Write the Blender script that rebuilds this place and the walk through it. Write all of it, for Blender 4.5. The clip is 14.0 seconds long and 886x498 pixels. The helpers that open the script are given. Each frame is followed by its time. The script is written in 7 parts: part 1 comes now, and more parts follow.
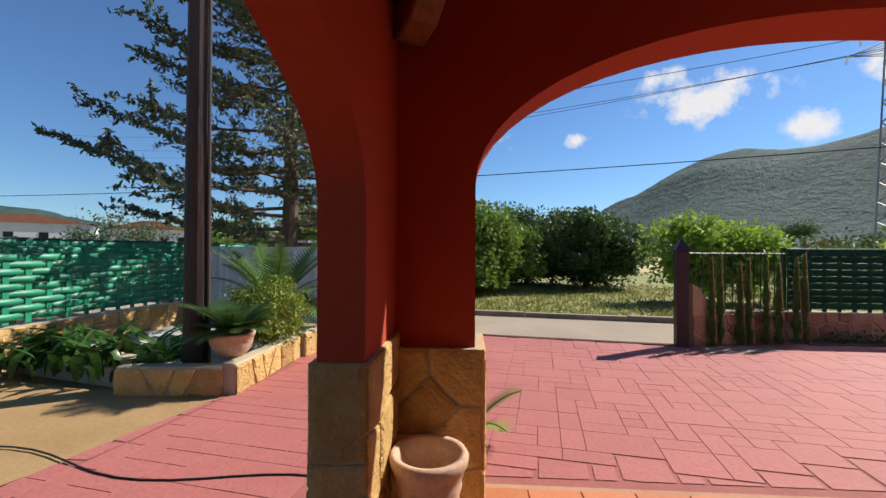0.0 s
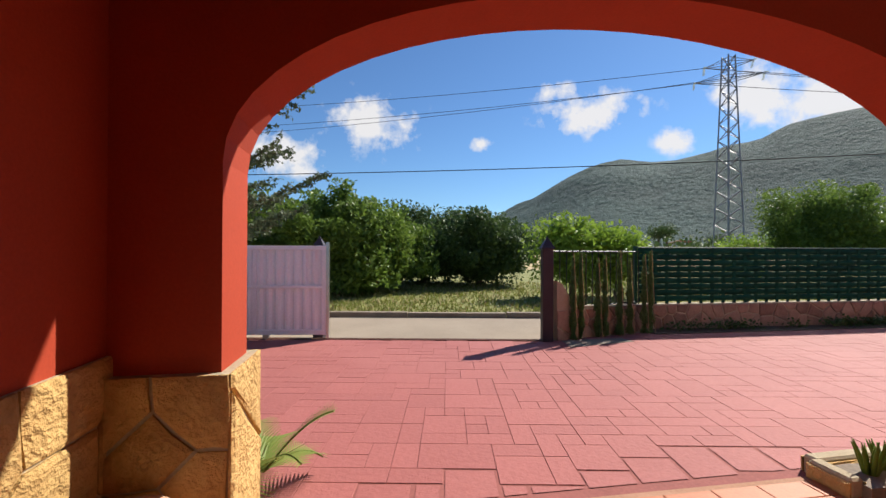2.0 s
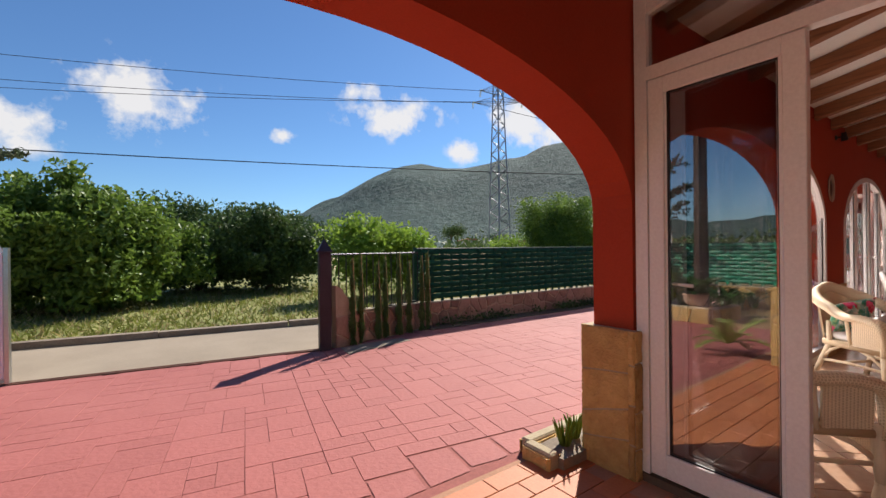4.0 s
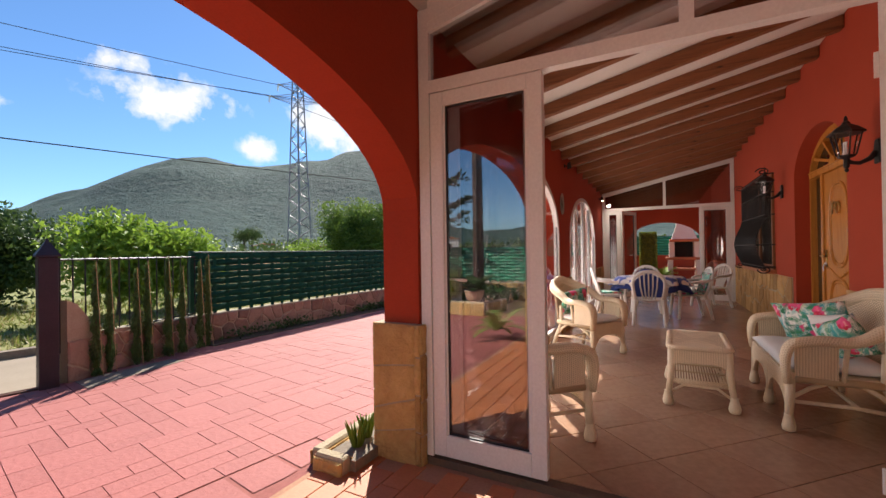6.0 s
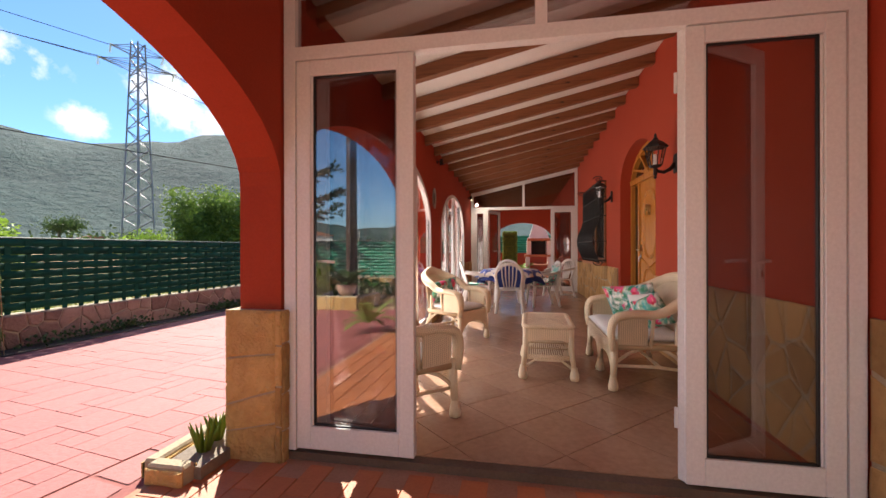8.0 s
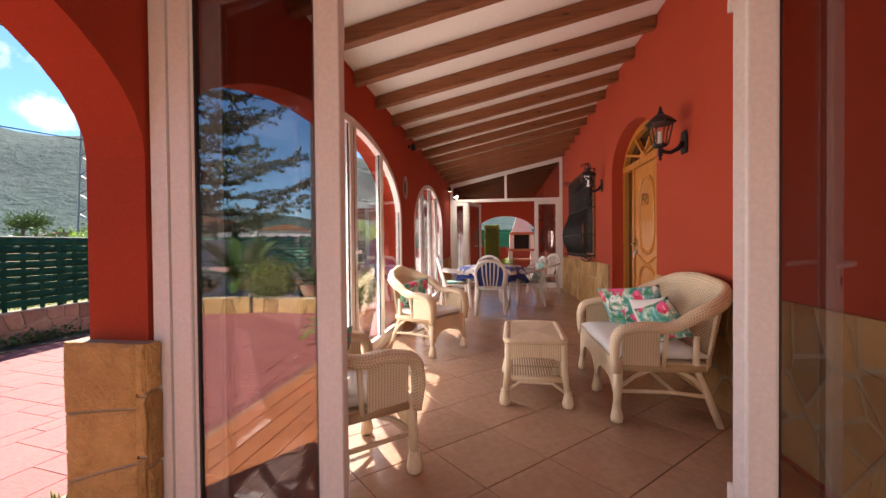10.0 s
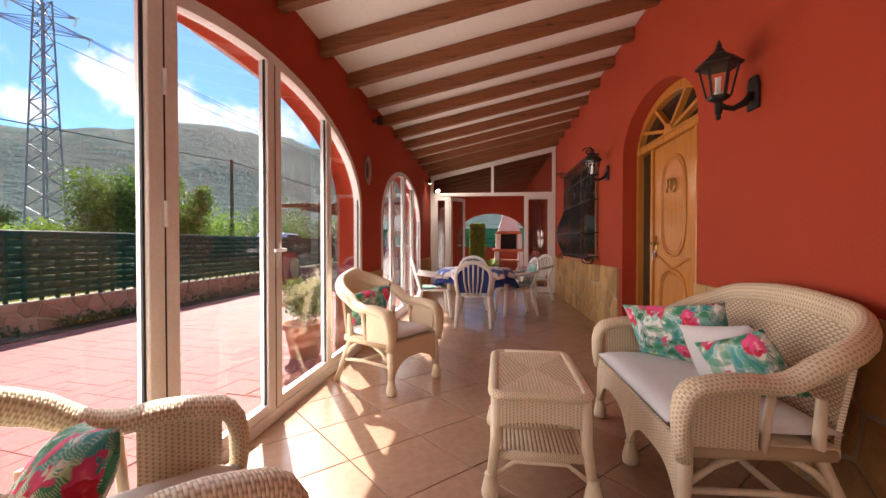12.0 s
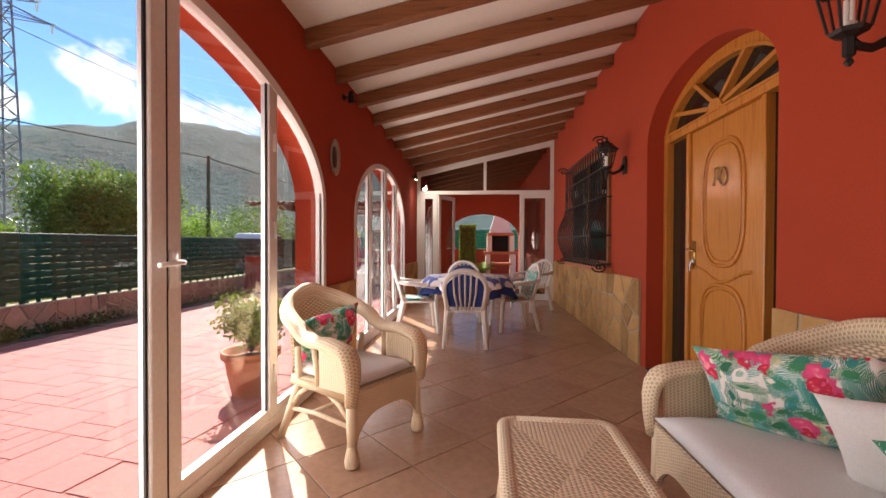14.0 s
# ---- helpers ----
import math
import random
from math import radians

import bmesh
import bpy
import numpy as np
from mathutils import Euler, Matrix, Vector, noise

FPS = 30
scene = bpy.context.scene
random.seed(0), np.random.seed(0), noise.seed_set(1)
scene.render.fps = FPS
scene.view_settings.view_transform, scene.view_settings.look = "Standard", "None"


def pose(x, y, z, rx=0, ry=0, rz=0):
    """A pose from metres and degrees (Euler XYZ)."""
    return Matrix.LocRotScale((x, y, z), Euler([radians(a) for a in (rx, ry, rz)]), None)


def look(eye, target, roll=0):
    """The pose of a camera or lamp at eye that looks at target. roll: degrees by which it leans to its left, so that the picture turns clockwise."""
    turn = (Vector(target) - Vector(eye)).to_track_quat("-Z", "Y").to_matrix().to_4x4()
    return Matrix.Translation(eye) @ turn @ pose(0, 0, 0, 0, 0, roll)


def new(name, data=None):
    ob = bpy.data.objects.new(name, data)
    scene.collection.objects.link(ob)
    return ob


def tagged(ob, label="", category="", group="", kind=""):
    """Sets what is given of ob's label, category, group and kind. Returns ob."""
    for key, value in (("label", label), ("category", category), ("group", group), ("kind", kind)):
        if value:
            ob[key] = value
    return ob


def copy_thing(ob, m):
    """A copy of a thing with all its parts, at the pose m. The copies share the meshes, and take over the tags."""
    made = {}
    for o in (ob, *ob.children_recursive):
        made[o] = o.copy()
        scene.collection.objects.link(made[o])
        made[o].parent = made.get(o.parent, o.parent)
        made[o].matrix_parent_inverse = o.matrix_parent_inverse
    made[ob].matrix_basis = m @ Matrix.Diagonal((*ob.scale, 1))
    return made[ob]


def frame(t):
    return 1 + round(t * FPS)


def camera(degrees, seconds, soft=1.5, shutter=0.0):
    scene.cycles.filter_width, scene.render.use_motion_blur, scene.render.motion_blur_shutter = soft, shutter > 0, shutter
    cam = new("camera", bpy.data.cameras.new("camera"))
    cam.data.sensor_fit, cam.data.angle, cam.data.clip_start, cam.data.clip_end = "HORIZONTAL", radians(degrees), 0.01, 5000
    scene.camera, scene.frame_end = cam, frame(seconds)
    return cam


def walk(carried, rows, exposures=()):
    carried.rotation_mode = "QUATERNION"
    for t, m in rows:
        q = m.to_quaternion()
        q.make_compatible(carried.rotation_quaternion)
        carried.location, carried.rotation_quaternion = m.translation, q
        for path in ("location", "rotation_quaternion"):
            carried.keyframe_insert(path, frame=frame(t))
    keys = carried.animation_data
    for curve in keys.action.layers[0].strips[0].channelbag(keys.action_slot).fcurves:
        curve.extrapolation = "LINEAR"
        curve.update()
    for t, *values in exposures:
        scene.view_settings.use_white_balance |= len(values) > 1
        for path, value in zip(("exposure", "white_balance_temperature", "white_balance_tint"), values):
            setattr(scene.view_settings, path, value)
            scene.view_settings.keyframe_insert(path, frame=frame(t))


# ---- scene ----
cam = camera(94.2, 14.0)
METRES, EYE, TILT, LEAN, TURN = 3.95, 1.2, 0.0, 0.0, 21.5
PATH = [
    (0, (0.191, 1.133, 1.223), (0.065, 3.129, 1.237), 0.3),
    (0.5, (0.318, 1.263, 1.236), (0.274, 3.262, 1.247), 0.2),
    (1, (0.421, 1.333, 1.238), (0.487, 3.332, 1.24), 0.4),
    (1.5, (0.573, 1.389, 1.224), (0.759, 3.38, 1.234), 0.3),
    (2, (0.719, 1.436, 1.217), (1.034, 3.411, 1.228), 0.2),
    (2.5, (0.85, 1.492, 1.227), (1.318, 3.437, 1.231), -0.2),
    (3, (0.988, 1.538, 1.239), (1.659, 3.422, 1.24), -0.7),
    (3.5, (1.138, 1.568, 1.291), (2.049, 3.348, 1.276), -0.9),
    (4, (1.207, 1.574, 1.283), (2.366, 3.204, 1.282), -0.6),
    (4.2, (1.221, 1.59, 1.265), (2.482, 3.143, 1.27), -0.9),
    (6.3, (1.302, 1.556, 1.238), (3.118, 2.396, 1.247), -0.5),
    (6.5, (1.304, 1.556, 1.219), (3.146, 2.334, 1.225), -0.3),
    (7, (1.322, 1.549, 1.189), (3.224, 2.164, 1.192), -0.3),
    (7.5, (1.336, 1.546, 1.155), (3.281, 2.01, 1.159), -0.2),
    (8, (1.34, 1.542, 1.145), (3.307, 1.907, 1.145), -0.1),
    (8.2, (1.339, 1.547, 1.149), (3.311, 1.884, 1.141), -0.1),
    (10.3, (2.265, 1.512, 1.167), (4.244, 1.796, 1.139), -0.5),
    (10.5, (2.387, 1.504, 1.161), (4.366, 1.791, 1.137), -0.4),
    (11, (2.669, 1.505, 1.158), (4.652, 1.771, 1.127), -0.3),
    (11.5, (2.962, 1.503, 1.142), (4.947, 1.744, 1.114), -0.2),
    (12, (3.231, 1.526, 1.133), (5.219, 1.744, 1.104), -0.0),
    (12.5, (3.461, 1.572, 1.134), (5.451, 1.771, 1.108), 0.0),
    (13, (3.675, 1.601, 1.131), (5.667, 1.782, 1.108), 0.1),
    (13.5, (3.893, 1.581, 1.156), (5.885, 1.751, 1.131), 0.1),
    (14, (4.113, 1.59, 1.171), (6.106, 1.755, 1.147), 0.2),
]
walk(cam, [(t, look(eye, target, roll)) for t, eye, target, roll in PATH], exposures=[(0.0, 0.6), (4.0, 0.6), (6.5, 1.06), (8.2, 1.3), (10.3, 1.46), (11.5, 1.42), (14.0, 1.36)])

# ---- world and sun ----
SUN_FROM = Vector((0.95, 0.58, 1.0)).normalized()      # towards the sun
world = bpy.data.worlds.new("sky")
scene.world = world
world.use_nodes = True
wn, wl = world.node_tree.nodes, world.node_tree.links
sky = wn.new("ShaderNodeTexSky")
sky.sky_type = "NISHITA"
sky.sun_disc = False
sky.sun_elevation = math.asin(SUN_FROM.z)
sky.sun_rotation = math.atan2(SUN_FROM.x, SUN_FROM.y)
sky.air_density, sky.dust_density, sky.ozone_density = 1.0, 0.15, 4.0
wn["Background"].inputs["Strength"].default_value = 0.074


def cloud_layer(clouds):
    """Cumulus clouds in the sky: bearing from +y and height in degrees, half width, half height."""
    tc = wn.new("ShaderNodeTexCoord")
    def vmath(op, a, b=None):
        n = wn.new("ShaderNodeVectorMath")
        n.operation = op
        for sock, v in zip(n.inputs, (a, b)):
            if v is None:
                continue
            if isinstance(v, (tuple, Vector)):
                sock.default_value = v
            else:
                wl.new(v, sock)
        return n.outputs["Value"] if op == "DOT_PRODUCT" else n.outputs[0]
    def fmath(op, *vals):
        n = wn.new("ShaderNodeMath")
        n.operation = op
        for sock, v in zip(n.inputs, vals):
            if isinstance(v, (int, float)):
                sock.default_value = v
            else:
                wl.new(v, sock)
        return n.outputs[0]
    d = tc.outputs["Generated"]
    big = wn.new("ShaderNodeTexNoise")
    big.inputs["Scale"].default_value, big.inputs["Detail"].default_value, big.inputs["Roughness"].default_value = 16.0, 7.0, 0.62
    wl.new(d, big.inputs["Vector"])
    total = None
    for az, el, hw, hh in clouds:
        a, e = radians(az), radians(el)
        c = Vector((math.sin(a) * math.cos(e), math.cos(a) * math.cos(e), math.sin(e)))
        east = Vector((math.cos(a), -math.sin(a), 0)) / math.tan(radians(hw))
        up = Vector((-math.sin(a) * math.sin(e), -math.cos(a) * math.sin(e), math.cos(e))) / math.tan(radians(hh))
        q = vmath("SUBTRACT", d, c)
        u, w = vmath("DOT_PRODUCT", q, east), vmath("DOT_PRODUCT", q, up)
        r = fmath("SQRT", fmath("ADD", fmath("MULTIPLY", u, u), fmath("MULTIPLY", w, w)))
        m = fmath("SUBTRACT", 1.0, r)
        total = m if total is None else fmath("MAXIMUM", total, m)
    dens = fmath("ADD", total, fmath("MULTIPLY", fmath("SUBTRACT", big.outputs["Fac"], 0.5), 3.4))
    alpha = wn.new("ShaderNodeMapRange")
    for k, v in (("From Min", 0.02), ("From Max", 0.75), ("To Min", 0.0), ("To Max", 0.92)):
        alpha.inputs[k].default_value = v
    wl.new(dens, alpha.inputs["Value"])
    gate_ = wn.new("ShaderNodeMapRange")
    for k, v in (("From Min", -0.45), ("From Max", 0.15), ("To Min", 0.0), ("To Max", 1.0)):
        gate_.inputs[k].default_value = v
    wl.new(total, gate_.inputs["Value"])
    return fmath("MULTIPLY", alpha.outputs[0], gate_.outputs[0])


tint = wn.new("ShaderNodeMix")
tint.data_type, tint.blend_type = "RGBA", "MULTIPLY"
tint.inputs[0].default_value = 1.0
tint.inputs[7].default_value = (0.72, 0.93, 1.12, 1)
wl.new(sky.outputs["Color"], tint.inputs[6])
cover = wn.new("ShaderNodeMix")
cover.data_type = "RGBA"
cover.inputs[7].default_value = (8.0, 7.8, 7.7, 1)
wl.new(tint.outputs[2], cover.inputs[6])
wl.new(cloud_layer([(-1, 17.0, 6.5, 4.0), (29, 17.6, 6.5, 3.0), (24, 20.6, 3.2, 1.2), (38.6, 13.2, 2.4, 1.8), (46, 17.5, 4.0, 4.0), (52, 15.0, 6.0, 3.6), (-13, 12.2, 6.5, 3.0), (61, 14.5, 6.0, 3.0), (100, 24, 9, 4), (-60, 26, 10, 4), (150, 30, 14, 6), (14, 14.5, 1.6, 1.0)]), cover.inputs[0])
wl.new(cover.outputs[2], wn["Background"].inputs["Color"])
sun_data = bpy.data.lights.new("sun", "SUN")
sun_data.energy, sun_data.angle, sun_data.color = 5.0, radians(0.5), (1.0, 0.94, 0.85)
sun = new("sun", sun_data)
sun.matrix_world = look(SUN_FROM * 40, (0, 0, 0))

# added fill lamp in the side arch, behind the walk, for skylight and bounce
arch_data = bpy.data.lights.new("arch_fill", "AREA")
arch_data.shape, arch_data.size, arch_data.size_y = "RECTANGLE", 1.1, 1.5
arch_data.energy, arch_data.color, arch_data.spread = 6.5, (1.0, 0.74, 0.64), radians(110)
arch_lamp = new("arch_fill", arch_data)
arch_lamp.matrix_world = look((-0.22, 0.85, 1.05), (4.0, 1.2, 1.2))
# added fill lamps in the arches, for light from sky and sunlit drive
for win_x, win_w, win_e in ((5.72, 3.0, 26.0), (9.85, 2.4, 22.0), (15.2, 2.6, 14.0)):
    win_data = bpy.data.lights.new("opening_fill", "AREA")
    win_data.shape, win_data.size, win_data.size_y = "RECTANGLE", win_w, 1.7
    win_data.energy, win_data.color = win_e, (1.0, 0.88, 0.80)
    new("opening_fill", win_data).matrix_world = look((win_x, 3.0, 0.95), (win_x, 0.0, 1.25))
# the lit wall spotlight of the veranda
for spot_x, spot_w in ((12.2, 22.0),):
    spot_data = bpy.data.lights.new("wall_spot", "SPOT")
    spot_data.energy, spot_data.color = spot_w, (1.0, 0.88, 0.74)
    spot_data.spot_size, spot_data.spot_blend, spot_data.shadow_soft_size = radians(172), 0.8, 0.05
    new("wall_spot", spot_data).matrix_world = look((spot_x, 2.78, 2.44), (spot_x + 0.2, 1.1, 0.9))

# ---- materials ----
def material(name, base, rough=0.8, metal=0.0, spec=0.5):
    m = bpy.data.materials.new(name)
    m.use_nodes = True
    b = m.node_tree.nodes["Principled BSDF"]
    b.inputs["Base Color"].default_value = (*base, 1)
    b.inputs["Roughness"].default_value = rough
    b.inputs["Metallic"].default_value = metal
    b.inputs["Specular IOR Level"].default_value = spec
    return m


def node(m, kind, **values):
    n = m.node_tree.nodes.new(kind)
    for k, v in values.items():
        n.inputs[k].default_value = v
    return n


def link(m, a, b):
    m.node_tree.links.new(a, b)


def bsdf(m):
    return m.node_tree.nodes["Principled BSDF"]


def ramp(m, fac, stops):
    r = m.node_tree.nodes.new("ShaderNodeValToRGB")
    e = r.color_ramp.elements
    while len(e) < len(stops):
        e.new(0.5)
    for el, (p, c) in zip(e, stops):
        el.position, el.color = p, (*c, 1)
    link(m, fac, r.inputs["Fac"])
    return r.outputs["Color"]


def mix(m, fac, a, b, how="MIX"):
    n = m.node_tree.nodes.new("ShaderNodeMix")
    n.data_type, n.blend_type = "RGBA", how
    for sock, v in ((n.inputs[0], fac), (n.inputs[6], a), (n.inputs[7], b)):
        if isinstance(v, (int, float)):
            sock.default_value = v
        elif isinstance(v, tuple):
            sock.default_value = (*v, 1)
        else:
            link(m, v, sock)
    return n.outputs[2]


def coords(m, scale=(1, 1, 1), which="Object"):
    t = m.node_tree.nodes.new("ShaderNodeTexCoord")
    mp = m.node_tree.nodes.new("ShaderNodeMapping")
    mp.inputs["Scale"].default_value = scale
    link(m, t.outputs[which], mp.inputs["Vector"])
    return mp.outputs["Vector"]


def noise_fac(m, scale, detail=4, rough=0.55, vec=None):
    n = node(m, "ShaderNodeTexNoise", Scale=scale, Detail=detail, Roughness=rough)
    link(m, vec or coords(m), n.inputs["Vector"])
    return n.outputs["Fac"]


def bump(m, fac, strength=0.3, distance=0.01):
    b = node(m, "ShaderNodeBump", Strength=strength, Distance=distance)
    link(m, fac, b.inputs["Height"])
    link(m, b.outputs["Normal"], bsdf(m).inputs["Normal"])


def grained(name, lo, hi, rough=0.8, scale=3.0, fine=40.0, b=0.25, dist=0.004, metal=0.0, spec=0.4, stretch=(1, 1, 1), random_tint=0.0):
    """Two scales of variation in colour, and fine relief."""
    m = material(name, hi, rough, metal, spec)
    vec = coords(m, stretch)
    big = noise_fac(m, scale, 5, 0.6, vec)
    small = noise_fac(m, fine, 4, 0.6, vec)
    c1 = ramp(m, big, [(0.3, lo), (0.7, hi)])
    mid = tuple(0.75 * q for q in lo)
    c = mix(m, 0.35, c1, ramp(m, small, [(0.3, mid), (0.7, hi)]))
    if random_tint:
        info = m.node_tree.nodes.new("ShaderNodeObjectInfo")
        c = mix(m, random_tint, c, ramp(m, info.outputs["Random"], [(0.0, tuple(0.45 * q for q in lo)), (0.5, hi), (1.0, tuple(min(1, 1.3 * q) for q in hi))]))
    link(m, c, bsdf(m).inputs["Base Color"])
    bump(m, small, b, dist)
    return m


def wood(name, lo, hi, rough, stretch, knots=True):
    m = material(name, hi, rough)
    vec = coords(m, stretch)
    n = noise_fac(m, 2.2, 6, 0.65, vec)
    c = ramp(m, n, [(0.25, lo), (0.5, hi), (0.62, tuple(0.7 * a + 0.3 * b for a, b in zip(hi, lo))), (0.8, hi)])
    if knots:
        k = node(m, "ShaderNodeTexVoronoi", Scale=2.6)
        link(m, coords(m, (0.9, 1.0, 3.0)), k.inputs["Vector"])
        kc = ramp(m, k.outputs["Distance"], [(0.0, tuple(0.25 * q for q in lo)), (0.06, tuple(0.5 * q for q in lo)), (0.11, (1, 1, 1))])
        c = mix(m, 0.8, c, kc, "MULTIPLY")
    link(m, c, bsdf(m).inputs["Base Color"])
    bump(m, n, 0.15, 0.003)
    return m


RED = grained("red_render", (0.37, 0.043, 0.013), (0.43, 0.053, 0.017), 0.85, 0.9, 90, 0.25, 0.003)
WHITE_PVC = grained("white_pvc", (0.80, 0.77, 0.74), (0.85, 0.83, 0.80), 0.35, 2, 60, 0.03, 0.001)
CEIL = grained("ceiling_plaster", (0.80, 0.77, 0.71), (0.86, 0.83, 0.77), 0.9, 1.5, 70, 0.2, 0.003)
BEAM = wood("beam_wood", (0.080, 0.025, 0.008), (0.25, 0.09, 0.030), 0.55, (14, 0.7, 14))
DOORWOOD = wood("door_wood", (0.36, 0.12, 0.018), (0.58, 0.24, 0.045), 0.22, (16, 16, 0.8), False)
STONE = grained("golden_stone", (0.36, 0.18, 0.05), (0.66, 0.44, 0.17), 0.9, 7, 30, 1.0, 0.03, random_tint=0.35)
MORTAR = grained("mortar", (0.38, 0.30, 0.19), (0.50, 0.42, 0.29), 0.95, 4, 60, 0.6, 0.01)
SLATE = grained("flagstone", (0.30, 0.145, 0.045), (0.56, 0.34, 0.13), 0.8, 6, 26, 0.6, 0.01, random_tint=0.4)
PAVE = grained("stamped_concrete", (0.34, 0.100, 0.088), (0.42, 0.140, 0.122), 0.75, 0.9, 34, 0.6, 0.008, random_tint=0.10)
PAVE_JOINT = grained("pave_joint", (0.25, 0.080, 0.068), (0.36, 0.12, 0.10), 0.9, 3, 50)
TERRA = grained("terracotta_tile", (0.42, 0.13, 0.05), (0.55, 0.20, 0.08), 0.6, 3, 60, 0.25, 0.003, random_tint=0.2)
TILE = grained("floor_tile", (0.31, 0.175, 0.112), (0.44, 0.275, 0.185), 0.22, 2.2, 22, 0.05, 0.002, random_tint=0.10)
GROUT = grained("grout", (0.10, 0.068, 0.046), (0.16, 0.11, 0.078), 0.9, 3, 60)
PORCH_GROUT = grained("porch_grout", (0.34, 0.17, 0.10), (0.48, 0.27, 0.17), 0.9, 3, 60)
ASPHALT = grained("road_asphalt", (0.26, 0.205, 0.15), (0.36, 0.29, 0.215), 0.95, 1.0, 80, 0.5, 0.006)
SOIL = grained("ground_soil", (0.16, 0.13, 0.06), (0.30, 0.24, 0.12), 0.95, 0.5, 14, 0.6, 0.03)
IRON = grained("black_iron", (0.012, 0.011, 0.011), (0.02, 0.018, 0.018), 0.5, 8, 60, 0.1, 0.001)

GLASS = material("clear_glass", (1, 1, 1), 0.0)
_clear = GLASS.node_tree.nodes.new("ShaderNodeBsdfTransparent")
_gloss = node(GLASS, "ShaderNodeBsdfGlossy", Roughness=0.0)
_lw = node(GLASS, "ShaderNodeLayerWeight", Blend=0.5)
_pw = GLASS.node_tree.nodes.new("ShaderNodeMath")
_pw.operation = "POWER"
_pw.inputs[1].default_value = 4.0
link(GLASS, _lw.outputs["Facing"], _pw.inputs[0])
_fres = GLASS.node_tree.nodes.new("ShaderNodeMath")
_fres.operation = "MULTIPLY_ADD"
_fres.inputs[1].default_value, _fres.inputs[2].default_value = 0.8, 0.035
link(GLASS, _pw.outputs[0], _fres.inputs[0])
_both = GLASS.node_tree.nodes.new("ShaderNodeMixShader")
link(GLASS, _fres.outputs[0], _both.inputs[0])
link(GLASS, _clear.outputs[0], _both.inputs[1])
link(GLASS, _gloss.outputs[0], _both.inputs[2])
link(GLASS, _both.outputs[0], GLASS.node_tree.nodes["Material Output"].inputs["Surface"])

# solar control glass of the glazed partitions: tinted and more mirror like
TINTED = GLASS.copy()
TINTED.name = "solar_glass"
for _q in TINTED.node_tree.nodes:
    if _q.type == "BSDF_TRANSPARENT":
        _q.inputs["Color"].default_value = (0.66, 0.64, 0.64, 1)
    elif _q.type == "MATH" and _q.operation == "MULTIPLY_ADD":
        _q.inputs[2].default_value = 0.30

# ---- mesh helpers ----
def box(bm, x0, x1, y0, y1, z0, z1, m=None):
    vs = [bm.verts.new((x, y, z)) for x in (x0, x1) for y in (y0, y1) for z in (z0, z1)]
    if m is not None:
        for v in vs:
            v.co = m @ v.co
    for f in ((0, 1, 3, 2), (4, 6, 7, 5), (0, 4, 5, 1), (2, 3, 7, 6), (0, 2, 6, 4), (1, 5, 7, 3)):
        bm.faces.new([vs[i] for i in f])
    return vs


def bevel(bm, width=0.005, seg=2):
    bmesh.ops.recalc_face_normals(bm, faces=bm.faces)
    edges = [e for e in bm.edges if len(e.link_faces) == 2 and e.calc_face_angle(0) > 0.5]
    bmesh.ops.bevel(bm, geom=edges, offset=width, segments=seg, affect="EDGES", profile=0.6, clamp_overlap=True)
    return bm


def tube(bm, pts, radius, sides=8, closed=False, flat=1.0):
    """A round bar along points; radius one number or one for each point."""
    pts = [Vector(p) for p in pts]
    n = len(pts)
    rad = radius if isinstance(radius, (list, tuple)) else [radius] * n
    rings = []
    up = None
    for i, p in enumerate(pts):
        a = pts[(i - 1) % n] if closed or i else p
        b = pts[(i + 1) % n] if closed or i < n - 1 else p
        d = (b - a).normalized()
        if up is None:
            up = d.orthogonal().normalized()
        side = d.cross(up).normalized()
        up = side.cross(d).normalized()
        rings.append([bm.verts.new(p + rad[i] * (math.cos(q) * up + flat * math.sin(q) * side)) for q in [2 * math.pi * k / sides for k in range(sides)]])
    for i in range(n if closed else n - 1):
        r0, r1 = rings[i], rings[(i + 1) % n]
        for k in range(sides):
            bm.faces.new((r0[k], r0[(k + 1) % sides], r1[(k + 1) % sides], r1[k]))
    if not closed:
        bm.faces.new(list(reversed(rings[0])))
        bm.faces.new(rings[-1])
    return bm


def lathe(bm, profile, sides=24, at=(0, 0, 0), wob=0.0):
    rings = []
    for r, z in profile:
        rings.append([bm.verts.new((at[0] + r * (1 + wob * math.sin(3 * q)) * math.cos(q), at[1] + r * math.sin(q), at[2] + z)) for q in [2 * math.pi * k / sides for k in range(sides)]])
    for r0, r1 in zip(rings, rings[1:]):
        for k in range(sides):
            bm.faces.new((r0[k], r0[(k + 1) % sides], r1[(k + 1) % sides], r1[k]))
    bm.faces.new(list(reversed(rings[0])))
    bm.faces.new(rings[-1])
    return bm


def arc_pts(cx, half, spring, rise, n=28):
    """Outline points of an arched opening from one springing to the other."""
    return [(cx - half * math.cos(math.pi * i / n), spring + rise * math.sin(math.pi * i / n)) for i in range(n + 1)]


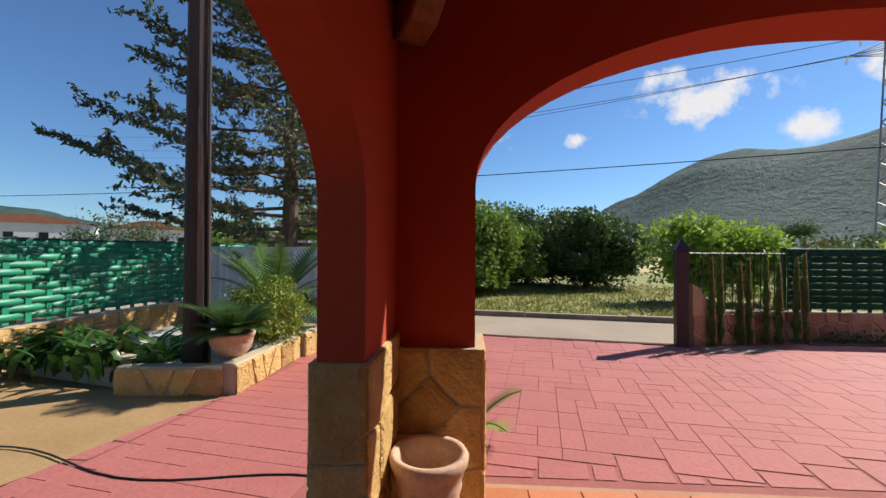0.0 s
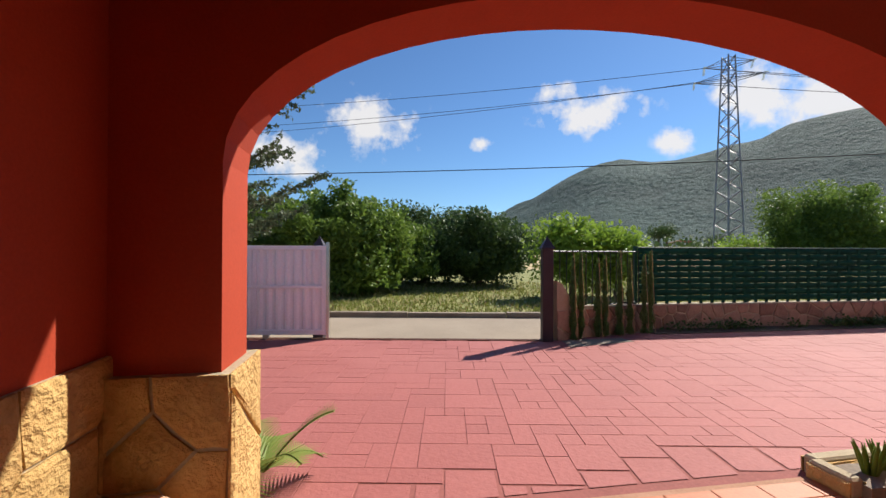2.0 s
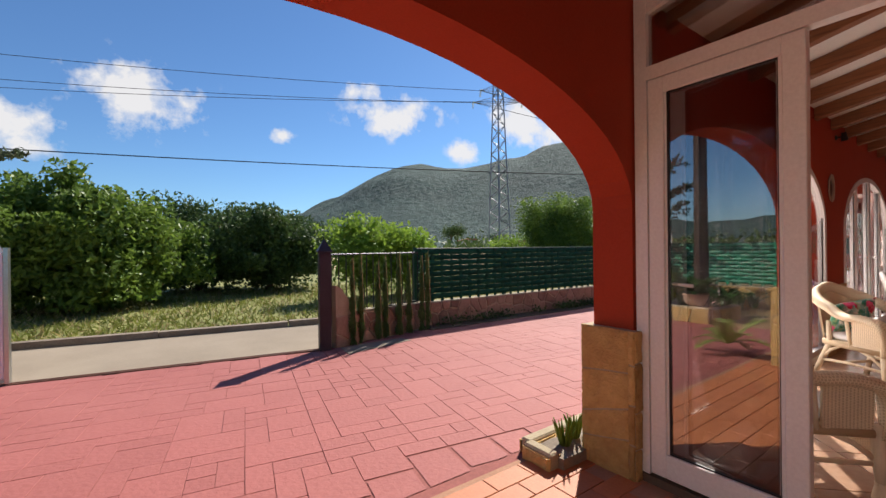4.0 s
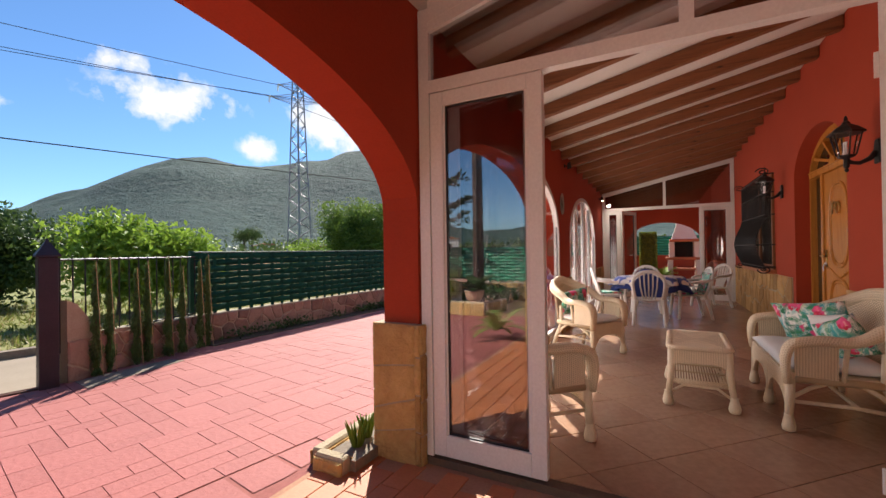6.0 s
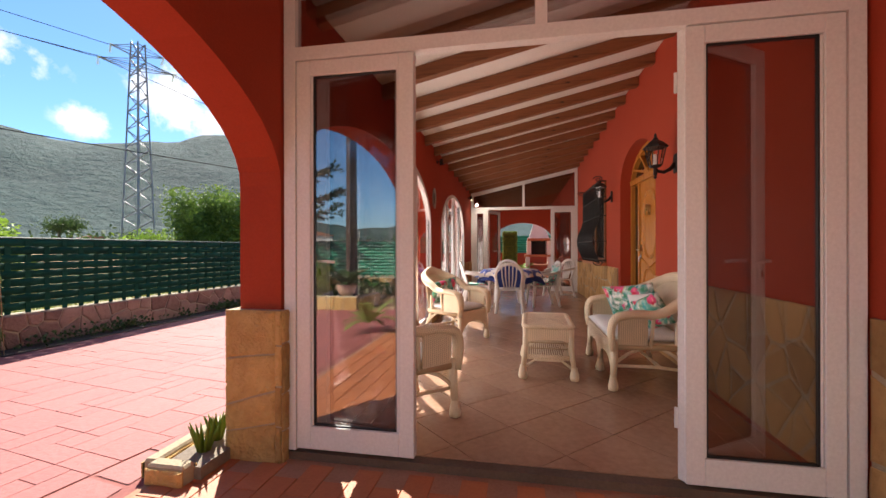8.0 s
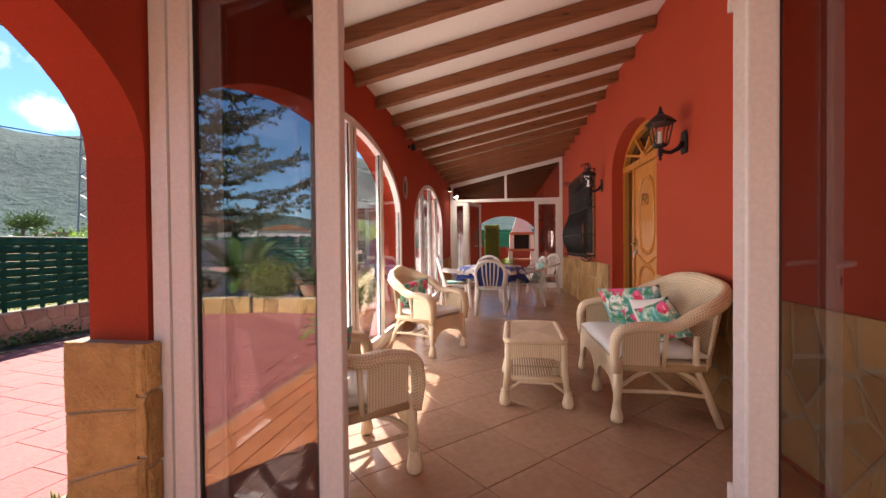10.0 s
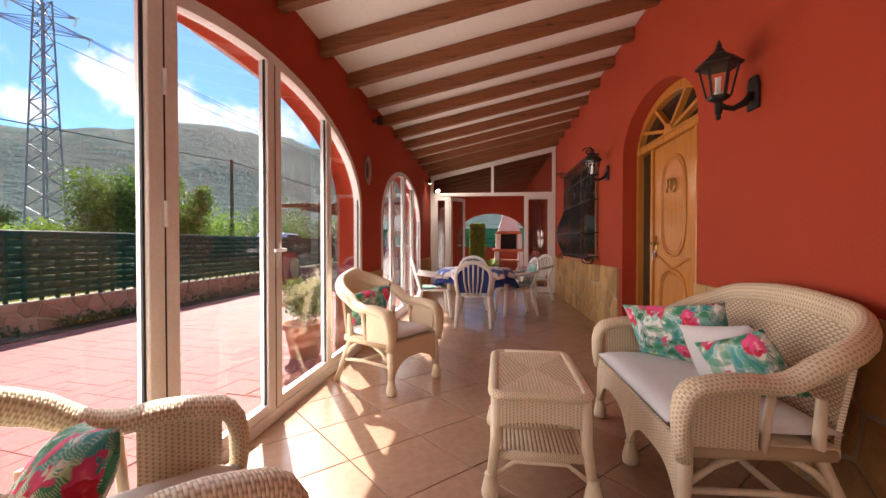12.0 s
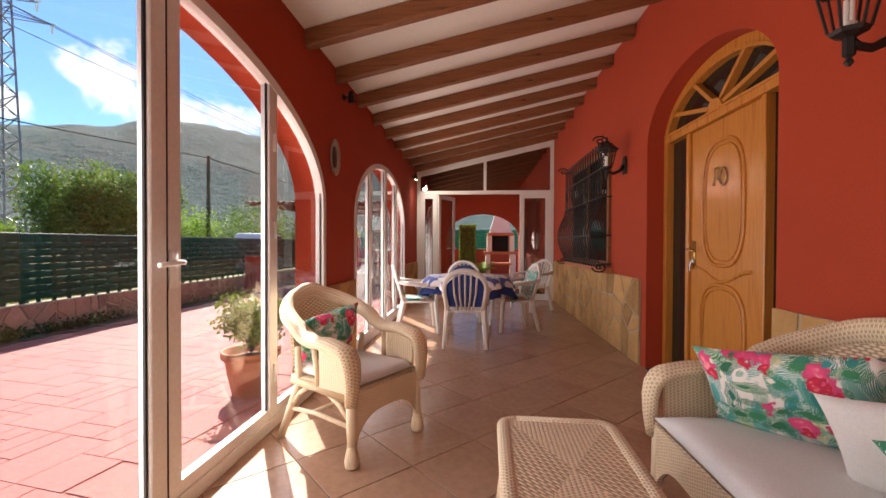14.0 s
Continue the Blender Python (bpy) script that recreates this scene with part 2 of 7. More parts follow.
def slab(bm, outline, d0, d1, axis="y"):
    """A plate: outline in (u, z), from depth d0 to d1. axis y: u is x. axis x: u is y."""
    def at(u, z, d):
        return (u, d, z) if axis == "y" else (d, u, z)
    a = [bm.verts.new(at(u, z, d0)) for u, z in outline]
    b = [bm.verts.new(at(u, z, d1)) for u, z in outline]
    bm.faces.new(a)
    bm.faces.new(list(reversed(b)))
    for i in range(len(a)):
        j = (i + 1) % len(a)
        bm.faces.new((a[j], a[i], b[i], b[j]))
    return bm


def arched_band(bm, u0, u1, ztop, arches, d0, d1, axis="y", zbot=-0.1):
    """Wall from u0 to u1 with arched openings (centre, half, spring, rise) down to the ground. ztop: a height or a function of u."""
    top = ztop if callable(ztop) else (lambda u: ztop)
    cuts = sorted(arches)
    u = u0
    for cx, half, spring, rise in cuts:
        if cx - half > u:
            slab(bm, [(u, zbot), (cx - half, zbot), (cx - half, top(cx - half)), (u, top(u))], d0, d1, axis)
        pts = arc_pts(cx, half, spring, rise)
        for (ua, za), (ub, zb) in zip(pts, pts[1:]):
            slab(bm, [(ua, za), (ub, zb), (ub, top(ub)), (ua, top(ua))], d0, d1, axis)
        u = cx + half
    if u1 > u:
        slab(bm, [(u, zbot), (u1, zbot), (u1, top(u1)), (u, top(u))], d0, d1, axis)
    bmesh.ops.remove_doubles(bm, verts=bm.verts, dist=0.0005)
    bm.verts.index_update()
    dup = {}
    for f in bm.faces:
        dup.setdefault(tuple(sorted(v.index for v in f.verts)), []).append(f)
    bmesh.ops.delete(bm, geom=[f for fs in dup.values() if len(fs) > 1 for f in fs], context="FACES_ONLY")
    bmesh.ops.recalc_face_normals(bm, faces=bm.faces)
    return bm


def mesh_of(name, bm, mat, smooth=False):
    me = bpy.data.meshes.new(name)
    bmesh.ops.recalc_face_normals(bm, faces=bm.faces)
    bm.to_mesh(me)
    bm.free()
    for m in (mat if isinstance(mat, (list, tuple)) else [mat]):
        me.materials.append(m)
    if smooth:
        for p in me.polygons:
            p.use_smooth = True
    return me


def thing(name, label, category, group="", m=None):
    ob = tagged(new(name), label, category, group)
    if m is not None:
        ob.matrix_world = m
    return ob


def part(name, bm, mat, parent, label="", smooth=False):
    ob = new(name, mesh_of(name, bm, mat, smooth))
    ob.parent = parent
    return tagged(ob, label)


def piece(name, me, parent, m):
    ob = new(name, me)
    ob.parent = parent
    ob.matrix_basis = m
    return ob


def single(name, bm, mat, label, category, group="", kind="", smooth=False):
    return tagged(new(name, mesh_of(name, bm, mat, smooth)), label, category, group, kind)


def structure(name, bm, mat, label="", category="", smooth=False):
    return single(name, bm, mat, label, category, "", "structure", smooth)


# ---- the plan ----
YF, YO = 2.88, 3.14            # front wall, inner and outer face
XL, XLO = -0.12, -0.27         # left wall, inner and outer face
XN, XF = 3.53, 12.83           # near and far glazed partition
XE = 17.6                      # end wall of the far porch
GZ = -0.05                     # driveway level
PZ = -0.045                    # porch floor, a low step under the veranda
def beam_z(y):                 # underside of the rafters
    return 3.28 - 0.222 * y


def ceil_z(y):
    return beam_z(y) + 0.13


PORCH_ARCH = (1.85, 1.632, 1.51, 0.70)
ROOM_ARCH_A = (5.72, 1.80, 1.50, 0.82)
ROOM_ARCH_B = (9.85, 1.50, 1.45, 0.80)
FAR_ARCH = (15.2, 1.6, 1.43, 0.74)

# ---- walls, floor, ceiling ----
bm = bmesh.new()
arched_band(bm, XL - 0.22, XE + 0.25, ceil_z(YF) + 0.02, [PORCH_ARCH, ROOM_ARCH_A, ROOM_ARCH_B, FAR_ARCH], YF, YO)
front_wall = structure("wall_front", bm, RED, "terracotta red rendered wall with arched openings", "wall")
bm = bmesh.new()
arched_band(bm, -0.05, YF, lambda u: ceil_z(u) + 0.02, [(1.28, 1.08, 1.36, 0.47)], XLO, XL, "x")
structure("wall_side", bm, RED, "terracotta red rendered side wall with an arch", "wall")

# house wall with the arched doorway
bm = bmesh.new()
HD = (7.29, 0.845, 2.10, 0.49)
arched_band(bm, XLO, XE + 0.25, ceil_z(0) + 0.02, [HD], -0.24, 0.0)
house_wall = structure("wall_house", bm, RED, "terracotta red rendered house wall", "wall")
bm = bmesh.new()
box(bm, XLO, XE + 0.25, -0.40, -0.33, -0.1, 3.6)
structure("wall_behind", bm, RED, "wall behind the doorway", "wall")

# end wall of the far porch with its arch
bm = bmesh.new()
arched_band(bm, -0.0, YF, lambda u: ceil_z(u) + 0.02, [(1.42, 1.18, 1.38, 0.78)], XE, XE + 0.25, "x")
structure("wall_end", bm, RED, "red rendered end wall with an arch", "wall")

# ceiling boards and roof slab
bm = bmesh.new()
slab(bm, [(YO + 0.45, ceil_z(YO + 0.45)), (-0.35, ceil_z(-0.35)), (-0.35, ceil_z(-0.35) + 0.16), (YO + 0.45, ceil_z(YO + 0.45) + 0.16)], XLO - 0.3, XE + 0.5, "x")
structure("ceiling", bm, CEIL, "white plastered sloping porch ceiling", "ceiling")

# rafters
def rafter(x):
    b = bmesh.new()
    y0, y1 = 0.004, YF - 0.004
    w = 0.045
    slab(b, [(y0, beam_z(y0)), (y1, beam_z(y1)), (y1, ceil_z(y1) - 0.002), (y0, ceil_z(y0) - 0.002)], -w, w, "x")
    bevel(b, 0.006, 1)
    return b


first = None
xs = [x for x in [0.44 + 0.67 * i for i in range(26)] if abs(x - XN) > 0.12 and abs(x - XF) > 0.12]
for x in xs:
    if first is None:
        first = single("rafter", rafter(x), BEAM, "dark stained wooden ceiling rafter", "beam", "rafters of the porch roof")
        first.matrix_world = pose(x, 0, 0)
    else:
        copy_thing(first, pose(x, 0, 0))

# floor
bm = bmesh.new()
box(bm, XN - 0.04, XE + 0.3, 0.0, YF + 0.1, -0.12, -0.006)
structure("floor", bm, GROUT, "brown tiled veranda floor", "floor")
bm = bmesh.new()
box(bm, XLO - 0.2, XN - 0.04, 0.0, 3.42, -0.13, PZ - 0.006)
structure("floor_porch", bm, PORCH_GROUT, "terracotta tiled porch floor", "floor")


# ---- stones, tiles and other pieces ----
def clip_poly(poly, n, d):
    """The part of a flat outline with p.n <= d."""
    out = []
    for i in range(len(poly)):
        a, b = poly[i], poly[(i + 1) % len(poly)]
        da, db = a[0] * n[0] + a[1] * n[1] - d, b[0] * n[0] + b[1] * n[1] - d
        if da <= 0:
            out.append(a)
        if da * db < 0:
            t = da / (da - db)
            out.append((a[0] + t * (b[0] - a[0]), a[1] + t * (b[1] - a[1])))
    return out


def crazy_cells(w, h, size, rng, gap):
    """Irregular stone outlines that fill a w x h rectangle."""
    nu, nv = max(1, round(w / size)), max(1, round(h / size))
    seeds = [((i + 0.5 + rng.uniform(-0.46, 0.46)) * w / nu, (j + 0.5 + rng.uniform(-0.46, 0.46)) * h / nv) for i in range(nu) for j in range(nv)]
    cells = []
    for s in seeds:
        poly = [(0, 0), (w, 0), (w, h), (0, h)]
        for o in seeds:
            if o is s or abs(o[0] - s[0]) > 3 * size or abs(o[1] - s[1]) > 3 * size:
                continue
            n = (o[0] - s[0], o[1] - s[1])
            ln = math.hypot(*n)
            n = (n[0] / ln, n[1] / ln)
            d = n[0] * (s[0] + o[0]) / 2 + n[1] * (s[1] + o[1]) / 2 - gap / 2
            poly = clip_poly(poly, n, d)
            if len(poly) < 3:
                break
        if len(poly) >= 3:
            cells.append(poly)
    return cells


def stone_mesh(poly, depth, rng, chamfer=0.018):
    """A stone: outline raised by depth along +z, with a worn edge and an uneven face."""
    cx = sum(p[0] for p in poly) / len(poly)
    cy = sum(p[1] for p in poly) / len(poly)
    pts = []
    for i in range(len(poly)):
        a, b = poly[i], poly[(i + 1) % len(poly)]
        pts.append(a)
        if math.hypot(b[0] - a[0], b[1] - a[1]) > 0.09:
            j = rng.uniform(-0.006, 0.006)
            pts.append(((a[0] + b[0]) / 2 + j, (a[1] + b[1]) / 2 + j))
    b2 = bmesh.new()
    def ring(k, z, jit):
        out = []
        for p in pts:
            dx, dy = cx - p[0], cy - p[1]
            ln = max(1e-6, math.hypot(dx, dy))
            s = min(k / ln, 0.6)
            out.append(b2.verts.new((p[0] + dx * s, p[1] + dy * s, z + rng.uniform(-jit, jit))))
        return out
    r0, r1, r2 = ring(0, 0, 0), ring(0, depth * 0.6, depth * 0.1), ring(chamfer, depth, depth * 0.12)
    for q0, q1 in ((r0, r1), (r1, r2)):
        for k in range(len(pts)):
            b2.faces.new((q0[k], q0[(k + 1) % len(pts)], q1[(k + 1) % len(pts)], q1[k]))
    mid = b2.verts.new((cx, cy, depth * rng.uniform(0.95, 1.15)))
    for k in range(len(pts)):
        b2.faces.new((r2[k], r2[(k + 1) % len(pts)], mid))
    return b2


def stone_face(parent, m, w, h, size, mat, seed, depth=0.025, gap=0.012, name="stone"):
    """Lays stones over a w x h face; m puts local (u, v, out) into the world."""
    rng = random.Random(seed)
    for poly in crazy_cells(w, h, size, rng, gap):
        piece(name, mesh_of(name, stone_mesh(poly, depth * rng.uniform(0.8, 1.15), rng), mat), parent, m)


def face_matrix(origin, u, v):
    u, v = Vector(u), Vector(v)
    n = u.cross(v)
    return Matrix(((u.x, v.x, n.x, origin[0]), (u.y, v.y, n.y, origin[1]), (u.z, v.z, n.z, origin[2]), (0, 0, 0, 1)))


def stone_clad_block(name, x0, x1, y0, y1, z0, z1, size, mat, seed, label, faces="xXyY", depth=0.014, gap=0.012):
    """A block with stones on its named sides: x low x, X high x, y, Y."""
    b = bmesh.new()
    box(b, x0, x1, y0, y1, z0, z1)
    ob = structure(name, b, MORTAR, label, "wall")
    h = z1 - z0
    if "x" in faces:
        stone_face(ob, face_matrix((x0, y1, z0), (0, -1, 0), (0, 0, 1)), y1 - y0, h, size, mat, seed, depth, gap)
    if "X" in faces:
        stone_face(ob, face_matrix((x1, y0, z0), (0, 1, 0), (0, 0, 1)), y1 - y0, h, size, mat, seed + 1, depth, gap)
    if "y" in faces:
        stone_face(ob, face_matrix((x0, y0, z0), (1, 0, 0), (0, 0, 1)), x1 - x0, h, size, mat, seed + 2, depth, gap)
    if "Y" in faces:
        stone_face(ob, face_matrix((x1, y1, z0), (-1, 0, 0), (0, 0, 1)), x1 - x0, h, size, mat, seed + 3, depth, gap)
    if "t" in faces:
        stone_face(ob, face_matrix((x0, y0, z1), (1, 0, 0), (0, 1, 0)), x1 - x0, y1 - y0, size, mat, seed + 4, depth * 0.6)
    return ob


# pillar bases of the porch, clad in golden stone
ZS = 0.80
PJ0, PJ1 = PORCH_ARCH[0] - PORCH_ARCH[1], PORCH_ARCH[0] + PORCH_ARCH[1]
stone_clad_block("pillar_base_1", XL + 0.004, PJ0 + 0.032, YF - 0.03, YO + 0.045, -0.05, ZS + 0.02, 0.24, STONE, 3, "golden rubble stone pillar base", "XyY")
stone_clad_block("pillar_base_2", XLO - 0.012, XL + 0.008, 2.345, YO + 0.010, -0.05, 0.885, 0.24, STONE, 11, "golden rubble stone pillar base", "xXyY")
stone_clad_block("pillar_base_3", PJ1 - 0.05, ROOM_ARCH_A[0] - ROOM_ARCH_A[1], YF + 0.003, YO + 0.05, -0.05, ZS, 0.24, STONE, 23, "golden rubble stone pillar base", "xY")
stone_clad_block("pillar_base_4", PJ1 - 0.05, XN - 0.04, YF - 0.035, YF + 0.002, -0.05, ZS, 0.24, STONE, 27, "golden rubble stone pillar edge", "xy")
stone_clad_block("pillar_base_5", ROOM_ARCH_A[0] + ROOM_ARCH_A[1] + 0.002, ROOM_ARCH_B[0] - ROOM_ARCH_B[1] - 0.002, YF - 0.012, YO + 0.012, -0.05, ZS, 0.26, SLATE, 31, "flagstone clad pillar base", "yY", 0.018)
stone_clad_block("pillar_base_6", ROOM_ARCH_B[0] + ROOM_ARCH_B[1] + 0.002, XF - 0.05, YF - 0.012, YO + 0.012, -0.05, ZS, 0.26, SLATE, 37, "flagstone clad pillar base", "yY", 0.018)

# flagstone dado on the house wall
DZ = 0.835
for k, (x0, x1) in enumerate(((XLO, XN - 0.06), (XN + 0.06, HD[0] - HD[1] - 0.002), (HD[0] + HD[1] + 0.12, XF - 0.06))):
    stone_clad_block("dado_%d" % (k + 1), x0, x1, 0.001, 0.016, 0.0, DZ, 0.24, SLATE, 51 + 7 * k, "ochre flagstone dado on the house wall", "Y", 0.008, 0.026)

# wooden bracket beam in the porch corner
b = bmesh.new()
m0 = pose(XL + 0.02, YF - 0.02, 2.06, 0, 0, -58)
slab(b, [(0.0, 0.05), (0.10, 0.0), (0.22, 0.03), (0.30, 0.10), (1.2, 0.32), (1.2, 0.52), (0.0, 0.26)], -0.06, 0.06)
for v in b.verts:
    v.co = m0 @ v.co
bevel(b, 0.008, 1)
single("corner_bracket", b, BEAM, "brown carved wooden roof bracket in the wall corner", "beam")

# ---- floor tiles ----
def tile_mesh(w, h, t, mat, name="tile", ch=0.0015):
    b2 = bmesh.new()
    lo = [b2.verts.new((x, y, 0)) for x, y in ((0, 0), (w, 0), (w, h), (0, h))]
    mid = [b2.verts.new((x, y, t - ch)) for x, y in ((0, 0), (w, 0), (w, h), (0, h))]
    hi = [b2.verts.new((x, y, t)) for x, y in ((ch, ch), (w - ch, ch), (w - ch, h - ch), (ch, h - ch))]
    for a, c in ((lo, mid), (mid, hi)):
        for k in range(4):
            b2.faces.new((a[k], a[(k + 1) % 4], c[(k + 1) % 4], c[k]))
    b2.faces.new(hi)
    return mesh_of(name, b2, mat)


def clipped_tile(poly, t, mat):
    b2 = bmesh.new()
    lo = [b2.verts.new((x, y, 0)) for x, y in poly]
    hi = [b2.verts.new((x, y, t)) for x, y in poly]
    for k in range(len(poly)):
        b2.faces.new((lo[k], lo[(k + 1) % len(poly)], hi[(k + 1) % len(poly)], hi[k]))
    b2.faces.new(hi)
    return mesh_of("tile", b2, mat)


# ---- white glazed partitions ----
def bar(bm_, u0, u1, z0, z1, d, m):
    box(bm_, -d, d, u0, u1, z0, z1, m)


def leaf(parent, name, m, width, height, hinge_u=0.0, handle=0):
    """A glazed door leaf: local x is depth, y runs along the leaf from its hinge, z up. handle: the side of the handle, 0 none."""
    s, d = 0.085, 0.028
    fr = bmesh.new()
    bar(fr, 0, s, 0, height, d, m)
    bar(fr, width - s, width, 0, height, d, m)
    bar(fr, s, width - s, height - s, height, d, m)
    bar(fr, s, width - s, 0, 0.13, d, m)
    bar(fr, s, s + 0.012, 0.13, height - s, d * 0.6, m)
    bar(fr, width - s - 0.012, width - s, 0.13, height - s, d * 0.6, m)
    bevel(fr, 0.004, 1)
    lf = part(name, fr, WHITE_PVC, parent)
    g = bmesh.new()
    box(g, -0.004, 0.004, s + 0.002, width - s - 0.002, 0.132, height - s - 0.002, m)
    pane = part("pane", g, TINTED, lf, "dark reflecting glass pane")
    pane.visible_shadow = False
    gk = bmesh.new()
    for u0, u1, z0, z1 in ((s + 0.012, s + 0.02, 0.13, height - s), (width - s - 0.02, width - s - 0.012, 0.13, height - s), (s + 0.012, width - s - 0.012, 0.13, 0.138), (s + 0.012, width - s - 0.012, height - s - 0.008, height - s)):
        box(gk, -0.012, 0.012, u0, u1, z0, z1, m)
    part("gasket", gk, IRON, lf, "black rubber gasket")
    if handle:
        h = bmesh.new()
        u = width - s / 2
        for sd in (-1, 1):
            box(h, sd * d - 0.006, sd * d + 0.006, u - 0.016, u + 0.016, 0.97, 1.12, m)
            tube(h, [m @ Vector(p) for p in ((sd * d, u, 1.07), (sd * (d + 0.045), u, 1.07), (sd * (d + 0.05), u - 0.02, 1.07), (sd * (d + 0.05), u - 0.13, 1.065))], 0.010, 8)
        part("handle", h, WHITE_PVC, lf, "white lever handle", True)
        k = bmesh.new()
        box(k, -d - 0.008, d + 0.008, u - 0.008, u + 0.008, 0.985, 1.02, m)
        part("keyhole", k, IRON, lf, "black lock cylinder")
    for zz in (0.25, height - 0.3):
        hg = bmesh.new()
        tube(hg, [m @ Vector((d + 0.006, 0.0, zz)), m @ Vector((d + 0.006, 0.0, zz + 0.1))], 0.009, 8)
        part("hinge", hg, WHITE_PVC, lf)
    return lf


def partition(x, name, label, angles):
    """Glazed partition across the veranda at x: posts, transom, sloped top panes and two pairs of leaves."""
    top = thing(name, label, "glazed partition")
    d = 0.035
    zt = 2.22
    zs = lambda y: beam_z(y) - 0.0
    f = bmesh.new()
    I = Matrix.Translation((x, 0, 0))
    y0, y1, p = 0.012, YF - 0.012, 0.07
    bar(f, y0, y0 + p, 0.0, zs(y0 + p) + 0.08, d, I)
    bar(f, y1 - p, y1, 0.0, zs(y1) + 0.1, d, I)
    bar(f, y0 + p, y1 - p, zt, zt + 0.075, d, I)
    bar(f, 1.40, 1.46, zt + 0.075, zs(1.46), d, I)
    slab(f, [(y0 + p, zs(y0 + p)), (y1 - p, zs(y1 - p)), (y1 - p, zs(y1 - p) + 0.13), (y0 + p, zs(y0 + p) + 0.13)], x - d, x + d, "x")
    slab(f, [(y0 + p, zs(y0 + p) - 0.06), (y1 - p, zs(y1 - p) - 0.06), (y1 - p, zs(y1 - p)), (y0 + p, zs(y0 + p))], x - d * 0.9, x + d * 0.9, "x")
    part("frame", f, WHITE_PVC, top)
    for ya, yb in ((y0 + p, 1.40), (1.46, y1 - p)):
        g = bmesh.new()
        slab(g, [(ya, zt + 0.075), (yb, zt + 0.075), (yb, zs(yb) - 0.06), (ya, zs(ya) - 0.06)], x - 0.004, x + 0.004, "x")
        part("transom_pane", g, TINTED, top, "dark reflecting glass pane").visible_shadow = False
    for nm, u, sgn, w, ang, hd in angles:
        # u: hinge, sgn: +1 leaf runs to larger y
        m = Matrix.Translation((x, u, 0.008)) @ Matrix.Rotation(radians(ang), 4, "Z")
        if sgn < 0:
            m = m @ Matrix.Scale(-1, 4, (0, 1, 0))
        leaf(top, nm, m, w, zt - 0.012, 0, hd)
    return top


near = partition(XN, "glazed_partition", "white framed glass partition with open double doors", [
    ("fixed_leaf", YF - 0.085, -1, 0.69, 0, 0), ("fixed_leaf", 0.085, 1, 0.67, 0, 0),
    ("door_leaf", 2.12, 1, 0.62, -9, 1), ("door_leaf", 0.76, -1, 0.62, 34, 1)])
far = partition(XF, "glazed_partition", "white framed glass partition with open double doors", [
    ("fixed_leaf", YF - 0.085, -1, 0.36, 0, 0), ("fixed_leaf", 0.085, 1, 0.62, 0, 0),
    ("door_leaf", 2.42, -1, 0.66, 62, 1)])


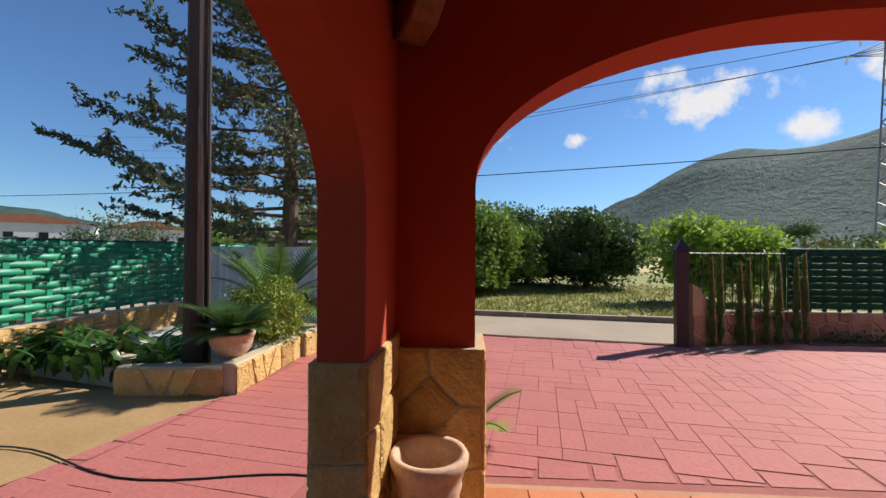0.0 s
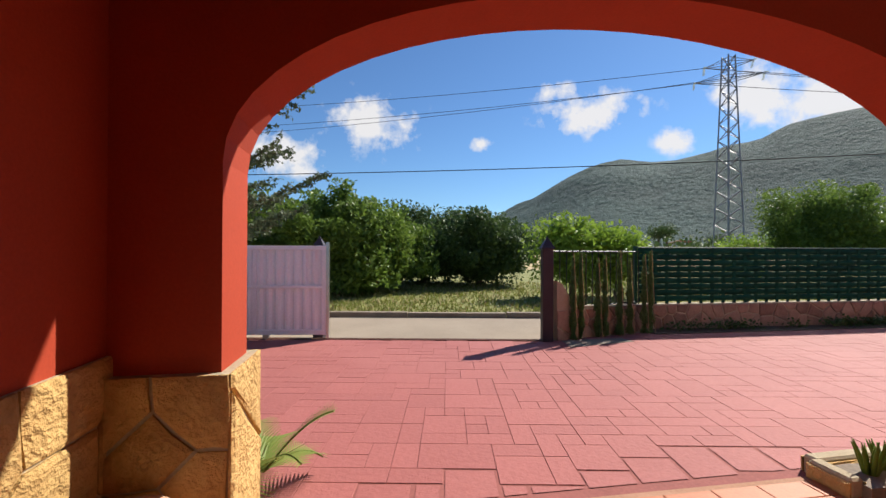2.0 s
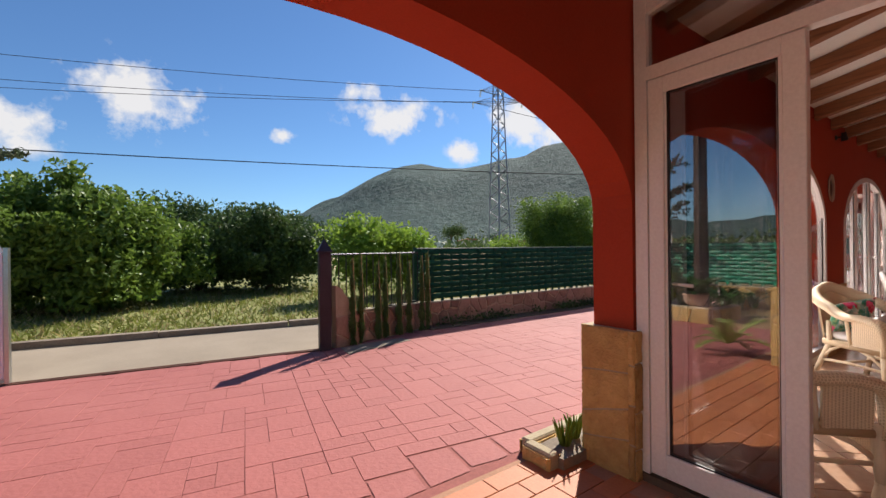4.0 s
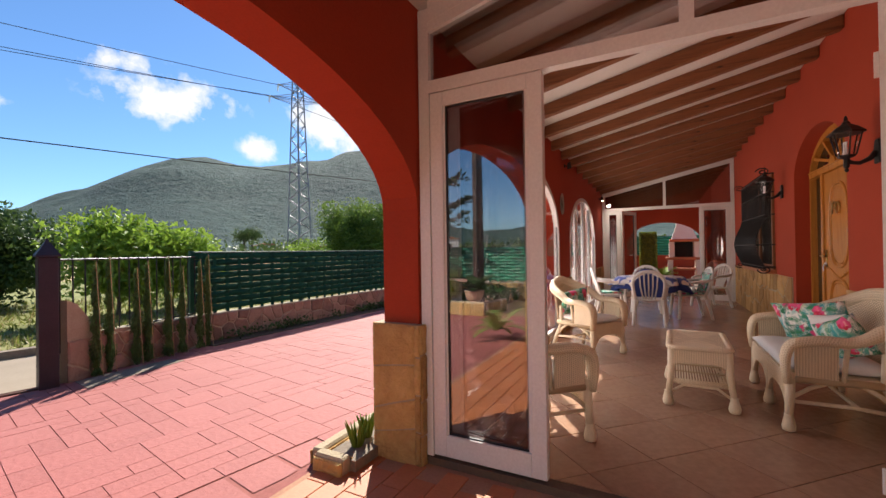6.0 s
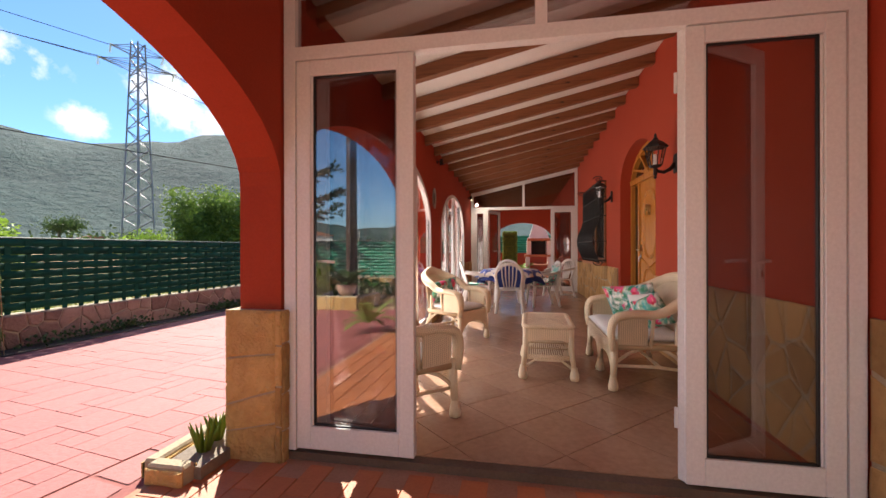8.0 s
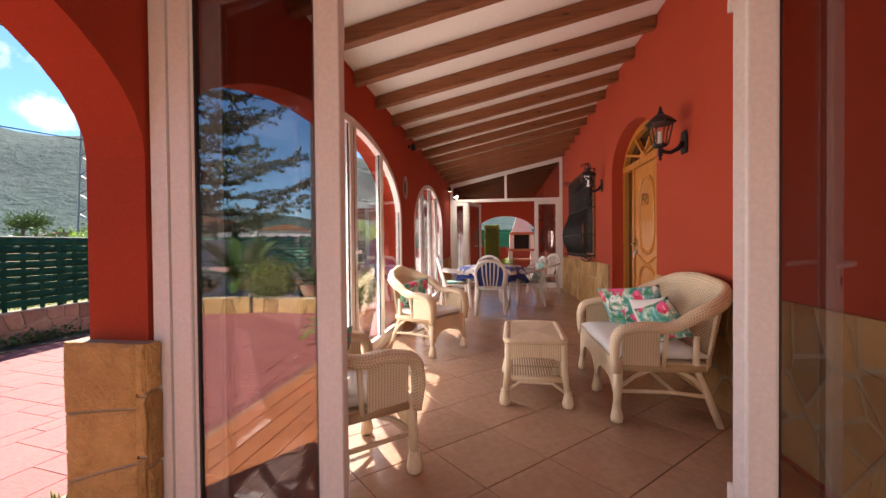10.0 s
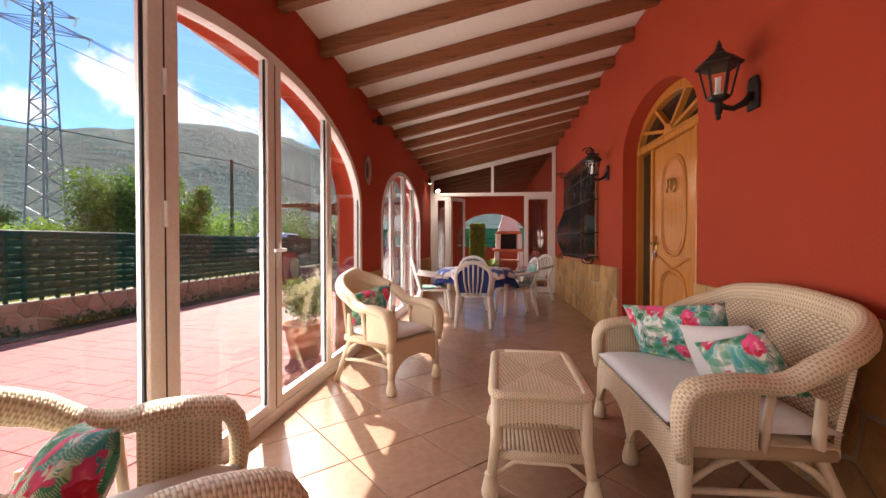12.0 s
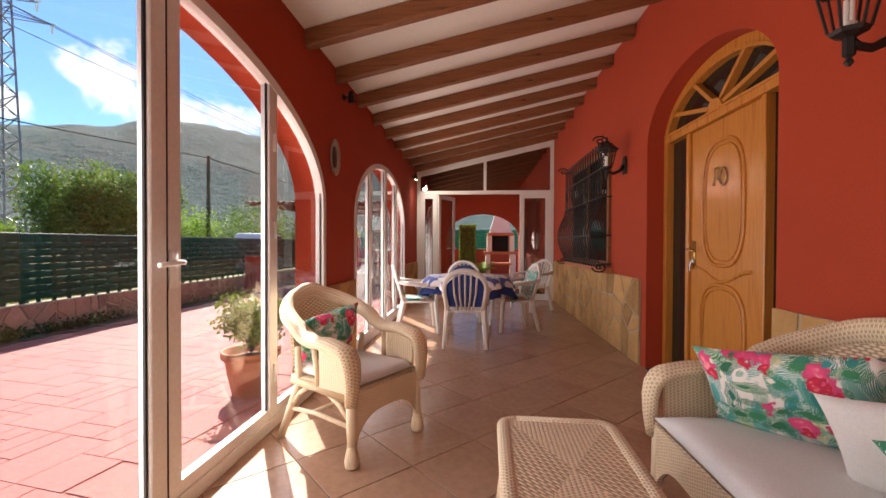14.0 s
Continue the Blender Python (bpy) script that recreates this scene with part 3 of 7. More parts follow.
def arch_window(cx, half, spring, rise, mullions, name, label):
    """White arched glazing in an arch of the front wall: frame, mullions, panes, handles."""
    top = thing(name, label, "arched window")
    y0, y1 = YF - 0.012, YF + 0.055
    s = 0.065
    f = bmesh.new()
    out = [(cx - half, 0.0)] + arc_pts(cx, half, spring, rise) + [(cx + half, 0.0)]
    inn = [(cx - half + s, 0.07)] + arc_pts(cx, half - s, spring, rise - s) + [(cx + half - s, 0.07)]
    for i in range(len(out)):
        j = (i + 1) % len(out)
        slab(f, [out[i], out[j], inn[j], inn[i]], y0, y1)
    bmesh.ops.remove_doubles(f, verts=f.verts, dist=0.0005)
    f.verts.index_update()
    seen = {}
    for q in f.faces:
        seen.setdefault(tuple(sorted(v.index for v in q.verts)), []).append(q)
    bmesh.ops.delete(f, geom=[q for qs in seen.values() if len(qs) > 1 for q in qs], context="FACES_ONLY")
    part("frame", f, WHITE_PVC, top)
    def z_at(u, k=0.0):
        q = max(0.0, 1 - ((u - cx) / (half - k)) ** 2)
        return spring + (rise - k) * math.sqrt(q)
    edges = []
    for u, w in mullions:
        mm = bmesh.new()
        slab(mm, [(u - w, 0.07), (u + w, 0.07), (u + w, z_at(u + w, s) + 0.03), (u - w, z_at(u - w, s) + 0.03)], y0 + 0.004, y1 - 0.004)
        bevel(mm, 0.005, 1)
        part("mullion", mm, WHITE_PVC, top)
        if w > 0.05:
            gp = bmesh.new()
            box(gp, u - 0.003, u + 0.003, y0 + 0.001, y0 + 0.006, 0.08, z_at(u, s))
            part("seam", gp, IRON, top, "dark gap between the leaves")
    us = [cx - half + s] + [q for u, w in mullions for q in (u - w, u + w)] + [cx + half - s]
    for ua, ub in zip(us[::2], us[1::2]):
        n = 10
        crown = [(ub + (ua - ub) * i / n, z_at(ub + (ua - ub) * i / n, s) - 0.002) for i in range(n + 1)]
        crown = [(u, max(z, 0.2)) for u, z in crown]
        g = bmesh.new()
        slab(g, [(ua, 0.072), (ub, 0.072)] + crown, YF + 0.02, YF + 0.026)
        part("pane", g, GLASS, top, "clear glass pane").visible_shadow = False
        st = bmesh.new()
        box(st, ua, ub, y0 + 0.01, y1 - 0.01, 0.07, 0.13)
        part("bottom_rail", st, WHITE_PVC, top)
        for a0, a1 in ((ua, ua + 0.012), (ub - 0.012, ub)):
            gk = bmesh.new()
            slab(gk, [(a0, 0.13), (a1, 0.13), (a1, z_at(a1, s)), (a0, z_at(a0, s))], YF + 0.008, YF + 0.018)
            part("gasket", gk, IRON, top, "dark rubber gasket")
    u = mullions[1][0]
    h = bmesh.new()
    box(h, u + 0.01, u + 0.05, y0 - 0.008, y0 + 0.004, 0.98, 1.14)
    tube(h, [(u + 0.03, y0, 1.09), (u + 0.03, y0 - 0.05, 1.09), (u + 0.01, y0 - 0.055, 1.09), (u - 0.11, y0 - 0.055, 1.085)], 0.011, 8)
    part("handle", h, WHITE_PVC, top, "white lever handle", True)
    k = bmesh.new()
    box(k, u + 0.022, u + 0.04, y0 - 0.004, y0 + 0.004, 0.985, 1.04)
    part("keyhole", k, IRON, top, "black keyhole")
    for um in (mullions[0][0], mullions[2][0]):
        for zz in (0.3, 1.2, 1.75):
            hg = bmesh.new()
            tube(hg, [(um, y0 - 0.004, zz), (um, y0 - 0.004, zz + 0.11)], 0.010, 8)
            part("hinge", hg, WHITE_PVC, top)
    return top


arch_window(*ROOM_ARCH_A, [(4.82, 0.085), (5.72, 0.085), (6.62, 0.05)], "arched_window", "large white framed arched glass doors in the front wall")
arch_window(*ROOM_ARCH_B, [(9.02, 0.05), (9.85, 0.07), (10.6, 0.05)], "arched_window", "white framed arched glass doors beside the dining table")

# ---- front door of the house ----
def house_door():
    cx, half, spring, rise = HD
    top = thing("front_door", "varnished honey pine front door with arched fanlight", "door")
    y0, y1 = -0.235, -0.15
    s = 0.075
    f = bmesh.new()
    out = [(cx - half + 0.003, 0.0)] + arc_pts(cx, half - 0.003, spring, rise - 0.003) + [(cx + half - 0.003, 0.0)]
    inn = [(cx - half + s, 0.0)] + arc_pts(cx, half - s, spring, rise - s) + [(cx + half - s, 0.0)]
    for i in range(len(out) - 1):
        slab(f, [out[i], out[i + 1], inn[i + 1], inn[i]], y0, y1)
    out2 = [(cx - half + s, 0.0)] + arc_pts(cx, half - s, spring, rise - s) + [(cx + half - s, 0.0)]
    inn2 = [(cx - half + s + 0.022, 0.0)] + arc_pts(cx, half - s - 0.022, spring, rise - s - 0.022) + [(cx + half - s - 0.022, 0.0)]
    for i in range(len(out2) - 1):
        slab(f, [out2[i], out2[i + 1], inn2[i + 1], inn2[i]], y0, y1 + 0.015)
    part("frame", f, DOORWOOD, top)
    t = bmesh.new()
    box(t, cx - half + s, cx + half - s, y0, y1 + 0.02, spring - 0.01, spring + 0.06)
    box(t, cx - half + s, cx + half - s, y0, y1 + 0.032, spring + 0.045, spring + 0.06)
    part("transom", t, DOORWOOD, top)
    lw0, lw1 = cx - 0.49, cx + 0.37
    for u in (lw0, lw1):
        q = bmesh.new()
        box(q, u - 0.045 if u < cx else u, u if u < cx else u + 0.045, y0, y1 + 0.01, 0, spring - 0.01)
        bevel(q, 0.006, 1)
        part("jamb", q, DOORWOOD, top)
    for ua, ub in ((cx - half + s + 0.02, lw0 - 0.045), (lw1 + 0.045, cx + half - s - 0.02)):
        g = bmesh.new()
        box(g, ua, ub, -0.205, -0.197, 0.02, spring - 0.012)
        part("sidelight", g, DARKGLASS, top, "dark narrow side glass")
    g = bmesh.new()
    pts = arc_pts(cx, half - s, spring + 0.06, rise - s - 0.06)
    slab(g, pts, -0.205, -0.198)
    part("fanlight", g, DARKGLASS, top, "dark fan shaped glass")
    for ang in (28, 64, 116, 152):
        r = bmesh.new()
        a = radians(ang)
        hw = half - s
        p1 = (cx + (hw) * math.cos(a), spring + 0.06 + (rise - s - 0.06) * math.sin(a))
        p0 = (cx + 0.08 * math.cos(a), spring + 0.06 + 0.07 * math.sin(a))
        nx, nz = -(p1[1] - p0[1]), p1[0] - p0[0]
        ln = math.hypot(nx, nz)
        nx, nz = nx / ln * 0.016, nz / ln * 0.016
        slab(r, [(p0[0] + nx, p0[1] + nz), (p0[0] - nx, p0[1] - nz), (p1[0] - nx, p1[1] - nz), (p1[0] + nx, p1[1] + nz)], -0.215, y1 + 0.005)
        part("fan_bar", r, DOORWOOD, top)
    hub = bmesh.new()
    slab(hub, arc_pts(cx, 0.095, spring + 0.058, 0.085, 14), -0.215, y1 + 0.02)
    part("fan_hub", hub, DOORWOOD, top)
    # leaf with raised mouldings
    lf = bmesh.new()
    box(lf, lw0 + 0.003, lw1 - 0.003, y0 + 0.01, y1 - 0.015, 0.012, spring - 0.014)
    bevel(lf, 0.005, 1)
    leaf_ob = part("leaf", lf, DOORWOOD, top)
    mid = (lw0 + lw1) / 2
    def panel(z0, z1, a):
        pts = []
        n = 40
        for i in range(n):
            q = 2 * math.pi * i / n
            u = mid + a * math.copysign(abs(math.cos(q)) ** 0.75, math.cos(q))
            z = (z0 + z1) / 2 + (z1 - z0) / 2 * math.copysign(abs(math.sin(q)) ** 0.55, math.sin(q))
            pts.append((u, y1 - 0.012, z))
        return pts
    for z0, z1, a in ((1.02, 1.93, 0.25), (0.14, 0.88, 0.27)):
        r = bmesh.new()
        tube(r, panel(z0, z1, a), 0.014, 8, True)
        part("moulding", r, DOORWOOD, leaf_ob, smooth=True)
        r = bmesh.new()
        tube(r, panel(z0 + 0.035, z1 - 0.035, a - 0.035), 0.007, 6, True)
        part("moulding", r, DOORWOOD, leaf_ob, smooth=True)
    cross = bmesh.new()
    tube(cross, [(lw0 + 0.10 + 0.68 * i / 16, y1 - 0.012, 0.95 + 0.045 * math.cos(2 * math.pi * i / 16)) for i in range(17)], 0.012, 8)
    part("moulding", cross, DOORWOOD, leaf_ob, smooth=True)
    kn = bmesh.new()
    tube(kn, [(mid - 0.035 + 0.045 * math.cos(q), y1 + 0.004, 1.66 + 0.06 * math.sin(q)) for q in [2 * math.pi * i / 16 for i in range(16)]], 0.008, 6, True)
    tube(kn, [(mid + 0.02 + 0.028 * math.cos(q), y1 + 0.012, 1.69 + 0.04 * math.sin(q)) for q in [2 * math.pi * i / 12 for i in range(12)]], 0.007, 6, True)
    tube(kn, [(mid + 0.01, y1 - 0.01, 1.72), (mid + 0.01, y1 + 0.03, 1.72), (mid + 0.03, y1 + 0.03, 1.60)], 0.008, 6)
    part("knocker", kn, BRASS, leaf_ob, "aged brass door knocker", True)
    hd = bmesh.new()
    box(hd, lw1 - 0.075, lw1 - 0.035, y1 - 0.016, y1 - 0.006, 0.98, 1.20)
    tube(hd, [(lw1 - 0.055, y1 - 0.01, 1.13), (lw1 - 0.055, y1 + 0.045, 1.13), (lw1 - 0.075, y1 + 0.05, 1.13), (lw1 - 0.17, y1 + 0.05, 1.125)], 0.010, 8)
    part("door_handle", hd, BRASS, leaf_ob, "brass lever handle", True)
    ky = bmesh.new()
    lathe(ky, [(0.02, 0), (0.024, 0.01), (0.012, 0.02)], 12)
    for v in ky.verts:
        v.co = Vector((lw1 - 0.055 + v.co.x, y1 - 0.012 + v.co.z, 1.04 + v.co.y))
    tube(ky, [(lw1 - 0.055, y1 + 0.01, 1.04), (lw1 - 0.05, y1 + 0.02, 1.0), (lw1 - 0.06, y1 + 0.02, 0.96)], 0.006, 6)
    part("key", ky, STEEL, leaf_ob, "bunch of keys in the lock")
    st = bmesh.new()
    box(st, cx - half + 0.004, cx + half - 0.004, -0.235, 0.0, -0.05, 0.012)
    structure("door_sill", st, IRON, "dark stone door sill", "sill")
    return top


DARKGLASS = material("dark_glass", (0.02, 0.018, 0.015), 0.06, spec=0.6)
BRASS = grained("brass", (0.45, 0.28, 0.08), (0.62, 0.42, 0.15), 0.3, 6, 50, 0.05, 0.001, metal=1.0)
STEEL = grained("steel", (0.45, 0.45, 0.44), (0.6, 0.6, 0.58), 0.35, 6, 50, 0.05, 0.001, metal=1.0)
house_door()

# ---- window with a bellied wrought iron grille ----
GX0, GX1, GZ0, GZ1 = 9.12, 11.15, 0.90, 2.36
b = bmesh.new()
wf = thing("house_window", "dark glazed house window behind the grille", "window")
for u0, u1, z0, z1 in ((GX0 + 0.05, GX0 + 0.12, GZ0, GZ1), (GX1 - 0.12, GX1 - 0.05, GZ0, GZ1), (GX0 + 0.12, GX1 - 0.12, GZ1 - 0.07, GZ1), (GX0 + 0.12, GX1 - 0.12, GZ0, GZ0 + 0.07), (10.10, 10.16, GZ0 + 0.07, GZ1 - 0.07)):
    box(b, u0, u1, 0.002, 0.03, z0, z1)
part("window_frame", b, BEAM, wf)
for u0, u1 in ((GX0 + 0.12, 10.10), (10.16, GX1 - 0.12)):
    b = bmesh.new()
    box(b, u0, u1, 0.004, 0.012, GZ0 + 0.07, GZ1 - 0.07)
    part("pane", b, DARKGLASS, wf, "dark reflecting pane")
b = bmesh.new()
box(b, GX0 - 0.02, GX1 + 0.02, 0.002, 0.13, GZ0 - 0.06, GZ0 - 0.005)
part("window_sill", b, TERRA, wf, "terracotta sill")
grille = thing("window_grille", "black wrought iron bellied window grille with scrolls", "window grille")
for i in range(17):
    u = GX0 + 0.04 + (GX1 - GX0 - 0.08) * i / 16
    b = bmesh.new()
    pts = []
    for k in range(15):
        t = k / 14
        z = GZ1 + 0.03 - (GZ1 - GZ0 + 0.05) * t
        y = 0.12 + 0.13 * max(0.0, math.sin(math.pi * min(1, max(0, (t - 0.45) / 0.55)))) ** 1.3
        pts.append((u, y, z))
    tube(b, pts, 0.010, 6)
    part("bar", b, IRON, grille)
for z, y in ((GZ1 + 0.0, 0.12), (GZ1 - 0.28, 0.12), (GZ1 - 0.62, 0.12), (GZ0 + 0.38, 0.245), (GZ0 + 0.04, 0.14)):
    b = bmesh.new()
    tube(b, [(GX0, 0.01, z), (GX0 + 0.01, y, z), (GX1 - 0.01, y, z), (GX1, 0.01, z)], 0.010, 6)
    part("rail", b, IRON, grille)
for i in range(6):
    u = GX0 + 0.16 + (GX1 - GX0 - 0.32) * i / 5
    b = bmesh.new()
    tube(b, [(u + (0.06 - 0.0028 * k) * math.cos(0.5 * k), 0.125, GZ1 - 0.45 + (0.12 - 0.005 * k) * math.sin(0.5 * k)) for k in range(18)], 0.006, 5)
    part("scroll", b, IRON, grille)
for u in (GX0 - 0.02, GX1 + 0.02):
    for z, sg in ((GZ0 + 0.0, -1), (GZ1 + 0.03, 1)):
        b = bmesh.new()
        tube(b, [(u, 0.15 + (0.09 - 0.004 * k) * math.cos(0.5 * k), z + sg * (0.06 - 0.0028 * k) * math.sin(0.5 * k)) for k in range(19)], 0.009, 6)
        part("scroll", b, IRON, grille)
b = bmesh.new()
tube(b, [(GX0 + 0.0, 0.12, GZ1), (GX0 - 0.01, 0.12, GZ1 + 0.12)], [0.012, 0.002], 6)
part("spike", b, IRON, grille)

# ---- wall lanterns ----
def lantern(x, y, z):
    top = thing("wall_lantern", "black hexagonal wall lantern with clear glass", "lantern", "lanterns on the house wall")
    oy = 0.20
    b = bmesh.new()
    slab(b, [(-0.05, -0.02), (0.05, -0.02), (0.05, 0.12), (0.03, 0.17), (-0.03, 0.17), (-0.05, 0.12), ], 0.0, 0.022)
    bevel(b, 0.006, 1)
    part("back_plate", b, IRON, top)
    b = bmesh.new()
    tube(b, [(0, 0.02, 0.07), (0, 0.06, 0.02), (0, 0.12, -0.01), (0, 0.17, 0.0), (0, oy, 0.02)], [0.024, 0.02, 0.016, 0.016, 0.018], 8)
    part("arm", b, IRON, top, smooth=True)
    b = bmesh.new()
    lathe(b, [(0.006, -0.075), (0.016, -0.06), (0.008, -0.045), (0.02, -0.035), (0.02, 0.03), (0.055, 0.045), (0.062, 0.06)], 6, (0, oy, 0))
    part("base_cup", b, IRON, top)
    for k in range(6):
        a = math.pi / 3 * k
        b = bmesh.new()
        tube(b, [(0.06 * math.cos(a), oy + 0.06 * math.sin(a), 0.06), (0.098 * math.cos(a), oy + 0.098 * math.sin(a), 0.235)], 0.006, 5)
        part("rib", b, IRON, top)
        a2 = a + math.pi / 3
        g = bmesh.new()
        vs = [g.verts.new(p) for p in ((0.058 * math.cos(a), oy + 0.058 * math.sin(a), 0.062), (0.058 * math.cos(a2), oy + 0.058 * math.sin(a2), 0.062), (0.095 * math.cos(a2), oy + 0.095 * math.sin(a2), 0.233), (0.095 * math.cos(a), oy + 0.095 * math.sin(a), 0.233))]
        g.faces.new(vs)
        part("pane", g, GLASS, top, "clear lantern glass").visible_shadow = False
    b = bmesh.new()
    lathe(b, [(0.12, 0.232), (0.122, 0.242), (0.075, 0.285), (0.03, 0.315), (0.022, 0.335), (0.012, 0.34), (0.016, 0.355), (0.004, 0.385)], 6, (0, oy, 0))
    part("roof", b, IRON, top)
    b = bmesh.new()
    for dx, dy in ((0.012, 0), (-0.012, 0), (0, 0.012)):
        tube(b, [(dx, oy + dy, 0.06), (dx, oy + dy, 0.17)], 0.008, 8)
    lathe(b, [(0.022, 0.04), (0.024, 0.085), (0.018, 0.09)], 10, (0, oy, 0))
    part("bulb", b, WHITE_PVC, top, "white energy saving bulb")
    top.matrix_world = pose(x, y, z)
    return top


lamp = lantern(5.79, 0.0, 1.92)
copy_thing(lamp, pose(8.70, 0.0, 1.95))

# oval plate and spotlights on the front wall
pl = thing("wall_plate", "oval dark decorative plate with patterned rim on the wall", "plate")
b = bmesh.new()
lathe(b, [(0.10, 0.0), (0.115, 0.012), (0.112, 0.02), (0.08, 0.012), (0.078, 0.006)], 24)
part("rim", b, grained("plate_rim", (0.25, 0.22, 0.18), (0.5, 0.45, 0.38), 0.4, 20, 90), pl, smooth=True)
b = bmesh.new()
lathe(b, [(0.078, 0.004), (0.06, 0.008), (0.03, 0.016), (0.008, 0.017)], 24)
part("medallion", b, grained("plate_dark", (0.02, 0.015, 0.015), (0.12, 0.08, 0.06), 0.4, 30, 90), pl, "dark embossed centre", True)
pl.matrix_world = Matrix.Translation((7.74, YF - 0.002, 1.95)) @ Matrix.Rotation(radians(90), 4, "X") @ Matrix.Diagonal((1.0, 1.45, 1, 1))


def spotlight(x, z, lit):
    top = thing("wall_spotlight", "small black wall spotlight" + (" that is lit" if lit else " under the rafters"), "spotlight", "spotlights on the front wall")
    b = bmesh.new()
    lathe(b, [(0.03, 0), (0.03, 0.012), (0.012, 0.02)], 12)
    for v in b.verts:
        v.co = Vector((v.co.x, -v.co.z, v.co.y))
    part("mount", b, IRON, top)
    b = bmesh.new()
    tube(b, [(0, -0.02, 0), (0, -0.06, 0.0)], 0.008, 6)
    part("arm", b, IRON, top)
    b = bmesh.new()
    tube(b, [(-0.01, -0.075, 0.05), (0.0, -0.075, 0.0), (0.012, -0.08, -0.05)], [0.022, 0.03, 0.034], 12)
    part("can", b, IRON, top)
    if lit:
        b = bmesh.new()
        lathe(b, [(0.024, 0), (0.026, 0.006), (0.01, 0.01)], 12, (0.012, -0.08, -0.06))
        part("lens", b, LIT, top, "glowing lamp lens")
    top.matrix_world = pose(x, YF - 0.002, z)


LIT = material("lit_lamp", (1, 0.9, 0.75), 0.4)
bsdf(LIT).inputs["Emission Color"].default_value = (1, 0.86, 0.6, 1)
bsdf(LIT).inputs["Emission Strength"].default_value = 8.0
spotlight(8.0, 2.58, False)
spotlight(12.2, 2.5, True)

# ---- woven wicker ----
def woven(name, lo, hi, stake=0.018, strand=0.008, rib=0.3, depth=0.004):
    """Basket weave on the surface's own metres: strands along u that pass over and under the stakes."""
    m = material(name, hi, 0.55)
    sep = m.node_tree.nodes.new("ShaderNodeSeparateXYZ")
    link(m, coords(m, which="UV"), sep.inputs[0])
    def op(kind, a, b=None):
        n = m.node_tree.nodes.new("ShaderNodeMath")
        n.operation = kind
        for sock, v in zip(n.inputs, (a, b)):
            if v is None:
                continue
            if isinstance(v, (int, float)):
                sock.default_value = v
            else:
                link(m, v, sock)
        return n.outputs[0]
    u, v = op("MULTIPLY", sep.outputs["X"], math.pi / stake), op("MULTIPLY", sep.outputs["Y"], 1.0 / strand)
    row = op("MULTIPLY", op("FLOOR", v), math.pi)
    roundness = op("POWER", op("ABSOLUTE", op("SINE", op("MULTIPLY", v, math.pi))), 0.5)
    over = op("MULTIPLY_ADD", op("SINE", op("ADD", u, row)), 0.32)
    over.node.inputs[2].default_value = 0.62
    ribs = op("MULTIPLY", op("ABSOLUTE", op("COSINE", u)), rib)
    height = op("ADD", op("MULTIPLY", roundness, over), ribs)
    # shade in the gaps between strands is put into the colour
    shaded_tone = ramp(m, height, [(0.05, tuple(0.40 * q for q in lo)), (0.36, lo), (0.75, hi)])
    blot = ramp(m, noise_fac(m, 7, 4, 0.6), [(0.3, tuple(0.72 * q for q in hi)), (0.7, hi)])
    link(m, mix(m, 0.35, shaded_tone, blot, "MULTIPLY"), bsdf(m).inputs["Base Color"])
    bump(m, height, 0.8, depth)
    return m


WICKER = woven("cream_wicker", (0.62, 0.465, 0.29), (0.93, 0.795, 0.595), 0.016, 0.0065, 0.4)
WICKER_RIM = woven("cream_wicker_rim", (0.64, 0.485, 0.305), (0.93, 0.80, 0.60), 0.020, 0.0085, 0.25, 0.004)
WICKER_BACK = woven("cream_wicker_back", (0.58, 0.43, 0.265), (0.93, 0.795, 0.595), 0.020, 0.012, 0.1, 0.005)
CANE = grained("painted_cane", (0.64, 0.50, 0.33), (0.84, 0.70, 0.50), 0.45, 9, 60, 0.3, 0.003, stretch=(1, 1, 0.2))
CLOTH_WHITE = grained("white_cotton", (0.70, 0.67, 0.64), (0.80, 0.77, 0.74), 0.9, 5, 160, 0.25, 0.003)


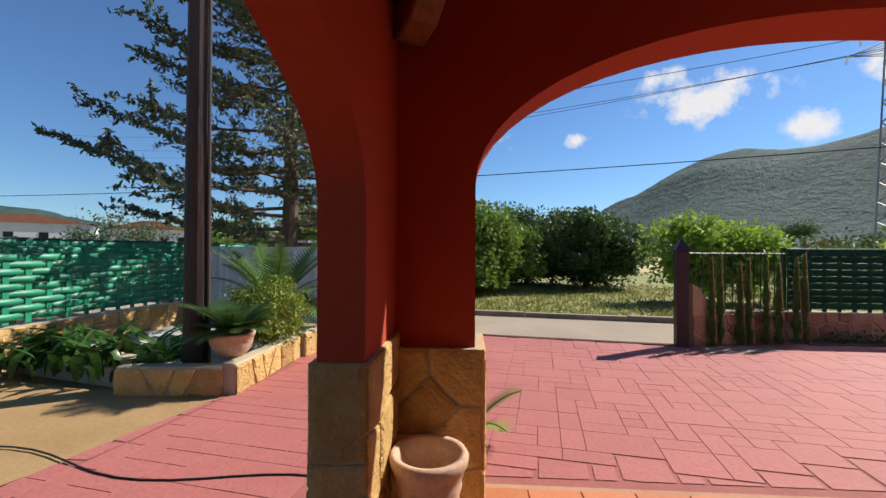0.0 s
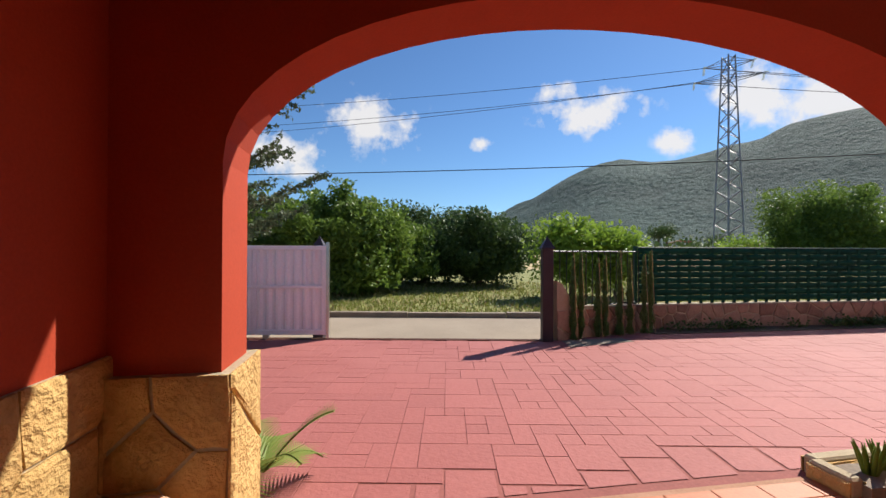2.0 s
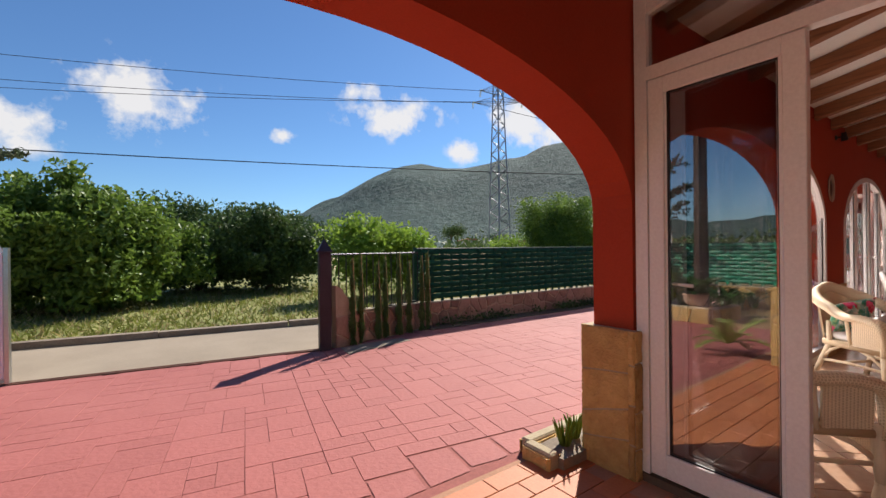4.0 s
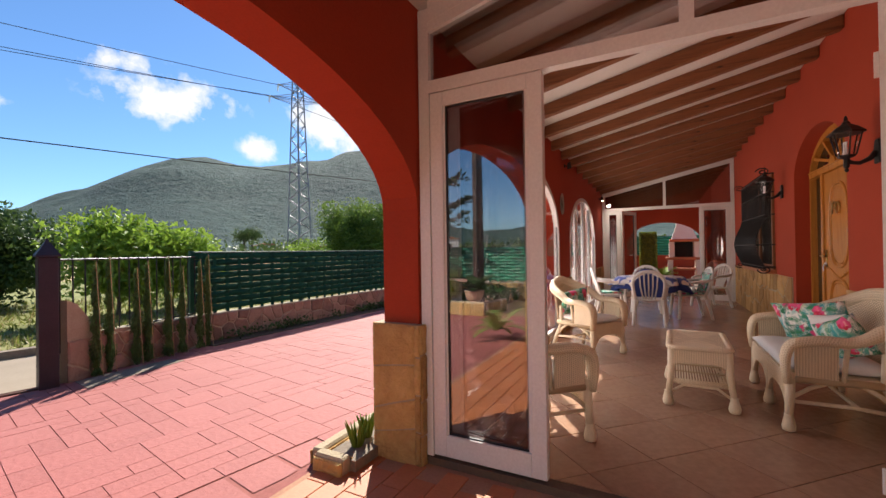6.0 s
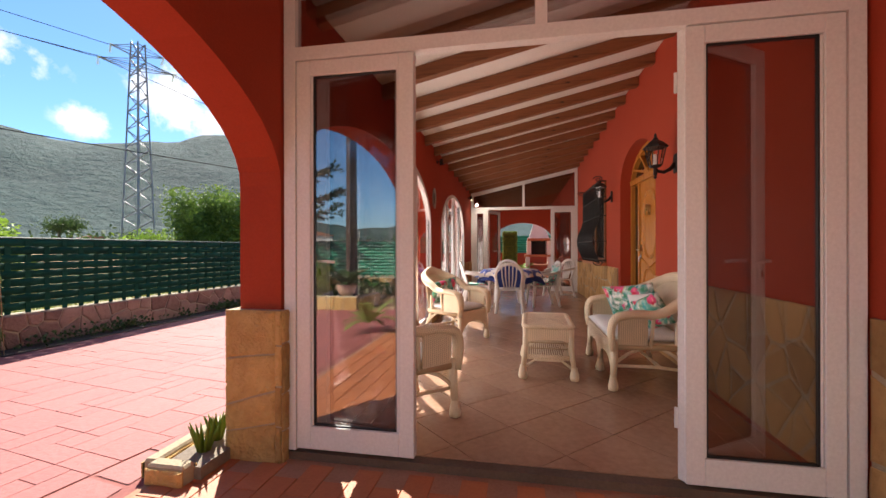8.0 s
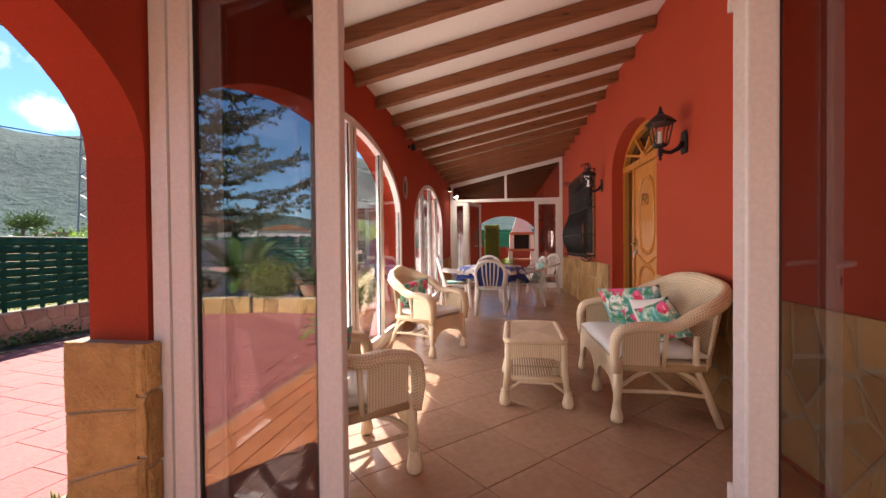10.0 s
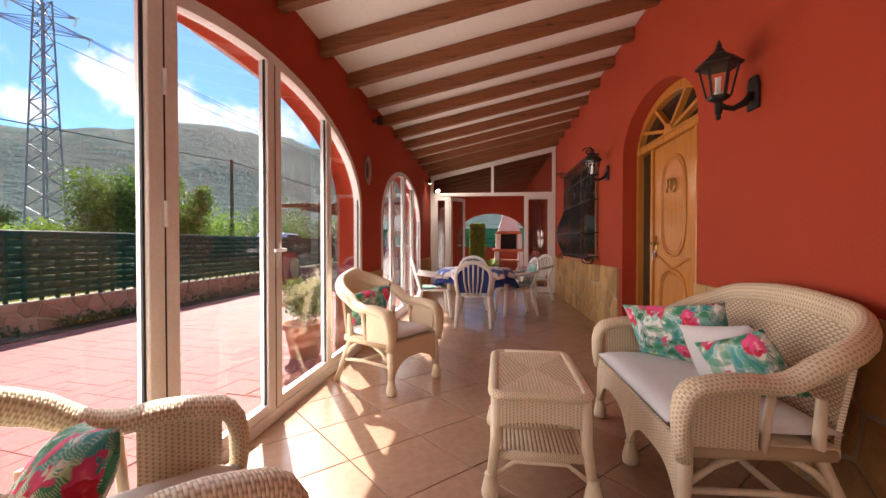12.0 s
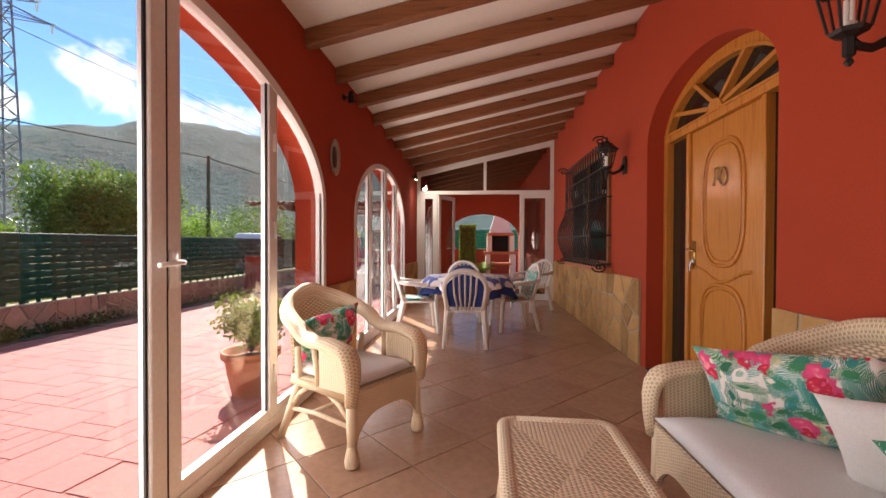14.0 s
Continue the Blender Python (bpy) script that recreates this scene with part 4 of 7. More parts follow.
def tropical(name):
    """Printed cotton: green and teal palm leaves with pink blossoms on cream."""
    m = material(name, (0.8, 0.75, 0.65), 0.85)
    vec = coords(m)
    warp = node(m, "ShaderNodeTexNoise", Scale=9.0, Detail=2.0)
    link(m, vec, warp.inputs["Vector"])
    wv = mix(m, 0.07, vec, warp.outputs["Color"])
    fine = node(m, "ShaderNodeTexNoise", Scale=42.0, Detail=1.0)
    link(m, vec, fine.inputs["Vector"])
    petals = mix(m, 0.045, wv, fine.outputs["Color"])
    def cells(scale, stretch, turn, base=None):
        mp = m.node_tree.nodes.new("ShaderNodeMapping")
        mp.inputs["Scale"].default_value = stretch
        mp.inputs["Rotation"].default_value = turn
        link(m, base or wv, mp.inputs["Vector"])
        v = node(m, "ShaderNodeTexVoronoi", Scale=scale)
        link(m, mp.outputs["Vector"], v.inputs["Vector"])
        return v
    col = (0.82, 0.79, 0.73)
    for scale, stretch, turn, stops, edge in (
            (17.0, (1, 1, 0.40), (0, 0.5, 0), [(0.0, (0.05, 0.30, 0.10)), (0.5, (0.10, 0.42, 0.42)), (1.0, (0.45, 0.55, 0.16))], 0.58),
            (21.0, (1, 1, 0.36), (0, -0.9, 0), [(0.0, (0.02, 0.16, 0.07)), (0.5, (0.05, 0.34, 0.38)), (1.0, (0.70, 0.66, 0.24))], 0.52),
            (23.0, (0.38, 1, 1), (0, 0.2, 0), [(0.0, (0.02, 0.12, 0.06)), (0.6, (0.05, 0.26, 0.12)), (1.0, (0.10, 0.44, 0.40))], 0.48)):
        v = cells(scale, stretch, turn)
        leafc = ramp(m, v.outputs["Color"], stops)
        w = node(m, "ShaderNodeTexWave", Scale=scale * 3.4, Distortion=2.5, Detail=1.0)
        mp = m.node_tree.nodes.new("ShaderNodeMapping")
        mp.inputs["Rotation"].default_value = (turn[0], turn[1] + 0.9, 0)
        link(m, wv, mp.inputs["Vector"])
        link(m, mp.outputs["Vector"], w.inputs["Vector"])
        fringe = ramp(m, w.outputs["Fac"], [(0.34, (0, 0, 0)), (0.42, (1, 1, 1))])
        mask = ramp(m, v.outputs["Distance"], [(edge, (1, 1, 1)), (edge + 0.04, (0, 0, 0))])
        rib = ramp(m, v.outputs["Distance"], [(edge * 0.5, (1, 1, 1)), (edge * 0.55, (0, 0, 0))])
        col = mix(m, mix(m, 1.0, mask, mix(m, 1.0, fringe, rib, "LIGHTEN"), "MULTIPLY"), col, leafc)
    for scale, edge, petal, core in ((9.5, 0.30, (0.82, 0.09, 0.24), (0.90, 0.50, 0.45)), (12.0, 0.17, (0.88, 0.84, 0.76), (0.85, 0.55, 0.10)), (10.0, 0.20, (0.70, 0.03, 0.08), (0.85, 0.25, 0.30))):
        v = cells(scale, (1, 1, 1), (0.3 * scale, 0.2, 0), petals)
        mask = ramp(m, v.outputs["Distance"], [(edge, (1, 1, 1)), (edge + 0.03, (0, 0, 0))])
        flower = ramp(m, v.outputs["Distance"], [(0.0, core), (edge * 0.45, petal), (edge, tuple(0.8 * q for q in petal))])
        col = mix(m, mask, col, flower)
    link(m, col, bsdf(m).inputs["Base Color"])
    bump(m, noise_fac(m, 220, 2, 0.5, vec), 0.15, 0.002)
    return m


TROPIC = tropical("tropical_print")


def pillow(w, h, t, seed=0):
    """A soft cushion in its own x-z plane."""
    rng = random.Random(seed)
    b = bmesh.new()
    n = 14
    def pt(i, j, s):
        u, v = 2 * i / n - 1, 2 * j / n - 1
        bulge = max(0, (1 - abs(u) ** 2.6)) ** 0.5 * max(0, (1 - abs(v) ** 2.6)) ** 0.5
        pin = 1 - 0.07 * (1 - abs(u) ** 2) * (abs(v) ** 3)
        pin2 = 1 - 0.07 * (1 - abs(v) ** 2) * (abs(u) ** 3)
        wr = 0.006 * noise.noise(Vector((u * 3 + seed, v * 3, s)))
        return (u * w / 2 * pin2, s * (bulge * t / 2 + wr * (bulge > 0.1)), v * h / 2 * pin)
    front = [[b.verts.new(pt(i, j, 1)) for j in range(n + 1)] for i in range(n + 1)]
    back = [[front[i][j] if i in (0, n) or j in (0, n) else b.verts.new(pt(i, j, -1)) for j in range(n + 1)] for i in range(n + 1)]
    for g in (front, back):
        for i in range(n):
            for j in range(n):
                b.faces.new((g[i][j], g[i + 1][j], g[i + 1][j + 1], g[i][j + 1]))
    return b


def seat_pad(x0, x1, y0, y1, z0, z1, r=0.05):
    b = bmesh.new()
    n, k = 16, 10
    grid = []
    for i in range(n + 1):
        row = []
        for j in range(k + 1):
            u, v = 2 * i / n - 1, 2 * j / k - 1
            e = max(0, 1 - abs(u) ** 8) ** 0.5 * max(0, 1 - abs(v) ** 8) ** 0.5
            su = math.copysign(abs(u) ** 0.9, u)
            row.append(((x0 + x1) / 2 + su * (x1 - x0) / 2, (y0 + y1) / 2 + v * (y1 - y0) / 2, e))
        grid.append(row)
    zm = (z0 + z1) / 2
    hi = [[b.verts.new((x, y, zm + e * (z1 - zm) + 0.004 * noise.noise(Vector((x * 6, y * 6, 1))))) for x, y, e in row] for row in grid]
    lo = [[hi[i][j] if i in (0, n) or j in (0, k) else b.verts.new((grid[i][j][0], grid[i][j][1], zm - grid[i][j][2] * (zm - z0))) for j in range(k + 1)] for i in range(n + 1)]
    for g in (hi, lo):
        for i in range(n):
            for j in range(k):
                b.faces.new((g[i][j], g[i + 1][j], g[i + 1][j + 1], g[i][j + 1]))
    return b


def weave_grid(b, rows, uvs):
    """A net of faces over rows of points, with its length and width in metres as its map."""
    layer = b.loops.layers.uv.verify()
    vs = [[b.verts.new(p) for p in row] for row in rows]
    for i in range(len(vs) - 1):
        for j in range(len(vs[i]) - 1):
            f = b.faces.new((vs[i][j], vs[i + 1][j], vs[i + 1][j + 1], vs[i][j + 1]))
            for lp, (p, q) in zip(f.loops, ((i, j), (i + 1, j), (i + 1, j + 1), (i, j + 1))):
                lp[layer].uv = uvs[p][q]
    return b


def woven_sheet(b, rows, thick, outward):
    """Two woven faces, thick apart, closed round the edge. outward: direction for each row of points."""
    n, k = len(rows), len(rows[0])
    run = [0.0]
    for i in range(1, n):
        run.append(run[-1] + (Vector(rows[i][k // 2]) - Vector(rows[i - 1][k // 2])).length)
    uvs = [[(run[i], Vector(rows[i][j]).z) for j in range(k)] for i in range(n)]
    back = [[Vector(p) + Vector(outward[i]) * thick for p in rows[i]] for i in range(n)]
    weave_grid(b, rows, uvs)
    weave_grid(b, back, uvs)
    ring = [(i, 0) for i in range(n)] + [(n - 1, j) for j in range(1, k)] + [(i, k - 1) for i in range(n - 2, -1, -1)] + [(0, j) for j in range(k - 2, 0, -1)]
    ring.append(ring[0])
    weave_grid(b, [[rows[i][j] for i, j in ring], [back[i][j] for i, j in ring]], [[uvs[i][j] for i, j in ring]] * 2)
    return b


def woven_band(b, pts, wide, tall, sides=14):
    """A rolled woven edge along points, wide sideways and tall upwards."""
    pts = [Vector(p) for p in pts]
    rows, uvs, run = [], [], 0.0
    last = None
    for i, p in enumerate(pts):
        d = (pts[min(i + 1, len(pts) - 1)] - pts[max(i - 1, 0)]).normalized()
        flat_d = Vector((d.x, d.y, 0))
        side = Vector((d.y, -d.x, 0)).normalized() if flat_d.length > 0.35 else last
        if last is not None and side.dot(last) < 0:
            side = -side
        last = side or Vector((1, 0, 0))
        up = last.cross(d).normalized()
        if i:
            run += (p - pts[i - 1]).length
        w = wide[i] if isinstance(wide, list) else wide
        h = tall[i] if isinstance(tall, list) else tall
        rows.append([p + w * math.cos(q) * last + h * math.sin(q) * up for q in [2 * math.pi * k / sides for k in range(sides + 1)]])
        uvs.append([(2 * math.pi * 0.05 * k / sides, run) for k in range(sides + 1)])
    weave_grid(b, rows, uvs)
    for r in (rows[0], rows[-1]):
        b.faces.new([b.verts.new(q) for q in r[:-1]])
    bmesh.ops.remove_doubles(b, verts=b.verts, dist=0.0003)
    return b


def wrapped_foot(top, x, y):
    b = bmesh.new()
    n, prof = 20, [(0.020, 0.0), (0.033, 0.008), (0.037, 0.035), (0.030, 0.075), (0.023, 0.105), (0.026, 0.115)]
    rings = []
    for r, z in prof:
        rings.append([b.verts.new((x + r * (1 + 0.10 * (k % 2)) * math.cos(2 * math.pi * k / n), y + r * (1 + 0.10 * (k % 2)) * math.sin(2 * math.pi * k / n), z)) for k in range(n)])
    for r0, r1 in zip(rings, rings[1:]):
        for k in range(n):
            b.faces.new((r0[k], r0[(k + 1) % n], r1[(k + 1) % n], r1[k]))
    b.faces.new(rings[0])
    b.faces.new(rings[-1])
    part("foot", b, CANE, top, "flared foot wrapped in cane", True)


def wicker_seat(name, label, category, w, hump, m, group="", bays=1):
    """Wicker armchair or settee: local x across, y from back (0) to front, z up."""
    top = thing(name, label, category, group)
    d, hw, seat_z = 0.64, w / 2, 0.385
    N = 60
    # plan line from one arm's front round the back to the other
    plan = []
    for i in range(N + 1):
        s = i / N
        if s < 0.27:
            plan.append((-hw, d - 0.02 - s / 0.27 * (d - 0.24)))
        elif s < 0.37:
            q = (s - 0.27) / 0.10 * math.pi / 2
            plan.append((-hw + 0.20 * (1 - math.cos(q)), 0.22 - 0.20 * math.sin(q)))
        elif s <= 0.63:
            plan.append((-hw + 0.20 + (s - 0.37) / 0.26 * (w - 0.40), 0.02))
        elif s <= 0.73:
            q = (s - 0.63) / 0.10 * math.pi / 2
            plan.append((hw - 0.20 + 0.20 * math.sin(q), 0.02 + 0.20 * (1 - math.cos(q))))
        else:
            plan.append((hw, 0.22 + (s - 0.73) / 0.27 * (d - 0.24)))
    def top_z(s):
        a = min(s, 1 - s)
        arm = 0.60 + 0.025 * math.sin(min(1, a / 0.22) * math.pi)
        q = min(1.0, max(0.0, (a - 0.15) / 0.23))
        q = q * q * (3 - 2 * q)
        back = 0.78 + hump * max(0.0, math.sin(math.pi * (s - 0.26) / 0.48)) if 0.26 < s < 0.74 else 0.78
        return arm * (1 - q) + back * q
    def lean(x, y, t):
        return Vector((x * (1 + 0.06 * t * abs(x) / hw), y - 0.10 * t * max(0, 1 - y / 0.35), 0))
    def wall_rows(i0, i1, z_low, rows=7):
        out, normals = [], []
        for i in range(i0, i1 + 1):
            x, y = plan[i]
            a, c = plan[max(0, i - 1)], plan[min(N, i + 1)]
            tx, ty = c[0] - a[0], c[1] - a[1]
            ln = math.hypot(tx, ty)
            zt = top_z(i / N)
            col = []
            for k in range(rows + 1):
                z = z_low + (zt - z_low) * k / rows
                p = lean(x, y, max(0, z - seat_z) / 0.5)
                col.append((p.x, p.y, z))
            out.append(col)
            normals.append((-ty / ln, tx / ln, 0))
        return out, normals
    rows_, out_ = wall_rows(19, 41, seat_z - 0.03)
    b = woven_sheet(bmesh.new(), rows_, 0.018, out_)
    part("back_panel", b, WICKER_BACK, top, "openly woven curved back", True)
    for i0, i1 in ((0, 9), (51, 60)):
        rows_, out_ = wall_rows(i0, i1, seat_z - 0.03)
        b = woven_sheet(bmesh.new(), rows_, 0.018, out_)
        part("arm_panel", b, WICKER, top, "tightly woven arm panel", True)
    # wide rolled rim over arms and back, curling down to the front legs
    rim, wide, tall = [], [], []
    for i, (x, y) in enumerate(plan):
        s = i / N
        zt = top_z(s)
        p = lean(x, y, (zt - seat_z) / 0.5)
        rim.append((p.x, p.y, zt))
        a = min(s, 1 - s)
        q = min(1.0, max(0.0, (a - 0.22) / 0.14))
        wide.append(0.062 * (1 - q) + 0.036 * q)
        tall.append(0.034 * (1 - q) + 0.060 * q)
    curl = [(rim[0][0], d + 0.022, 0.33), (rim[0][0], d + 0.034, 0.42), (rim[0][0], d + 0.034, 0.50), (rim[0][0], d + 0.022, 0.555), (rim[0][0], d + 0.002, 0.585)]
    far = [(rim[-1][0], q[1], q[2]) for q in reversed(curl)]
    cw, ct = [0.036, 0.046, 0.056, 0.062, 0.062], [0.026, 0.028, 0.03, 0.032, 0.034]
    b = woven_band(bmesh.new(), curl + rim + far, cw + wide + cw[::-1], ct + tall + ct[::-1])
    part("rolled_rim", b, WICKER_RIM, top, "thick rolled wicker edge", True)
    b = bmesh.new()
    box(b, -hw + 0.02, hw - 0.02, 0.10, d - 0.01, seat_z - 0.045, seat_z)
    bevel(b, 0.012, 2)
    part("seat", b, CANE, top)
    # woven apron with an arch in each bay
    n = 24 * bays
    us = [-hw + 0.01 + (w - 0.02) * i / n for i in range(n + 1)]
    def low(i):
        q = 2 * ((i / 24) % 1.0) - 1 if i < n else 1.0
        return seat_z - 0.13 - 0.17 * abs(q) ** 3.5
    rows_ = [[(u, d + 0.01, low(i) + (seat_z - low(i)) * k / 4) for k in range(5)] for i, u in enumerate(us)]
    b = woven_sheet(bmesh.new(), rows_, 0.016, [(0, 1, 0)] * (n + 1))
    part("apron", b, WICKER, top, "woven arched apron")
    for k in range(1, bays):
        b = bmesh.new()
        u = -hw + w * k / bays
        tube(b, [(u, d + 0.006, 0.30), (u, d + 0.012, 0.10)], [0.026, 0.022], 10)
        part("leg", b, CANE, top, smooth=True)
        wrapped_foot(top, u, d + 0.014)
    for sx in (-1, 1):
        b = bmesh.new()
        tube(b, [(sx * (hw - 0.03), 0.12, seat_z - 0.03), (sx * (hw - 0.012), d - 0.02, seat_z - 0.03)], 0.026, 8)
        part("side_rail", b, WICKER_RIM, top, smooth=True)
        b = bmesh.new()
        tube(b, [(sx * (hw - 0.012), d + 0.004, 0.40), (sx * (hw - 0.010), d + 0.008, 0.22), (sx * (hw - 0.006), d + 0.015, 0.10)], [0.030, 0.028, 0.023], 10)
        part("leg", b, CANE, top, smooth=True)
        wrapped_foot(top, sx * (hw - 0.006), d + 0.016)
        b = bmesh.new()
        tube(b, [(sx * (hw - 0.02), 0.17, 0.56), (sx * (hw - 0.035), 0.17, seat_z - 0.03), (sx * (hw - 0.02), 0.11, 0.2), (sx * (hw + 0.01), 0.045, 0.0)], [0.018, 0.024, 0.024, 0.022], 8)
        part("leg", b, CANE, top, smooth=True)
        b = bmesh.new()
        y_s = plan[10][1]
        tube(b, [(sx * (hw - 0.012), y_s, seat_z - 0.03), (sx * (hw + 0.004), y_s - 0.02, 0.60)], 0.015, 8)
        part("arm_strut", b, CANE, top, smooth=True)
        for p0, p1, p2 in (((d, 0.22), (d - 0.10, 0.30), (d - 0.20, 0.345)), ((0.11, 0.20), (0.19, 0.29), (0.28, 0.345))):
            b = bmesh.new()
            tube(b, [(sx * (hw - 0.02), p[0], p[1]) for p in (p0, p1, p2)], 0.014, 8)
            part("brace", b, CANE, top, smooth=True)
        b = bmesh.new()
        tube(b, [(sx * (hw - 0.02), d, 0.20), (sx * (hw - 0.03), d * 0.5, 0.20), (sx * (hw - 0.02), 0.10, 0.18)], 0.013, 8)
        part("stretcher", b, CANE, top, smooth=True)
    b = bmesh.new()
    tube(b, [(-hw + 0.03, 0.30, 0.20), (hw - 0.03, 0.30, 0.20)], 0.013, 8)
    part("stretcher", b, CANE, top, smooth=True)
    top.matrix_world = m
    return top


def put_pillow(name, label, w, h, t, mat, m, seed):
    ob = single(name, pillow(w, h, t, seed), mat, label, "cushion", smooth=True)
    ob.matrix_world = m
    return ob


# settee against the house wall, facing the garden
sofa_m = pose(5.42, 0.145, 0)
wicker_seat("wicker_settee", "cream woven wicker two seat settee by the wall", "settee", 1.15, 0.09, sofa_m, bays=2)
single("seat_cushion", seat_pad(4.885, 5.955, 0.22, 0.825, 0.386, 0.462), CLOTH_WHITE, "white cotton seat cushion on the settee", "seat cushion", smooth=True)
put_pillow("throw_cushion", "tropical flower print cushion leaning on the settee", 0.58, 0.37, 0.15, TROPIC, pose(5.72, 0.44, 0.615, -20, 8, 40), 1)
put_pillow("throw_cushion", "plain white cushion leaning on the settee", 0.36, 0.31, 0.13, CLOTH_WHITE, pose(5.33, 0.40, 0.60, -20, 10, 30), 2)
put_pillow("throw_cushion", "small tropical print cushion against the settee arm", 0.34, 0.29, 0.13, TROPIC, pose(5.09, 0.44, 0.61, -24, 22, 22), 3)

# armchairs
c1 = Matrix.Translation((6.77, 2.66, 0)) @ Matrix.Rotation(radians(149), 4, "Z")
wicker_seat("wicker_armchair", "cream woven wicker armchair with white seat cushion", "armchair", 0.55, 0.07, c1, "wicker armchairs")
pad = single("seat_cushion", seat_pad(-0.24, 0.24, 0.09, 0.655, 0.386, 0.455), CLOTH_WHITE, "white cotton seat cushion on the armchair", "seat cushion", smooth=True)
pad.matrix_world = c1
put_pillow("throw_cushion", "tropical flower print cushion on the armchair", 0.42, 0.34, 0.14, TROPIC, c1 @ pose(0.03, 0.18, 0.60, -22, 8, 0), 4)
c2 = Matrix.Translation((3.84, 2.63, 0)) @ Matrix.Rotation(radians(-135), 4, "Z")
wicker_seat("wicker_armchair", "cream woven wicker armchair beside the glass door", "armchair", 0.55, 0.07, c2, "wicker armchairs")
pad = single("seat_cushion", seat_pad(-0.24, 0.24, 0.09, 0.655, 0.386, 0.455), CLOTH_WHITE, "white cotton seat cushion on the armchair", "seat cushion", smooth=True)
pad.matrix_world = c2
put_pillow("throw_cushion", "tropical print cushion slumped in the armchair", 0.42, 0.34, 0.14, TROPIC, c2 @ pose(0.06, 0.24, 0.59, -32, -14, 10), 5)

# coffee table
def coffee_table(m):
    top = thing("wicker_coffee_table", "cream wicker coffee table with a woven lower shelf", "coffee table")
    L, W, H = 0.36, 0.205, 0.47
    b = bmesh.new()
    box(b, -L, L, -W, W, H - 0.03, H - 0.004)
    part("tabletop", b, CANE, top)
    # the woven field: fine strands at the ends, a coarse basket weave along the sides
    cs = [(-L, -W), (L, -W), (L, W), (-L, W)]
    for k in range(4):
        b = bmesh.new()
        layer = b.loops.layers.uv.verify()
        ends = k % 2 == 1
        f = b.faces.new([b.verts.new((x, y, H)) for x, y in (cs[k], cs[(k + 1) % 4], (0, 0))])
        for lp in f.loops:
            x, y = lp.vert.co.x, lp.vert.co.y
            lp[layer].uv = (y, x) if ends else (0.7071 * (x + y), 0.7071 * (x - y))
        part("woven_field", b, WICKER if ends else WICKER_BACK, top, "fine woven field" if ends else "coarse basket woven field")
    corner = 0.05
    ring = []
    for cx, cy, a0 in ((L - corner, W - corner, 0), (-L + corner, W - corner, 90), (-L + corner, -W + corner, 180), (L - corner, -W + corner, 270)):
        ring += [(cx + corner * math.cos(radians(a0 + 15 * k)), cy + corner * math.sin(radians(a0 + 15 * k))) for k in range(7)]
    ring.append(ring[0])
    b = woven_band(bmesh.new(), [(x, y, H - 0.012) for x, y in ring], 0.028, 0.020, 10)
    part("rim", b, WICKER_RIM, top, smooth=True)
    def run_low(x, y):
        q = abs(y / W) if abs(abs(x) - L) < 0.02 else abs(x / L)
        return H - 0.125 - 0.05 * q ** 4
    fine = []
    for (xa, ya), (xb, yb) in zip(ring, ring[1:]):
        steps = 10 if math.hypot(xb - xa, yb - ya) > 0.05 else 1
        fine += [(xa + (xb - xa) * k / steps, ya + (yb - ya) * k / steps) for k in range(steps)]
    fine.append(fine[0])
    rows_ = [[(x * 1.02, y * 1.03, run_low(x, y) + (H - 0.02 - run_low(x, y)) * k / 4) for k in range(5)] for x, y in fine]
    b = woven_sheet(bmesh.new(), rows_, -0.014, [Vector((x, y, 0)).normalized() for x, y in fine])
    part("apron", b, WICKER, top, "woven skirt under the top", True)
    for sx in (-1, 1):
        b = bmesh.new()
        tube(b, [(sx * (L + 0.005), -W, 0.10), (sx * (L - 0.005), -W * 0.55, 0.165), (sx * (L - 0.005), W * 0.55, 0.165), (sx * (L + 0.005), W, 0.10)], 0.011, 8)
        part("brace", b, CANE, top, smooth=True)
        for sy in (-1, 1):
            b = bmesh.new()
            tube(b, [(sx * (L - 0.02), sy * (W - 0.015), H - 0.03), (sx * (L - 0.012), sy * (W - 0.008), 0.25), (sx * (L + 0.012), sy * (W + 0.012), 0.09)], [0.030, 0.024, 0.021], 10)
            part("leg", b, CANE, top, smooth=True)
            wrapped_foot(top, sx * (L + 0.014), sy * (W + 0.014))
    b = bmesh.new()
    woven_band(b, [(-L + 0.02, -W + 0.01, 0.19), (L - 0.02, -W + 0.01, 0.19)], 0.016, 0.018, 8)
    woven_band(b, [(-L + 0.02, W - 0.01, 0.19), (L - 0.02, W - 0.01, 0.19)], 0.016, 0.018, 8)
    woven_band(b, [(-L + 0.01, -W + 0.02, 0.19), (-L + 0.01, W - 0.02, 0.19)], 0.016, 0.022, 8)
    woven_band(b, [(L - 0.01, -W + 0.02, 0.19), (L - 0.01, W - 0.02, 0.19)], 0.016, 0.022, 8)
    part("shelf_rim", b, WICKER_RIM, top, smooth=True)
    for i in range(19):
        u = -W + 0.03 + (2 * W - 0.06) * i / 18
        b = bmesh.new()
        tube(b, [(-L + 0.01, u, 0.20), (L - 0.01, u, 0.20)], 0.006, 5)
        part("shelf_rod", b, CANE, top)
    for u in (-0.12, 0.12):
        b = bmesh.new()
        tube(b, [(u, -W + 0.02, 0.212), (u, W - 0.02, 0.212)], 0.007, 6)
        part("shelf_binding", b, WICKER_RIM, top)
    top.matrix_world = m


coffee_table(pose(5.42, 1.285, 0, 0, 0, -1.5))

